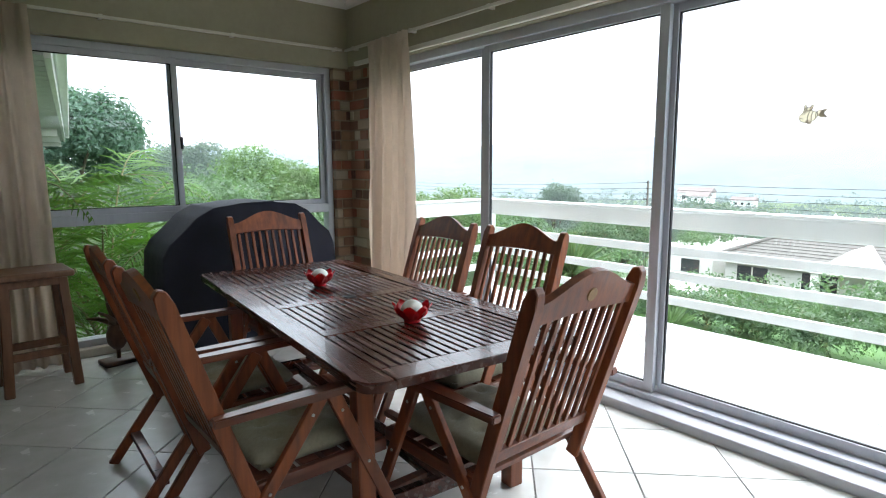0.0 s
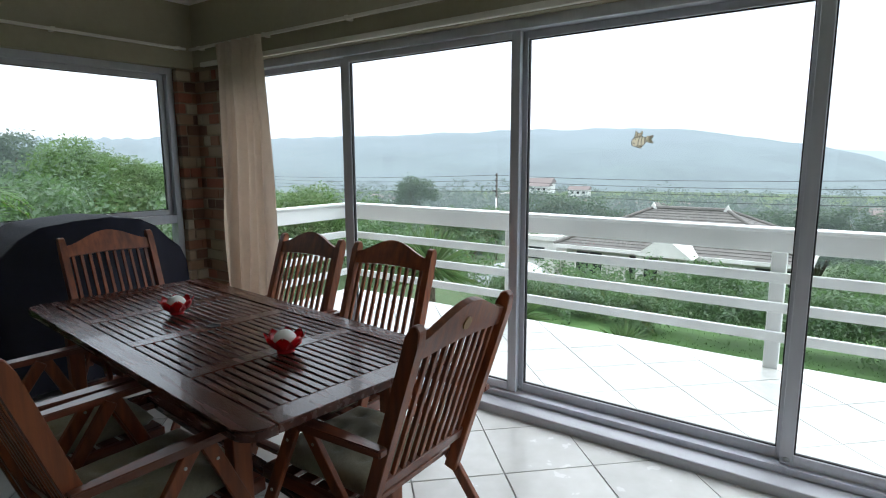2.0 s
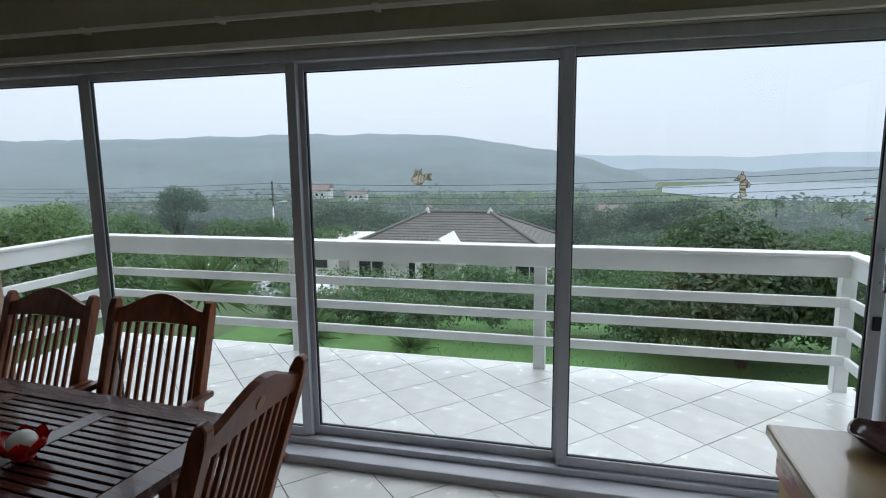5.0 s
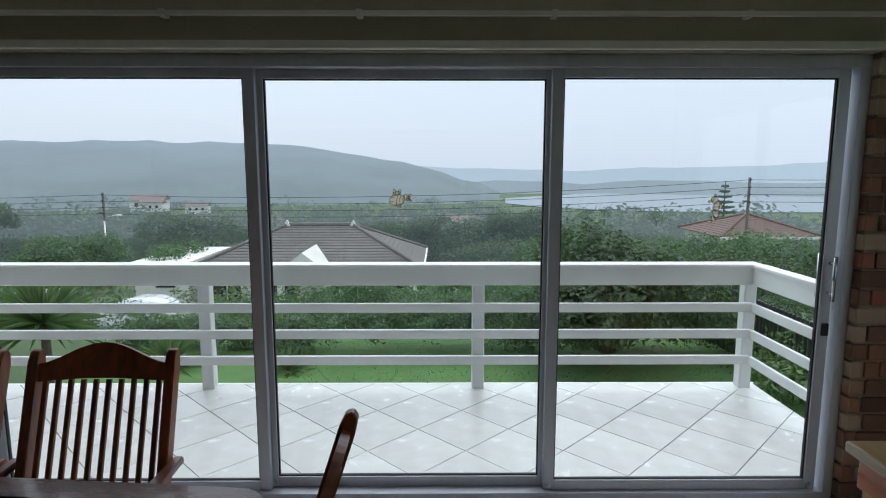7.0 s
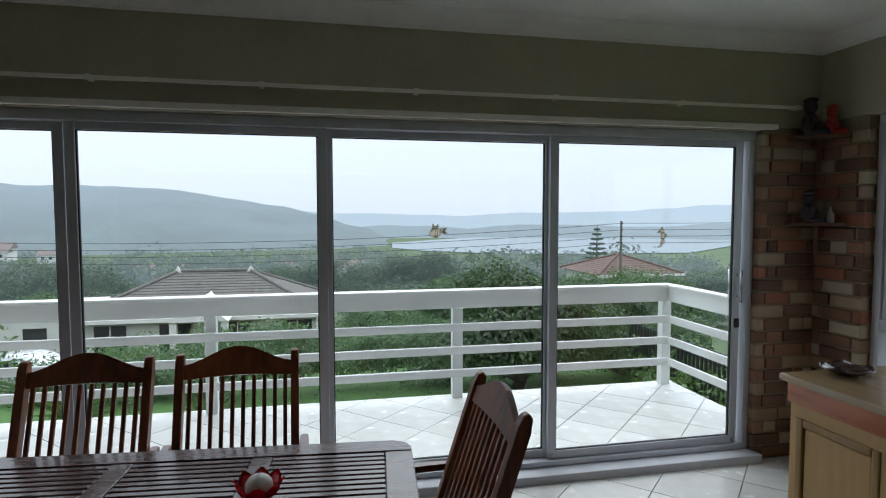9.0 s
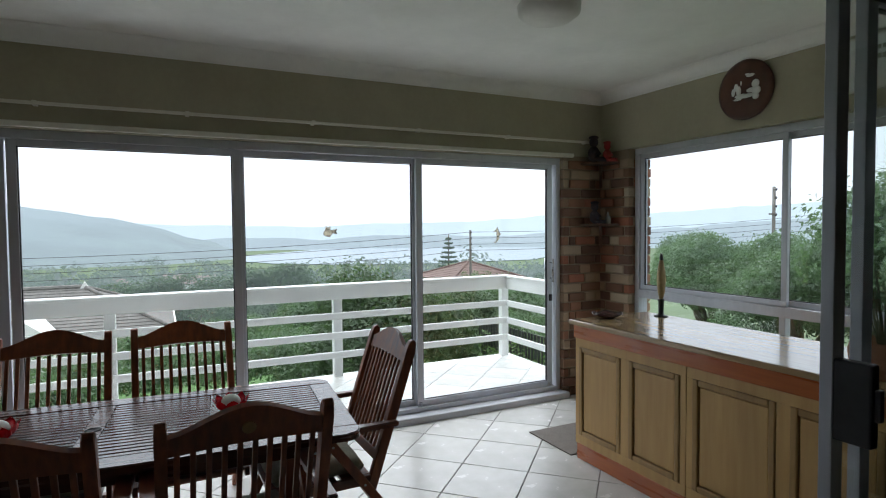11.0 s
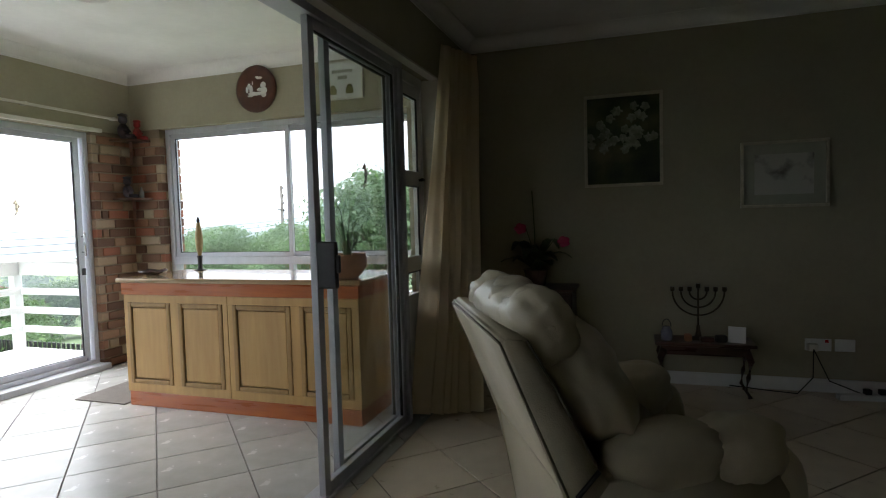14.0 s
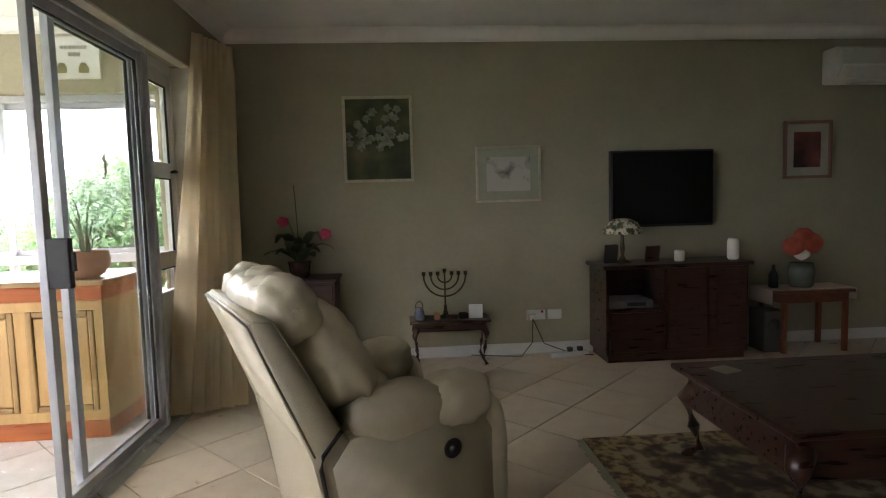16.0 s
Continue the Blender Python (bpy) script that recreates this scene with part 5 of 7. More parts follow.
def thicket(name, spots, size, per, leaf, mat, seed, label, category="shrubs", kind="stuff"):
    """Dense shrubs that nobody could count: clumps of leaves over dark inner branches."""
    rnd = random.Random(seed)
    allv, allf = [], []
    for x, y, z, r in spots:
        blobs = [((x + rnd.gauss(0, r * 0.5), y + rnd.gauss(0, r * 0.5), z + rnd.uniform(0.2, 0.8) * r), r * rnd.uniform(0.45, 0.75)) for _ in range(4)]
        v, f = leaves(None, blobs, per, leaf, rnd)
        o = len(allv)
        allv += v
        allf += [tuple(i + o for i in q) for q in f]
    ob = new(name, mesh_of(name, allv, allf, mat))
    return tagged(ob, label, category, "", kind)


R = random.Random(77)
# trees in the garden and beyond, in the valley
tree_a = tree("tree", pose(12.9, -2.7, level(12.9, -2.7)), 3.15, 2.4, 20000, 0.07, LEAF_D, 1, "dense dark green garden tree beside the lawn", 0.12, "garden trees")
tree_b = tree("tree", pose(24, -4.0, level(24, -4.0)), 3.5, 2.4, 13000, 0.08, LEAF, 2, "broad green tree beyond the hedge", 0.2, "garden trees")
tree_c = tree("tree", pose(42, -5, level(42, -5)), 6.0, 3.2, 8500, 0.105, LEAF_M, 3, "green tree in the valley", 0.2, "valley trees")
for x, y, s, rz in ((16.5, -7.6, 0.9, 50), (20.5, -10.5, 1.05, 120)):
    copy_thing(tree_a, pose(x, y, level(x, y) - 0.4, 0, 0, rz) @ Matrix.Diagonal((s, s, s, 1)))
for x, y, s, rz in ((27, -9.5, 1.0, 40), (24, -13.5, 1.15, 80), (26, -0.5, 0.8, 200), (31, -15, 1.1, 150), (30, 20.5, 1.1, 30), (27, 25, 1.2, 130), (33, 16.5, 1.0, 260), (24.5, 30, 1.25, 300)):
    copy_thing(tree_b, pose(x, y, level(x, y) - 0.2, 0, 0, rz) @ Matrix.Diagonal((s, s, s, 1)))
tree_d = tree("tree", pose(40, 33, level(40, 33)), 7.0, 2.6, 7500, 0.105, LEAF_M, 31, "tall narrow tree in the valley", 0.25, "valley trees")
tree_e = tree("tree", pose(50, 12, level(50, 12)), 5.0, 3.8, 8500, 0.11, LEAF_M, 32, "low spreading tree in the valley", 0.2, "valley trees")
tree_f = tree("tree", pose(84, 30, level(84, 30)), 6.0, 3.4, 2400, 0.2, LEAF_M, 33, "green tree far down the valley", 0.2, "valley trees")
for k in range(135):
    x = 37 * (3.4 ** R.random())
    y = R.uniform(-0.75, 1.05) * x
    if x < 44 and -3 < y < 17:
        continue
    s = R.uniform(0.6, 1.1)
    src = (tree_c, tree_d, tree_e)[k % 3] if x < 72 else tree_f
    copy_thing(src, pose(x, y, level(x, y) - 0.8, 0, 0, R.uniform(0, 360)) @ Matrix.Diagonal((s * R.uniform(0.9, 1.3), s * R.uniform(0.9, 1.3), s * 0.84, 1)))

# far woods as stuff
spots = []
for k in range(420):
    x = 115 * (6.0 ** R.random())
    y = R.uniform(-0.72, 1.1) * x
    if -0.72 < y / x < -0.12 and x > 190:
        continue
    spots.append((x, y, level(x, y) - 1.0, R.uniform(3.5, 7.0) * (1 + x / 500)))
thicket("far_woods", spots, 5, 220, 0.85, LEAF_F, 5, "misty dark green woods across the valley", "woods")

# hedge along the end of the lawn
hx = 14.1
spots = [(hx + R.uniform(-0.35, 0.5), -8.2 + k * 0.28, level(hx, -8.2 + k * 0.28) + R.uniform(0.1, 1.05) * (1.0 if k < 44 else 0.35), R.uniform(0.42, 0.66)) for k in range(62)]
thicket("hedge", spots, 0.5, 700, 0.05, LEAF, 6, "leafy green hedge at the foot of the lawn", "hedge")
spots = [(R.uniform(18, 23), R.uniform(-12, 9), 0, R.uniform(0.7, 1.3)) for k in range(46)]
thicket("shrubbery", [(x, y, level(x, y) + 0.3, r) for x, y, z, r in spots], 1, 520, 0.08, LEAF, 7, "mixed green shrubs below the hedge", "shrubs")
# bushes and trees seen through the bar window
tree_s = tree("tree", pose(1.5, -14.5, -2.9), 6.4, 3.6, 26000, 0.082, LEAF, 9, "wide green bush-like tree beside the house", 0.15, "trees beside the house")
for x, y, s, rz, h in ((6.0, -14.2, 0.95, 70, -2.9), (10.3, -15.0, 0.68, 160, -2.9), (13.2, -15.5, 0.66, 200, -2.9), (8.4, -13.0, 0.62, 290, -2.9), (-3.2, -13.0, 1.12, 250, -2.8), (-8.0, -15.5, 1.3, 20, -2.9), (17.5, -20, 0.72, 310, -3.2)):
    copy_thing(tree_s, pose(x, y, h, 0, 0, rz) @ Matrix.Diagonal((s, s, s, 1)))
spots = [(R.uniform(-4, 13), R.uniform(-8.2, -5.2), -2.75, R.uniform(0.7, 1.2)) for k in range(46)]
thicket("garden_shrubs", spots, 1, 700, 0.07, LEAF_B, 10, "bright green garden shrubs beside the house", "shrubs")
# trees north of the house
tree_n = tree("tree", pose(10.6, 25.5, -2.0), 4.0, 2.6, 24000, 0.07, LEAF_B, 12, "rounded green tree in the neighbouring garden", 0.2, "neighbouring trees")
for x, y, s, rz in ((13.5, 30, 0.78, 100), (17.5, 27, 0.65, 170), (21, 34, 0.8, 240), (10.2, 20.5, 0.6, 310), (-3.5, 24, 0.8, 60), (30, 40, 1.0, 10), (14.0, 20.0, 0.6, 210), (10.6, 13.0, 0.66, 80)):
    copy_thing(tree_n, pose(x, y, level(x, y) - 0.4, 0, 0, rz) @ Matrix.Diagonal((s, s, s, 1)))
tree_h = tree("tree", pose(3.2, 26, level(3.2, 26) - 0.2), 5.3, 2.8, 44000, 0.085, LEAF_H, 41, "dense blue-green tree behind the next roof", 0.12, "neighbouring trees")
for x, y, s, rz in ((10.9, 39, 1.04, 140), (-1.5, 29, 1.2, 250)):
    copy_thing(tree_h, pose(x, y, level(x, y) - 0.3, 0, 0, rz) @ Matrix.Diagonal((s * 1.1, s * 1.1, s, 1)))
for x, y, sx, sz, rz, src in ((9.4, 33, 0.9, 0.9, 160, tree_c), (12.5, 36, 1.0, 0.75, 300, tree_e), (17, 40, 1.2, 0.8, 40, tree_c)):
    copy_thing(src, pose(x, y, level(x, y) - 0.4, 0, 0, rz) @ Matrix.Diagonal((sx, sx, sz, 1)))
spots = [(R.uniform(-1, 20), R.uniform(11.5, 24), 0, R.uniform(0.8, 1.6)) for k in range(84)]
thicket("garden_shrubs", [(x, y, level(x, y), r) for x, y, z, r in spots], 1, 600, 0.085, LEAF, 13, "green shrubs in the neighbouring garden", "shrubs")


# palms and yuccas
FROND = leaf_material("palm_frond_green", (0.115, 0.23, 0.038), (0.05, 0.12, 0.024), scale=2.0)
STEM = material("palm_stem", (0.22, 0.22, 0.08), (0.14, 0.13, 0.05), 20, 0.7)


def palm(m, label, stems, length, seed, lift=1.0, leaflet=0.26):
    """A clump of arching feathered fronds."""
    rnd = random.Random(seed)
    t = thing("palm", label, "palm", m)
    for s in range(stems):
        a = s * 2.399 + rnd.uniform(-0.3, 0.3)
        out = rnd.uniform(0.45, 1.0)
        L = length * rnd.uniform(0.75, 1.1)
        up = lift * rnd.uniform(0.7, 1.2)
        pts = []
        for k in range(15):
            u = k / 14
            r = L * (0.12 * u + 0.72 * out * u * u)
            z = L * up * (1.45 * u - 0.82 * u * u * (0.4 + 0.6 * out)) - 0.38 * L * out * u ** 4
            pts.append(Vector((r * math.cos(a), r * math.sin(a), z)))
        bm = bmesh.new()
        tube(bm, pts, lambda u: 0.016 * (1 - 0.85 * u), 6)
        stem = part("frond_stem", bm, STEM, t, "", True)
        verts, faces = [], []
        for k in range(44):
            u = 0.22 + 0.78 * k / 43
            i = min(13, int(u * 14))
            p = pts[i].lerp(pts[i + 1], u * 14 - i)
            d = (pts[i + 1] - pts[i]).normalized()
            side = d.cross(Vector((0, 0, 1))).normalized()
            for sg in (-1, 1):
                w = leaflet * math.sin(math.pi * min(1, 0.15 + u * 0.83)) * rnd.uniform(0.85, 1.1)
                tip = p + (side * sg * 0.75 + d * 0.75 + Vector((0, 0, rnd.uniform(-0.6, -0.1)))).normalized() * w
                mid = p.lerp(tip, 0.45) + Vector((0, 0, 0.035))
                n = d * 0.014
                q = len(verts)
                verts += [p - n * 0.5, mid - n, tip, mid + n, p + n * 0.5]
                faces.append((q, q + 1, q + 2, q + 3, q + 4))
        ob = new("frond", mesh_of("frond", verts, faces, FROND))
        ob.parent = stem
    return t


palm(pose(1.25, 6.5, -1.0), "feathery bright green palm outside the garden window", 15, 2.7, 3, 1.25, 0.56)
palm(pose(0.45, 6.1, -1.0), "feathery green palm against the house wall", 12, 2.5, 5, 1.25, 0.52)
palm(pose(2.1, 6.3, -1.0), "low feathery green palm in the garden", 13, 1.9, 7, 1.15, 0.44)
slab("planting_terrace", (-2.0, N_OUT, -3.2), (4.0, 9.0, -1.0), GROUND, "raised planted terrace outside the garden window", "terrace")


def yucca(m, label, n, length, seed, stalk):
    rnd = random.Random(seed)
    t = thing("yucca", label, "yucca", m, "yuccas below the balcony")
    bm = bmesh.new()
    cyl(bm, (0, 0, -0.2), (0, 0, stalk), 0.09, 0.07, 10)
    part("trunk", bm, BARK, t, "", True)
    verts, faces = [], []
    for k in range(n):
        a = rnd.uniform(0, math.tau)
        el = rnd.uniform(-0.35, 1.4)
        d = Vector((math.cos(a) * math.cos(el), math.sin(a) * math.cos(el), math.sin(el)))
        s = d.cross(Vector((0, 0, 1))).normalized() * 0.028
        L = length * rnd.uniform(0.7, 1.1)
        p0 = Vector((0, 0, stalk)) + d * 0.05
        p1 = p0 + d * L * 0.55
        p2 = p0 + d * L + Vector((0, 0, -0.12 * L))
        q = len(verts)
        verts += [p0 - s * 0.6, p0 + s * 0.6, p1 + s, p2, p1 - s]
        faces.append((q, q + 1, q + 2, q + 3, q + 4))
    ob = new("leaf_crown", mesh_of("leaf_crown", verts, faces, leaf_material("yucca_green" + str(seed), (0.13, 0.19, 0.09), (0.08, 0.13, 0.06))))
    ob.parent = t
    return t


yucca(pose(10.4, 8.1, -2.8), "tall spiky grey-green yucca in the garden", 170, 1.15, 1, 1.75)
yucca(pose(12.6, 7.0, -2.9), "spiky grey-green yucca in the garden", 120, 0.85, 2, 0.35)
yucca(pose(12.6, 4.4, -3.0), "low spiky yucca beside the lawn", 110, 0.7, 4, 0.2)

# ---- neighbouring house ----
SLATE = material("grey_concrete_roof_tile", (0.16, 0.15, 0.135), (0.10, 0.095, 0.085), 5, 0.85, bump=0.3, bump_scale=8, random=0.2)
RENDER_W = material("white_render", (0.72, 0.71, 0.67), (0.66, 0.65, 0.6), 3, 0.85, bump=0.1)
DARKGLASS = material("dark_window_glass", (0.03, 0.035, 0.04), None, 10, 0.08)


def hip_house(name, x0, x1, y0, y1, base, eaves, ridge, roof_mat, label, portico=None, courses=16):
    """A house with a hipped, tiled roof; the roof is laid in overlapping courses."""
    t = thing(name, label, "house", None, "", "")
    boxes("wall", [((x0 + 0.5, y0 + 0.5, base), (x1 - 0.5, y1 - 0.5, eaves))], RENDER_W, t)
    bm = bmesh.new()
    inx = (x1 - x0) / 2
    for k in range(courses):
        u0, u1 = k / courses, (k + 1) / courses
        z0, z1 = eaves + (ridge - eaves) * u0, eaves + (ridge - eaves) * u1
        def ring(u, z):
            d = inx * u
            return [(x0 + d, y0 + d, z), (x1 - d, y0 + d, z), (x1 - d, y1 - d, z), (x0 + d, y1 - d, z)]
        a = [bm.verts.new(p) for p in ring(u0, z0 + 0.03)]
        b = [bm.verts.new(p) for p in ring(min(0.999, u1), z1)]
        lip = [bm.verts.new(p) for p in ring(u0, z0 - 0.02)]
        for j in range(4):
            bm.faces.new((a[j], a[(j + 1) % 4], b[(j + 1) % 4], b[j]))
            bm.faces.new((lip[j], lip[(j + 1) % 4], a[(j + 1) % 4], a[j]))
    roof = part("roof", bm, roof_mat, t, "overlapping roof tile courses")
    bm = bmesh.new()
    e = inx
    tube(bm, [(x0 + e, y0 + e, ridge + 0.03), (x0 + e, y1 - e, ridge + 0.03)], 0.12, 8)
    for cx, cy, ry in ((x0, y0, y0 + e), (x1, y0, y0 + e), (x0, y1, y1 - e), (x1, y1, y1 - e)):
        tube(bm, [(cx, cy, eaves + 0.05), (x0 + e, ry, ridge + 0.03)], 0.10, 8)
    part("ridge_cap", bm, roof_mat, roof)
    bm = bmesh.new()
    for ry in (y0 + e, y1 - e):
        prism(bm, [(ry - 0.34, ridge - 0.22), (ry + 0.30, ridge - 0.22), (ry, ridge + 0.3)], x0 + e - 0.12, x0 + e + 0.02, "x")
    part("ridge_end", bm, RENDER_W, roof, "white ridge end")
    boxes("gutter", [((x0 - 0.08, y0 - 0.08, eaves - 0.16), (x0 + 0.02, y1 + 0.08, eaves + 0.02)), ((x0, y0 - 0.08, eaves - 0.16), (x1, y0 + 0.02, eaves + 0.02))], RENDER_W, t)
    n = 4
    for k in range(n):
        wy = y0 + 1.4 + (y1 - y0 - 3.2) * k / (n - 1)
        w = boxes("window", [((x0 + 0.44, wy - 0.7, base + 0.9), (x0 + 0.5, wy + 0.7, eaves - 0.35))], DARKGLASS, t, "dark glazed window")
        boxes("window_frame", [((x0 + 0.42, wy - 0.74, base + 0.86), (x0 + 0.49, wy - 0.70, eaves - 0.31)), ((x0 + 0.42, wy + 0.70, base + 0.86), (x0 + 0.49, wy + 0.74, eaves - 0.31)), ((x0 + 0.42, wy - 0.03, base + 0.9), (x0 + 0.49, wy + 0.03, eaves - 0.35))], RENDER_W, w)
    if portico:
        py0, py1, top = portico
        bm = bmesh.new()
        prism(bm, [(py0, eaves), (py1, eaves), ((py0 + py1) / 2, top)], x0 - 1.2, x0 + 3.0, "x")
        part("portico_gable", bm, RENDER_W, t, "white gabled portico")
        for yy in (py0 + 0.2, py1 - 0.2):
            boxes("column", [((x0 - 1.1, yy - 0.15, base), (x0 - 0.8, yy + 0.15, eaves))], RENDER_W, t)
    return t


hip_house("house", 28.5, 36.5, 1.9, 13.6, -6.6, -3.2, -1.36, SLATE, "white house with a grey hipped tile roof", (6.3, 8.9, -2.2))
hip_house("house", 44, 52, -28.5, -20.5, -9.0, -3.4, -1.9, material("brown_roof_tile", (0.16, 0.10, 0.08), (0.10, 0.065, 0.055), 5, 0.85, random=0.2), "house with a brown tiled roof among trees", None, 12)
# flat-roofed white building and walls beside the house
flat = thing("garage", "flat-roofed white garage beside the house", "garage")
boxes("wall", [((30, 14.2, -6.6), (36, 17.0, -3.3))], RENDER_W, flat)
boxes("parapet", [((29.9, 14.1, -3.3), (36.1, 17.1, -3.05))], RENDER_W, flat)
boxes("window", [((29.95, 14.9, -4.4), (30.0, 15.9, -3.7))], DARKGLASS, flat)
gw = thing("garden_wall", "long white rendered garden wall", "garden wall", None, "", "structure")
boxes("wall", [((27.0, 19.0, -6.4), (27.3, 34.0, -3.9))], RENDER_W, gw)
boxes("wall", [((26.5, 13.6, -6.4), (26.8, 17.6, -4.6))], RENDER_W, gw)
drive = slab("driveway", (19.5, 10.0, -4.6), (27.0, 16.0, -4.52), material("grey_paving", (0.22, 0.21, 0.2), (0.17, 0.16, 0.15), 3, 0.9), "grey paved driveway", "driveway")
bw = thing("brick_garden_wall", "low red-brown brick garden wall", "garden wall", None, "", "structure")
RED_BRICK = material("red_garden_brick", (0.24, 0.10, 0.07), (0.16, 0.065, 0.045), 6, 0.9, bump=0.3, bump_scale=14, stretch=(1, 1, 3))
boxes("wall", [((19.0, 14.0, -5.2), (19.25, 22.0, -3.45))], RED_BRICK, bw)
boxes("wall", [((19.0, 4.0, -5.0), (19.25, 10.6, -3.75))], RED_BRICK, bw)

# parked car
car = thing("car", "silver-white hatchback parked on the driveway", "car", pose(21.5, 12.4, -4.50, 0, 0, 72))
PAINT = material("silver_white_car_paint", (0.62, 0.64, 0.66), None, 8, 0.25, coat=0.6, stain=0.03)
bm = bmesh.new()
prism(bm, [(-2.0, 0.28), (-2.05, 0.6), (-1.98, 0.9), (-1.55, 0.98), (-1.2, 1.4), (-0.7, 1.5), (0.2, 1.46), (0.95, 1.0), (1.8, 0.88), (2.02, 0.66), (2.05, 0.32), (1.6, 0.25), (-1.6, 0.25)], -0.84, 0.84, "y")
for v in bm.verts:
    if v.co.z > 0.99:
        v.co.y *= 0.78
bmesh.ops.bevel(bm, geom=list(bm.edges), offset=0.06, segments=2, affect="EDGES")
part("body", bm, PAINT, car, "", True)
bm = bmesh.new()
prism(bm, [(-1.12, 1.04), (-0.95, 1.36), (0.12, 1.36), (0.72, 1.04)], -0.80, 0.80, "y")
for v in bm.verts:
    v.co.y = math.copysign(0.80 - (v.co.z - 1.0) * 0.30 + 0.012, v.co.y)
part("side_window", bm, DARKGLASS, car, "dark side glass")
for x in (-1.25, 1.3):
    for y in (-0.78, 0.78):
        bm = bmesh.new()
        cyl(bm, (x, y - 0.1, 0.31), (x, y + 0.1, 0.31), 0.31, None, 20)
        w = part("wheel", bm, RUBBER, car, "black tyre", True)
        bm = bmesh.new()
        cyl(bm, (x, y + math.copysign(0.101, y), 0.31), (x, y + math.copysign(0.108, y), 0.31), 0.2, 0.19, 16)
        part("rim", bm, BOLT, w, "", True)
for y in (-0.62, 0.62):
    bm = bmesh.new()
    ball(bm, (-2.0, y, 0.82), 0.12, (0.5, 1.2, 0.9), 2)
    part("tail_light", bm, RED, car, "red tail lamp", True)

# poles, wires, street lamp
POLEWOOD = material("weathered_pole", (0.13, 0.12, 0.10), (0.09, 0.08, 0.07), 4, 0.9, stretch=(4, 4, 0.3))


def pole(x, y, top, label):
    t = thing("utility_pole", label, "utility pole", pose(x, y, 0), "poles with overhead wires")
    g = level(x, y)
    bm = bmesh.new()
    cyl(bm, (0, 0, g - 1), (0, 0, top), 0.11, 0.08, 12)
    part("shaft", bm, POLEWOOD, t, "", True)
    boxes("crossarm", [((-0.05, -0.05, top - 1.5), (0.05, 0.35, top - 1.42))], POLEWOOD, t)
    for k in range(4):
        bm = bmesh.new()
        ball(bm, (-0.13, 0, top - 0.15 - 0.45 * k), 0.06, (1, 1, 1.4), 1)
        part("insulator", bm, RUBBER, t)
    return t


POLES = [(42, 25.3, 0.1), (36, -18.1, 1.25)]
for x, y, top in POLES:
    pole(x, y, top, "weathered wooden utility pole with insulators")
sl = pole(18.6, -27.0, 3.5, "tall wooden utility pole behind the trees")
bm = bmesh.new()
for k in range(4):
    pts = []
    ends = [(60, 96.0, -0.8), POLES[0], POLES[1], (30, -60.0, 3.2)]
    for a, b in zip(ends, ends[1:]):
        for j in range(13):
            u = j / 12
            za, zb = a[2] - 0.15 - 0.45 * k, b[2] - 0.15 - 0.45 * k
            pts.append((a[0] + (b[0] - a[0]) * u - 0.13, a[1] + (b[1] - a[1]) * u, za + (zb - za) * u - 2.2 * u * (1 - u)))
    tube(bm, pts, 0.016, 5)
tagged(part("overhead_wires", bm, RUBBER, None, "", True), "four sagging overhead wires between poles", "wires")
lampst = thing("street_lamp", "curved street lamp arm on a pole", "street lamp", pose(41.6, 25.1, 0))
bm = bmesh.new()
cyl(bm, (0, 0, level(42, 25) - 1), (0, 0, -1.9), 0.07, 0.06, 10)
tube(bm, [(0, 0, -1.95), (0, -0.3, -1.6), (0, -0.9, -1.5)], 0.035)
part("arm", bm, BOLT, lampst, "", True)
bm = bmesh.new()
ball(bm, (0, -1.05, -1.5), 0.22, (0.6, 1.4, 0.35), 2)
part("head", bm, RENDER_W, lampst, "", True)

# Norfolk pine and palms on the skyline
pine = thing("norfolk_pine", "tall tiered Norfolk pine on the skyline", "pine tree", pose(88, -42.5, -13))
bm = bmesh.new()
cyl(bm, (0, 0, -1), (0, 0, 13.2), 0.28, 0.05, 8)
part("trunk", bm, BARK, pine, "", True)
verts, faces = [], []
rp = random.Random(6)
for k in range(13):
    z = 2.5 + k * 0.82
    r = 3.3 * (1 - k / 13.5)
    for j in range(11):
        a = j * math.tau / 11 + k * 0.4
        for i in range(14):
            u = (i + 1) / 14
            p = Vector((r * u * math.cos(a), r * u * math.sin(a), z + 0.25 * u * r * 0.5))
            for _ in range(2):
                s = Vector((rp.gauss(0, 1), rp.gauss(0, 1), rp.gauss(0, 0.4))).normalized() * 0.3
                q = len(verts)
                o = Vector((0, 0, 0.14))
                verts += [p - s, p - o, p + s, p + o]
                faces.append((q, q + 1, q + 2, q + 3))
ob = new("needles", mesh_of("needles", verts, faces, LEAF_M))
ob.parent = pine
for x, y, h in ((150, -37, 5.5), (160, -45, 6.0), (140, -52, 5.0)):
    pt = thing("palm_tree", "small palm tree on the skyline", "palm tree", pose(x, y, level(x, y) + 1.5), "palms on the skyline")
    bm = bmesh.new()
    cyl(bm, (0, 0, -4), (0, 0, h), 0.3, 0.22, 8)
    part("trunk", bm, BARK, pt, "", True)
    v, f = leaves(None, [((0, 0, h + 0.6), 1.7)], 300, 0.4, rp, 0.2)
    ob = new("crown", mesh_of("crown", v, f, LEAF_M))
    ob.parent = pt

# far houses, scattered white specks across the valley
# far walls and roofs: some haze is put in as bluish emission
FARWHITE = hazed(material("hazed_white_house", (0.7, 0.7, 0.66), None, 1, 0.9), 0.15)
FARROOF = hazed(material("hazed_brown_roof", (0.2, 0.15, 0.13), None, 1, 0.9), 0.15)
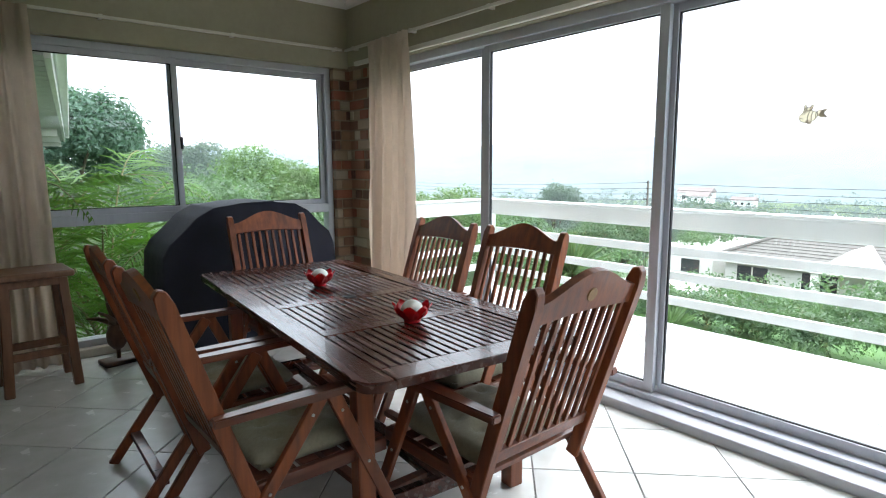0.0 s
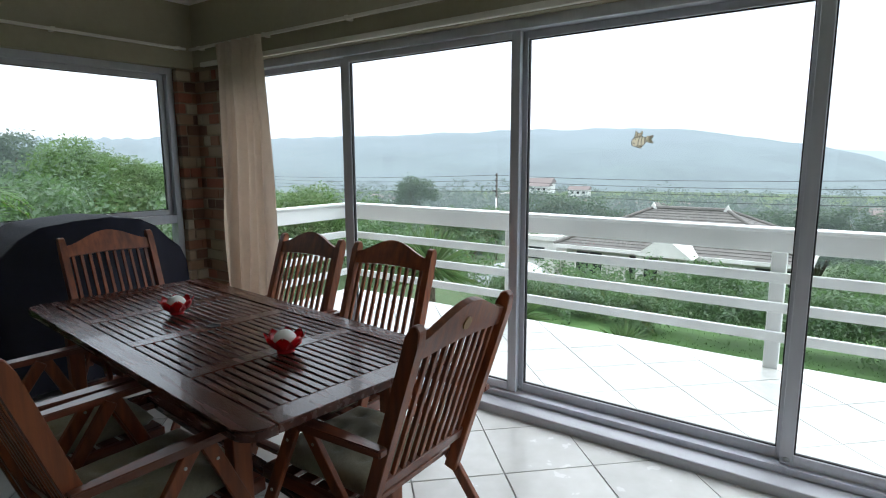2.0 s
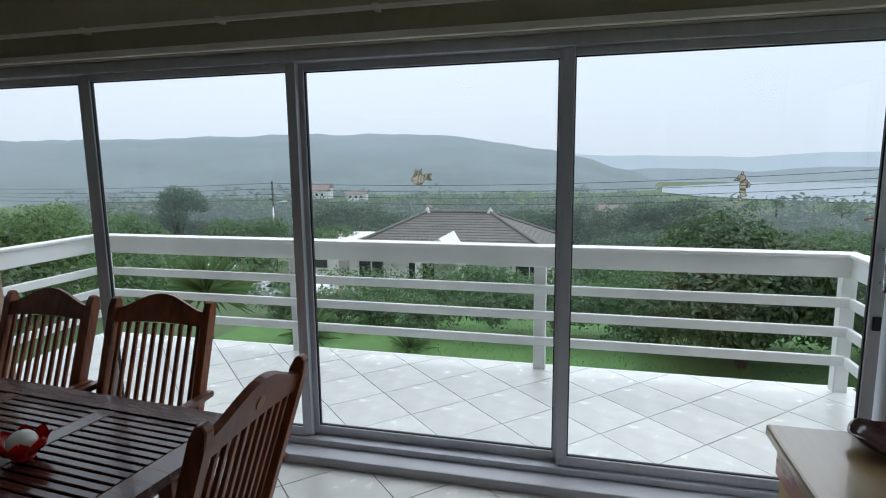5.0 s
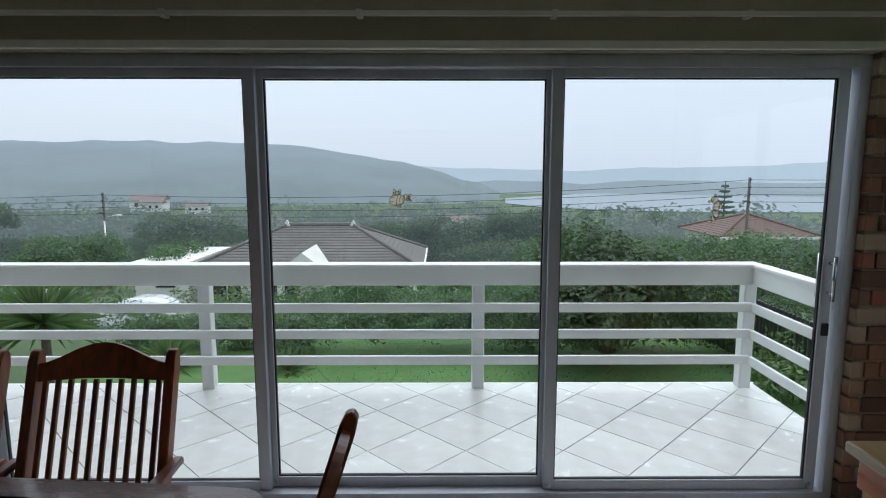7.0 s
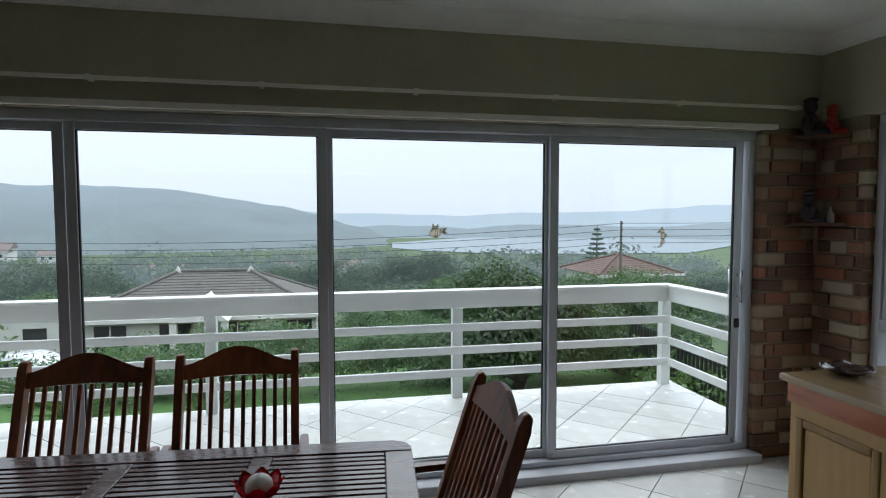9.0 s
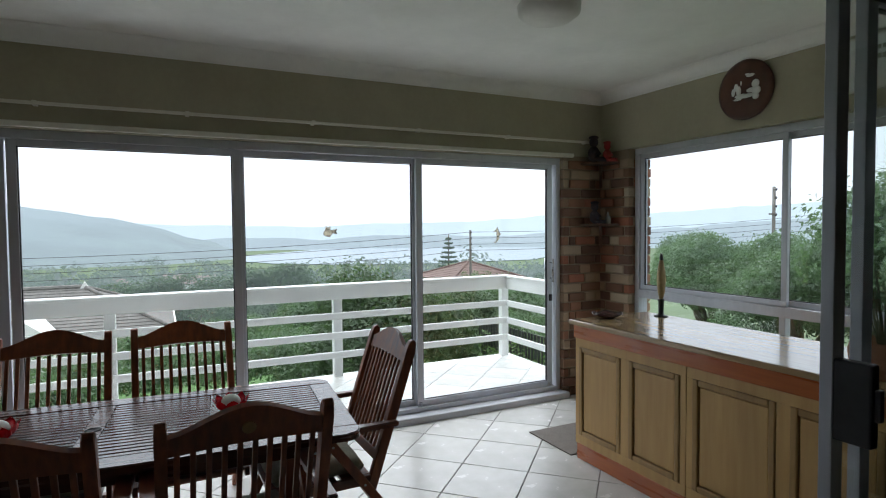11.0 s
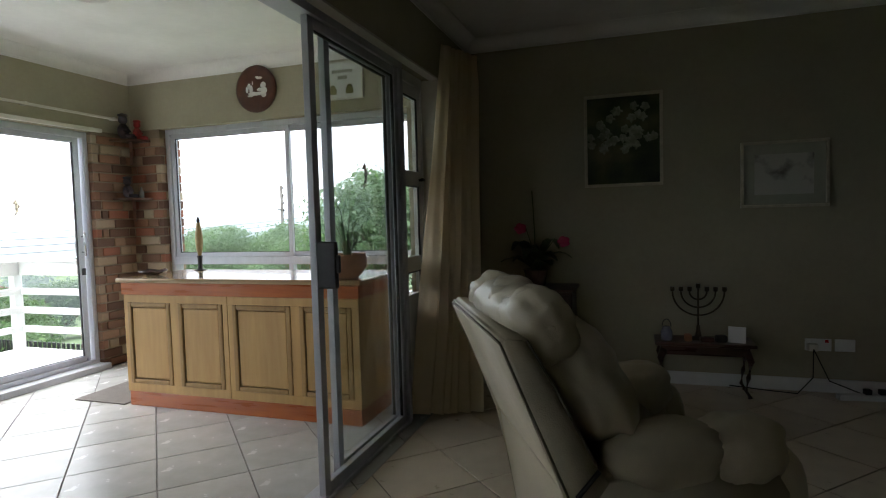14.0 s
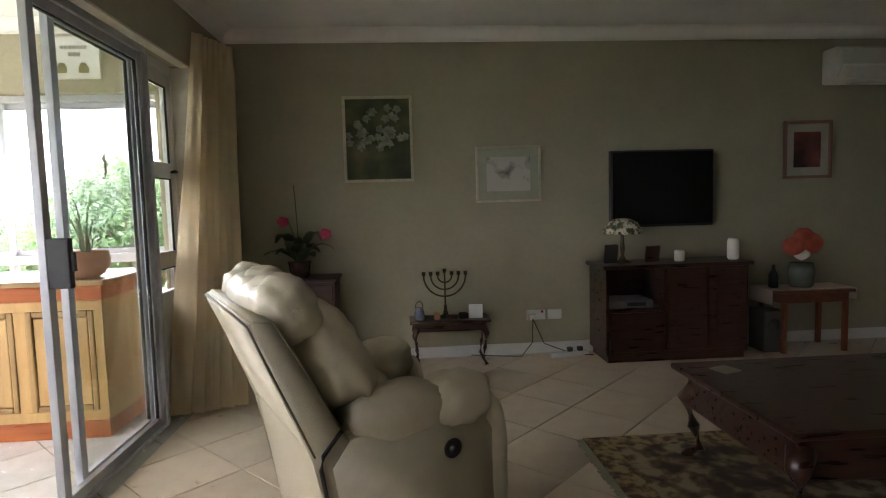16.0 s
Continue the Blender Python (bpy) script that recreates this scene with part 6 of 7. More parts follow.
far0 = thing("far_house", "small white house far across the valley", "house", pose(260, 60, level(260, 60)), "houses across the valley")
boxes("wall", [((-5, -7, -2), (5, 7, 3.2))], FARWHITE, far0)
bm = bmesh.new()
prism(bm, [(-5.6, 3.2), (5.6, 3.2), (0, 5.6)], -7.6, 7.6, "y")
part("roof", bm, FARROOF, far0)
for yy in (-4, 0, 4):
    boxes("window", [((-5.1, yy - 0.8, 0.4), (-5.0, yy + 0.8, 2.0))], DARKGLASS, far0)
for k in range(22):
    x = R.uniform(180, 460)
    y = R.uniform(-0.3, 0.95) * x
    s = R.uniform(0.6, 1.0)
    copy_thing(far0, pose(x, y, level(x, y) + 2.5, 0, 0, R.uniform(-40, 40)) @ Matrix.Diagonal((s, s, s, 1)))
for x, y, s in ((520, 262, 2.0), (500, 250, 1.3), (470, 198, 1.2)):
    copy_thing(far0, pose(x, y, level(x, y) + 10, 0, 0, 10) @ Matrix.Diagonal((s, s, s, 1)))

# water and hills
# lagoon paleness is mostly painted haze, a bluish glow in the material
WATER = hazed(material("hazed_lagoon_water", (0.36, 0.42, 0.46), (0.31, 0.37, 0.41), 0.02, 0.15), 0.7)
bm = bmesh.new()
shore = [(570, -400), (575, -260), (610, -170), (670, -112), (740, -84), (880, -100), (1000, -210), (1120, -330), (1120, -1250), (900, -900), (700, -560)]
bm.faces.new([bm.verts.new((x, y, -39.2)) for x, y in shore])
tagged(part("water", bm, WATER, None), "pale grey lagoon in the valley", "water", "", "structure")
# hill materials glow with painted haze, strongest on HILL_FAR
HILL = hazed(material("hazed_hill_bush", (0.085, 0.12, 0.09), (0.035, 0.055, 0.045), 0.07, 1.0, stain=0.4), 0.5, 0.9, 10, 115)
HILL_SHORE = hazed(material("hazed_shore_bush", (0.085, 0.12, 0.09), (0.035, 0.055, 0.045), 0.05, 1.0, stain=0.4), 0.78)
HILL_FAR = hazed(material("hazed_far_hill", (0.14, 0.18, 0.17), (0.09, 0.12, 0.12), 0.006, 1.0), 0.975, glow=1.1)


def hill(name, ridge, dist, depth, foot, mat, label, rough):
    """A long hill seen across the valley; ridge gives bearings (y over x) and heights."""
    bm = bmesh.new()
    cols = []
    n = 160
    for i in range(n + 1):
        u = ridge[0][0] + (ridge[-1][0] - ridge[0][0]) * i / n
        for a, b in zip(ridge, ridge[1:]):
            if a[0] >= u >= b[0]:
                k = (a[0] - u) / (a[0] - b[0])
                k = k * k * (3 - 2 * k)
                h = a[1] + (b[1] - a[1]) * k
                break
        th = math.atan(u)
        col = []
        for j in range(13):
            v = j / 12
            d = dist + depth * v
            z = foot + (h - foot) * math.sin(min(1, v * 1.02) * math.pi / 2) ** 1.1
            z += rough * (0.35 + v * 0.5) * noise.noise((u * 14, v * 5, 3.0)) * (1 if 0 < j else 0) + rough * 0.22 * noise.noise((u * 120, v * 30, 8.0))
            col.append(bm.verts.new((d * math.cos(th), d * math.sin(th), z)))
        cols.append(col)
    for a, b in zip(cols, cols[1:]):
        for j in range(12):
            bm.faces.new((a[j], a[j + 1], b[j + 1], b[j]))
    return tagged(part(name, bm, mat, None, "", True), label, "hill", "", "structure")


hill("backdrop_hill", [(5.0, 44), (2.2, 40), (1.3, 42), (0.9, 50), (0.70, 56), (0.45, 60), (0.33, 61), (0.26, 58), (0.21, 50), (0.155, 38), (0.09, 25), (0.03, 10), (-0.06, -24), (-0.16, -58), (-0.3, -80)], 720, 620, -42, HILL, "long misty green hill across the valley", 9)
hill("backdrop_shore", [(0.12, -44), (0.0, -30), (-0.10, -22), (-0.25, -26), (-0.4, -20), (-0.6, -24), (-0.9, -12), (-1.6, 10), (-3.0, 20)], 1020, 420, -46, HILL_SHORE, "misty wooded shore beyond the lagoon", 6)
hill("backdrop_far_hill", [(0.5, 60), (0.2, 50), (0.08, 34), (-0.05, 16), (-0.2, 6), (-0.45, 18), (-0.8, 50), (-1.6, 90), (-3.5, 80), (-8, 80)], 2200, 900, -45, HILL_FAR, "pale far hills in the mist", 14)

# neighbour's eaves and palisade fence by the garden window
ROOFSHEET = material("white_roof_sheet", (0.5, 0.52, 0.52), (0.44, 0.46, 0.46), 3, 0.6)
eav = thing("neighbour_eaves", "white fascia and ribbed soffit of the next roof", "eaves", pose(0.92, 5.66, 2.11, 0, 0, -6.7))
boxes("fascia", [((-0.05, 0.0, 0.0), (0.0, 16.4, 0.26))], RAIL_WHITE, eav, bevel=0.006)
boxes("gutter", [((0.004, 0.0, 0.12), (0.11, 16.4, 0.24))], RAIL_WHITE, eav, bevel=0.02)
for k in range(54):
    boxes("soffit_board", [((-2.6, k * 0.3, 0.02), (-0.052, k * 0.3 + 0.262, 0.045))], ROOFSHEET, eav)
for y in (9.5, 13.0, 16.15):
    boxes("beam", [((-2.6, y, -0.14), (-0.12, y + 0.2, 0.016))], RENDER_W, eav)
boxes("roof_sheet", [((-2.8, 0.0, 0.06), (-0.052, 16.4, 0.10))], ROOFSHEET, eav)
boxes("wall", [((-2.8, 0.0, -4.6), (-2.62, 16.4, 0.055))], RENDER_W, eav)
fence = thing("palisade_fence", "grey steel palisade fence in the garden", "fence")
for z in (-0.7, 0.75):
    boxes("rail", [((-1.6, 8.86, z), (1.7, 8.89, z + 0.05))], BOLT, fence)
for k in range(33):
    x = -1.6 + k * 0.1
    boxes("pale", [((x, 8.81, -0.998), (x + 0.045, 8.855, 1.02 + 0.02 * (k % 2)))], BOLT, fence)
sfence = thing("palisade_fence", "dark steel palisade fence beside the lawn", "fence")
for z in (0.3, 1.25):
    boxes("rail", [((5.2, -6.02, z - 2.75), (15.0, -5.98, z - 2.7))], BLACK, sfence)
for k in range(70):
    x = 5.2 + k * 0.14
    boxes("pale", [((x, -5.98, -2.78), (x + 0.06, -5.94, -1.2))], BLACK, sfence)

# ---- lounge ----
LEATHER = material("cream_leather", (0.53, 0.48, 0.355), (0.47, 0.425, 0.31), 14, 0.36, bump=0.14, bump_scale=220, stain=0.12, coat=0.12)
BROWN = material("dark_mahogany", (0.075, 0.026, 0.018), (0.04, 0.014, 0.01), 8, 0.3, stretch=(0.6, 5, 5), bump=0.05, coat=0.25, random=0.1)


def puff(bm, c, size, power=3.5, wob=0.012, seed=0, m=None, tuft=0.0):
    """A stuffed cushion: a rounded box with soft creases and drawn-in tufts."""
    vs = bmesh.ops.create_icosphere(bm, subdivisions=4, radius=1)["verts"]
    for v in vs:
        p = v.co.normalized()
        k = (abs(p.x) ** power + abs(p.y) ** power + abs(p.z) ** power) ** (-1 / power)
        q = p * k
        w = 1 + wob * 3 * noise.noise((q.x * 2.2 + seed, q.y * 2.2, q.z * 2.2)) + wob * noise.noise((q.x * 7, q.y * 7 + seed, q.z * 7))
        w -= tuft * max(0.0, math.cos(q.x * 9.4 + 1.2 * noise.noise((q.z * 2, seed, q.y)))) ** 8 * (0.4 + 0.6 * abs(q.z))
        v.co = Vector((q.x * size[0] / 2, q.y * size[1] / 2, q.z * size[2] / 2)) * w + Vector(c)
    if m is not None:
        bmesh.ops.transform(bm, matrix=m, verts=vs)


SEAM = material("dark_leather_piping", (0.20, 0.17, 0.12), (0.14, 0.12, 0.08), 40, 0.5)


def recliner(m):
    """A leather recliner that faces +y; its origin lies on the floor under the top of its back."""
    t = thing("recliner", "cream leather recliner armchair with padded back", "armchair", m)
    for sx in (-1, 1):
        bm = bmesh.new()
        prism(bm, [(0.275, 0.03), (0.20, 0.50), (0.275, 0.595), (0.52, 0.585), (0.80, 0.575), (0.845, 0.50), (0.85, 0.03)], sx * 0.31 - 0.076, sx * 0.31 + 0.076, "x")
        bmesh.ops.bevel(bm, geom=list(bm.edges), offset=0.028, segments=4, affect="EDGES")
        side = part("side", bm, LEATHER, t, "", True)
        if sx > 0:
            bm = bmesh.new()
            cyl(bm, (0.380, 0.655, 0.455), (0.389, 0.655, 0.455), 0.036, 0.034, 24)
            cyl(bm, (0.387, 0.655, 0.455), (0.402, 0.655, 0.455), 0.019, 0.015, 20)
            part("release_handle", bm, BLACK, side, "black recliner release cup", True)
        for y, size, z, seed in ((0.48, (0.19, 0.40, 0.19), 0.60, 3), (0.71, (0.20, 0.27, 0.20), 0.595, 8)):
            bm = bmesh.new()
            puff(bm, (sx * 0.305, y, z), size, 2.7, 0.035, sx * seed, None, 0.05)
            part("armrest", bm, LEATHER, t, "padded armrest", True)
        bm = bmesh.new()
        puff(bm, (sx * 0.31, 0.85, 0.33), (0.15, 0.12, 0.52), 2.8, 0.02, sx * 5)
        part("front_roll", bm, LEATHER, t, "", True)
    # reclined back: a flat shell with three stuffed pads
    bm = bmesh.new()
    prism(bm, [(0.255, 0.06), (0.18, 0.53), (0.0, 0.955), (0.012, 0.98), (0.075, 0.972), (0.262, 0.605), (0.40, 0.42), (0.42, 0.06)], -0.385, 0.385, "x")
    bmesh.ops.bevel(bm, geom=list(bm.edges), offset=0.012, segments=3, affect="EDGES")
    part("back_shell", bm, LEATHER, t, "", True)
    tilt = pose(0, 0.045, 0.97, 27, 0, 0)
    for k, (y, z, h, d, w) in enumerate([(0.085, -0.06, 0.24, 0.19, 0.70), (0.135, -0.27, 0.42, 0.26, 0.74), (0.16, -0.52, 0.28, 0.26, 0.62)]):
        bm = bmesh.new()
        puff(bm, (0, y, z), (w, d, h), 2.9, 0.03, k * 5, tilt, 0.07)
        part("back_pad", bm, LEATHER, t, "stuffed leather back pad", True)
    for k, x in enumerate((-0.235, 0.0, 0.235)):
        bm = bmesh.new()
        puff(bm, (x, 0.095, -0.045), (0.27, 0.18, 0.22), 2.6, 0.04, k * 7 + 2, tilt, 0.04)
        part("head_pad", bm, LEATHER, t, "stuffed leather headrest", True)
    bm = bmesh.new()
    puff(bm, (0, 0.55, 0.43), (0.50, 0.64, 0.22), 3.0, 0.025, 9, None, 0.03)
    part("seat", bm, LEATHER, t, "padded seat", True)
    bm = bmesh.new()
    puff(bm, (0, 0.87, 0.28), (0.50, 0.13, 0.42), 3, 0.02, 12, None, 0.03)
    part("footrest", bm, LEATHER, t, "folded footrest pad", True)
    boxes("base", [((-0.32, 0.25, 0.0), (0.32, 0.80, 0.05))], BLACK, t)
    # black tube stands in for the shade in the gap between back and side
    bm = bmesh.new()
    tube(bm, [(0.386, 0.262, 0.605), (0.388, 0.20, 0.54), (0.388, 0.192, 0.50), (0.388, 0.222, 0.30), (0.388, 0.262, 0.05)], 0.007)
    part("gap_cord", bm, BLACK, t, "black strip drawn for the shaded gap")
    for sx in (-1, 1):
        bm = bmesh.new()
        tube(bm, [(sx * 0.380, 0.074, 0.962), (sx * 0.383, 0.14, 0.845), (sx * 0.383, 0.20, 0.727), (sx * 0.383, 0.255, 0.62)], 0.004, 6)
        tube(bm, [(sx * 0.380, 0.004, 0.955), (sx * 0.383, 0.05, 0.84), (sx * 0.383, 0.12, 0.675), (sx * 0.383, 0.176, 0.54)], 0.004, 6)
        part("piping", bm, SEAM, t, "stitched seam piping", True)
    bm = bmesh.new()
    tube(bm, [(-0.375, 0.003, 0.958), (0.0, 0.002, 0.96), (0.375, 0.003, 0.958)], 0.004, 6)
    part("piping", bm, SEAM, t, "stitched seam piping", True)
    return t


recliner(pose(-1.10, 1.37, 0, 0, 0, 116.5))
CUSH2 = material("tan_cushion_cloth", (0.30, 0.21, 0.13), (0.24, 0.16, 0.1), 60, 0.9, bump=0.2, bump_scale=300)
bm = bmesh.new()
puff(bm, (0, 0, 0), (0.36, 0.10, 0.22), 3, 0.04, 4)
tagged(part("throw_cushion", bm, CUSH2, None, "", True), "tan cloth cushion on the leather recliner", "cushion").matrix_world = pose(-1.44, 1.03, 0.64, 35, 0, 116)

# plant cabinet with orchid
cab = thing("side_cabinet", "dark wooden side cabinet under the orchid", "side cabinet")
boxes("body", [((-1.18, -1.40, 0.05), (-0.66, -1.06, 0.72))], BROWN, cab, bevel=0.004)
boxes("top", [((-1.20, -1.415, 0.721), (-0.64, -1.03, 0.745))], BROWN, cab, "", 0.004)
for sx in (-1.16, -0.68):
    for sy in (-1.38, -1.08):
        boxes("foot", [((sx - 0.02, sy - 0.02, 0), (sx + 0.02, sy + 0.02, 0.05))], BROWN, cab)
boxes("door", [((-1.165, -1.06, 0.07), (-0.925, -1.045, 0.70))], BROWN, cab, bevel=0.004)
boxes("door", [((-0.915, -1.06, 0.07), (-0.675, -1.045, 0.70))], BROWN, cab, bevel=0.004)
orchid = thing("orchid", "orchid with broad dark leaves and pink flowers", "pot plant", pose(-0.90, -1.20, 0.745))
bm = bmesh.new()
lathe(bm, [(0.06, 0), (0.07, 0.01), (0.09, 0.12), (0.095, 0.13), (0.082, 0.13), (0.02, 0.12)], 24)
part("pot", bm, GLAZE, orchid, "dark glazed pot", True)
PINK = material("pink_petal", (0.62, 0.05, 0.16), (0.5, 0.03, 0.1), 20, 0.6)
ro = random.Random(8)
for k in range(11):
    a = k * 0.57 + ro.uniform(-0.2, 0.2)
    r, h = ro.uniform(0.18, 0.28), ro.uniform(0.08, 0.24)
    bm = bmesh.new()
    rows = []
    for i in range(7):
        u = i / 6
        w = 0.06 * math.sin(math.pi * (0.1 + 0.86 * u)) ** 0.7
        c = Vector((r * u * math.cos(a), r * u * math.sin(a), 0.12 + h * math.sin(u * 2.4)))
        s = Vector((-math.sin(a), math.cos(a), 0))
        rows.append([bm.verts.new(c - s * w), bm.verts.new(c - Vector((0, 0, 0.008))), bm.verts.new(c + s * w)])
    for p, q in zip(rows, rows[1:]):
        for j in range(2):
            bm.faces.new((p[j], p[j + 1], q[j + 1], q[j]))
    bmesh.ops.solidify(bm, geom=list(bm.faces), thickness=0.004)
    part("leaf", bm, LEAF_DARK, orchid, "", True)
for k, (dx, dy, top) in enumerate([(0.10, 0.05, 0.46), (-0.22, 0.08, 0.36), (0.02, 0.0, 0.62)]):
    bm = bmesh.new()
    tube(bm, [(0, 0, 0.12), (dx * 0.3, dy * 0.3, top * 0.7), (dx * 0.7, dy * 0.7, top), (dx, dy, top - (0.03 if k < 2 else -0.1))], 0.004)
    stem = part("stem", bm, LEAF_DARK, orchid, "", True)
    if k < 2:
        for j in range(5):
            bm = bmesh.new()
            a = j * math.tau / 5
            ball(bm, (dx + 0.022 * math.cos(a), dy + 0.012, top - 0.02 + 0.022 * math.sin(a)), 0.026, (1, 0.35, 0.8), 2)
            part("petal", bm, PINK, stem, "pink petal", True)

# pictures
GILT = material("silver_gilt_frame", (0.66, 0.62, 0.48), (0.52, 0.48, 0.36), 30, 0.4, 0.25)
PALE = material("pale_mount_card", (0.44, 0.44, 0.35), (0.40, 0.40, 0.32), 20, 0.8)


def art(name, dark, mid, light, scale, lo, hi):
    """A painted picture in three colours."""
    m = material(name, dark, mid, scale, 0.6)
    n, l = m.node_tree.nodes, m.node_tree.links
    tex = n.new("ShaderNodeTexNoise")
    tex.inputs["Scale"].default_value, tex.inputs["Detail"].default_value = scale, 5
    co = n.new("ShaderNodeTexCoord")
    l.new(co.outputs["Object"], tex.inputs[0])
    r = n.new("ShaderNodeValToRGB")
    r.color_ramp.elements[0].position, r.color_ramp.elements[0].color = lo, (*dark, 1)
    r.color_ramp.elements[1].position, r.color_ramp.elements[1].color = hi, (*light, 1)
    r.color_ramp.elements.new((lo + hi) / 2).color = (*mid, 1)
    l.new(tex.outputs[0], r.inputs[0])
    l.new(r.outputs[0], n["Principled BSDF"].inputs["Base Color"])
    return m


def picture(x0, x1, z0, z1, w, mount, canvas, frame_mat, label):
    t = thing("framed_picture", label, "picture")
    y = L_S + 0.002
    boxes("frame", [((x0, y, z0), (x1, y + 0.028, z0 + w)), ((x0, y, z1 - w), (x1, y + 0.028, z1)), ((x0, y, z0 + w), (x0 + w, y + 0.028, z1 - w)), ((x1 - w, y, z0 + w), (x1, y + 0.028, z1 - w))], frame_mat, t, bevel=0.005)
    if mount:
        boxes("mount", [((x0 + w, y, z0 + w), (x1 - w, y + 0.006, z1 - w))], PALE, t)
    g = mount
    boxes("canvas", [((x0 + w + g, y + 0.001, z0 + w + g), (x1 - w - g, y + 0.009, z1 - w - g))], canvas, t, "painted canvas")
    return t


p1 = picture(-1.815, -1.255, 1.48, 2.168, 0.022, 0.0, art("dark_green_painting", (0.03, 0.04, 0.02), (0.07, 0.09, 0.035), (0.18, 0.15, 0.07), 4, 0.35, 0.7), GILT, "oil painting of white lilies on dark green in a silver frame")
LILY = material("lily_white_paint", (0.36, 0.37, 0.28), (0.16, 0.18, 0.10), 25, 0.7)
rl = random.Random(2)
for k in range(34):
    cx, cz = -1.53 + rl.gauss(0, 0.095), 1.86 + rl.gauss(0, 0.09)
    a = rl.uniform(0, math.tau)
    bm = bmesh.new()
    for j in range(5):
        b = a + j * math.tau / 5
        ball(bm, (cx + 0.014 * math.cos(b), L_S + 0.012, cz + 0.014 * math.sin(b)), 0.02, (0.5 + 0.8 * abs(math.cos(b)), 0.12, 0.5 + 0.8 * abs(math.sin(b))), 1)
    part("lily", bm, LILY, p1, "", True)
p2 = picture(-2.868, -2.325, 1.29, 1.75, 0.02, 0.07, art("grey_landscape_print", (0.10, 0.08, 0.07), (0.34, 0.32, 0.28), (0.55, 0.54, 0.48), 6, 0.36, 0.52), GILT, "small landscape print in a wide pale mount and silver frame")
picture(-5.40, -4.97, 1.42, 1.91, 0.025, 0.07, art("red_sunset_print", (0.04, 0.015, 0.012), (0.18, 0.05, 0.04), (0.32, 0.12, 0.08), 3, 0.4, 0.65), material("pink_wood_frame", (0.30, 0.16, 0.12), None, 20, 0.5), "red and dark sunset picture in a pinkish frame")

# small table with menorah and ornaments
st = thing("side_table", "small dark mahogany table with cabriole legs", "side table")
boxes("top", [((-2.385, -1.40, 0.345), (-1.74, -1.12, 0.37))], BROWN, st, bevel=0.008)
boxes("apron", [((-2.345, -1.375, 0.28), (-1.78, -1.145, 0.345))], BROWN, st, bevel=0.004)


def cabriole(bm, x, y, h, s, dx, dy):
    tube(bm, [(x, y, h), (x + dx * 0.03 * s, y + dy * 0.03 * s, h * 0.82), (x + dx * 0.012 * s, y + dy * 0.012 * s, h * 0.45), (x - dx * 0.004 * s, y - dy * 0.004 * s, h * 0.15), (x + dx * 0.02 * s, y + dy * 0.02 * s, 0.02 * s), (x + dx * 0.025 * s, y + dy * 0.025 * s, 0.0)], lambda u: s * (0.036 - 0.024 * math.sin(min(1, u * 1.15) * math.pi / 2) + 0.012 * max(0, u - 0.8) * 5), 10)


for x, dx in ((-2.325, -1), (-1.80, 1)):
    for y, dy in ((-1.36, -1), (-1.165, 1)):
        bm = bmesh.new()
        cabriole(bm, x, y, 0.31, 0.8, dx, dy if dy > 0 else 0)
        part("leg", bm, BROWN, st, "", True)
bm = bmesh.new()
DARKMETAL = material("dark_bronze", (0.06, 0.05, 0.035), (0.09, 0.07, 0.04), 30, 0.35, 0.9)
lathe(bm, [(0.055, 0), (0.055, 0.008), (0.02, 0.02), (0.012, 0.06), (0.01, 0.09)], 20)
cyl(bm, (0, 0, 0.08), (0, 0, 0.325), 0.006)
for r in (0.05, 0.10, 0.15):
    tube(bm, [(r * math.cos(a), 0, 0.30 - r * math.sin(a)) for a in [math.pi * k / 20 for k in range(21)]], 0.006)
for k in range(-3, 4):
    lathe(bm, [(0.006, 0.298), (0.014, 0.305), (0.014, 0.33), (0.005, 0.33)], 10, Matrix.Translation((k * 0.05, 0, 0.02 if k == 0 else 0)))
tagged(part("menorah", bm, DARKMETAL, None, "", True), "dark bronze seven-branched candelabrum on the small table", "candelabrum").matrix_world = pose(-2.035, -1.28, 0.371) @ Matrix.Scale(1.13, 4)
fr = thing("photo_frame", "small white square photo frame on the table", "photo frame", pose(-2.27, -1.19, 0.371, 0, 0, 165))
boxes("frame", [((-0.055, -0.008, 0), (0.055, 0.008, 0.11))], RAIL_WHITE, fr, bevel=0.004)
boxes("picture", [((-0.03, 0.0085, 0.03), (0.03, 0.011, 0.08))], art("blue_grey_photo", (0.15, 0.2, 0.22), (0.3, 0.4, 0.42), (0.6, 0.65, 0.62), 30, 0.4, 0.6), fr)
bm = bmesh.new()
lathe(bm, [(0.035, 0), (0.04, 0.01), (0.04, 0.06), (0.028, 0.09), (0.02, 0.10)], 20)
jar = thing("glass_jar", "small jar with blue contents and a wire handle", "jar", pose(-1.82, -1.20, 0.371))
part("body", bm, material("blue_grey_glaze", (0.12, 0.14, 0.25), (0.3, 0.32, 0.36), 14, 0.15), jar, "", True)
bm = bmesh.new()
tube(bm, [(0.03 * math.cos(a), 0, 0.095 + 0.055 * math.sin(a)) for a in [math.pi * k / 12 for k in range(13)]], 0.003)
part("handle", bm, BLACK, jar, "", True)
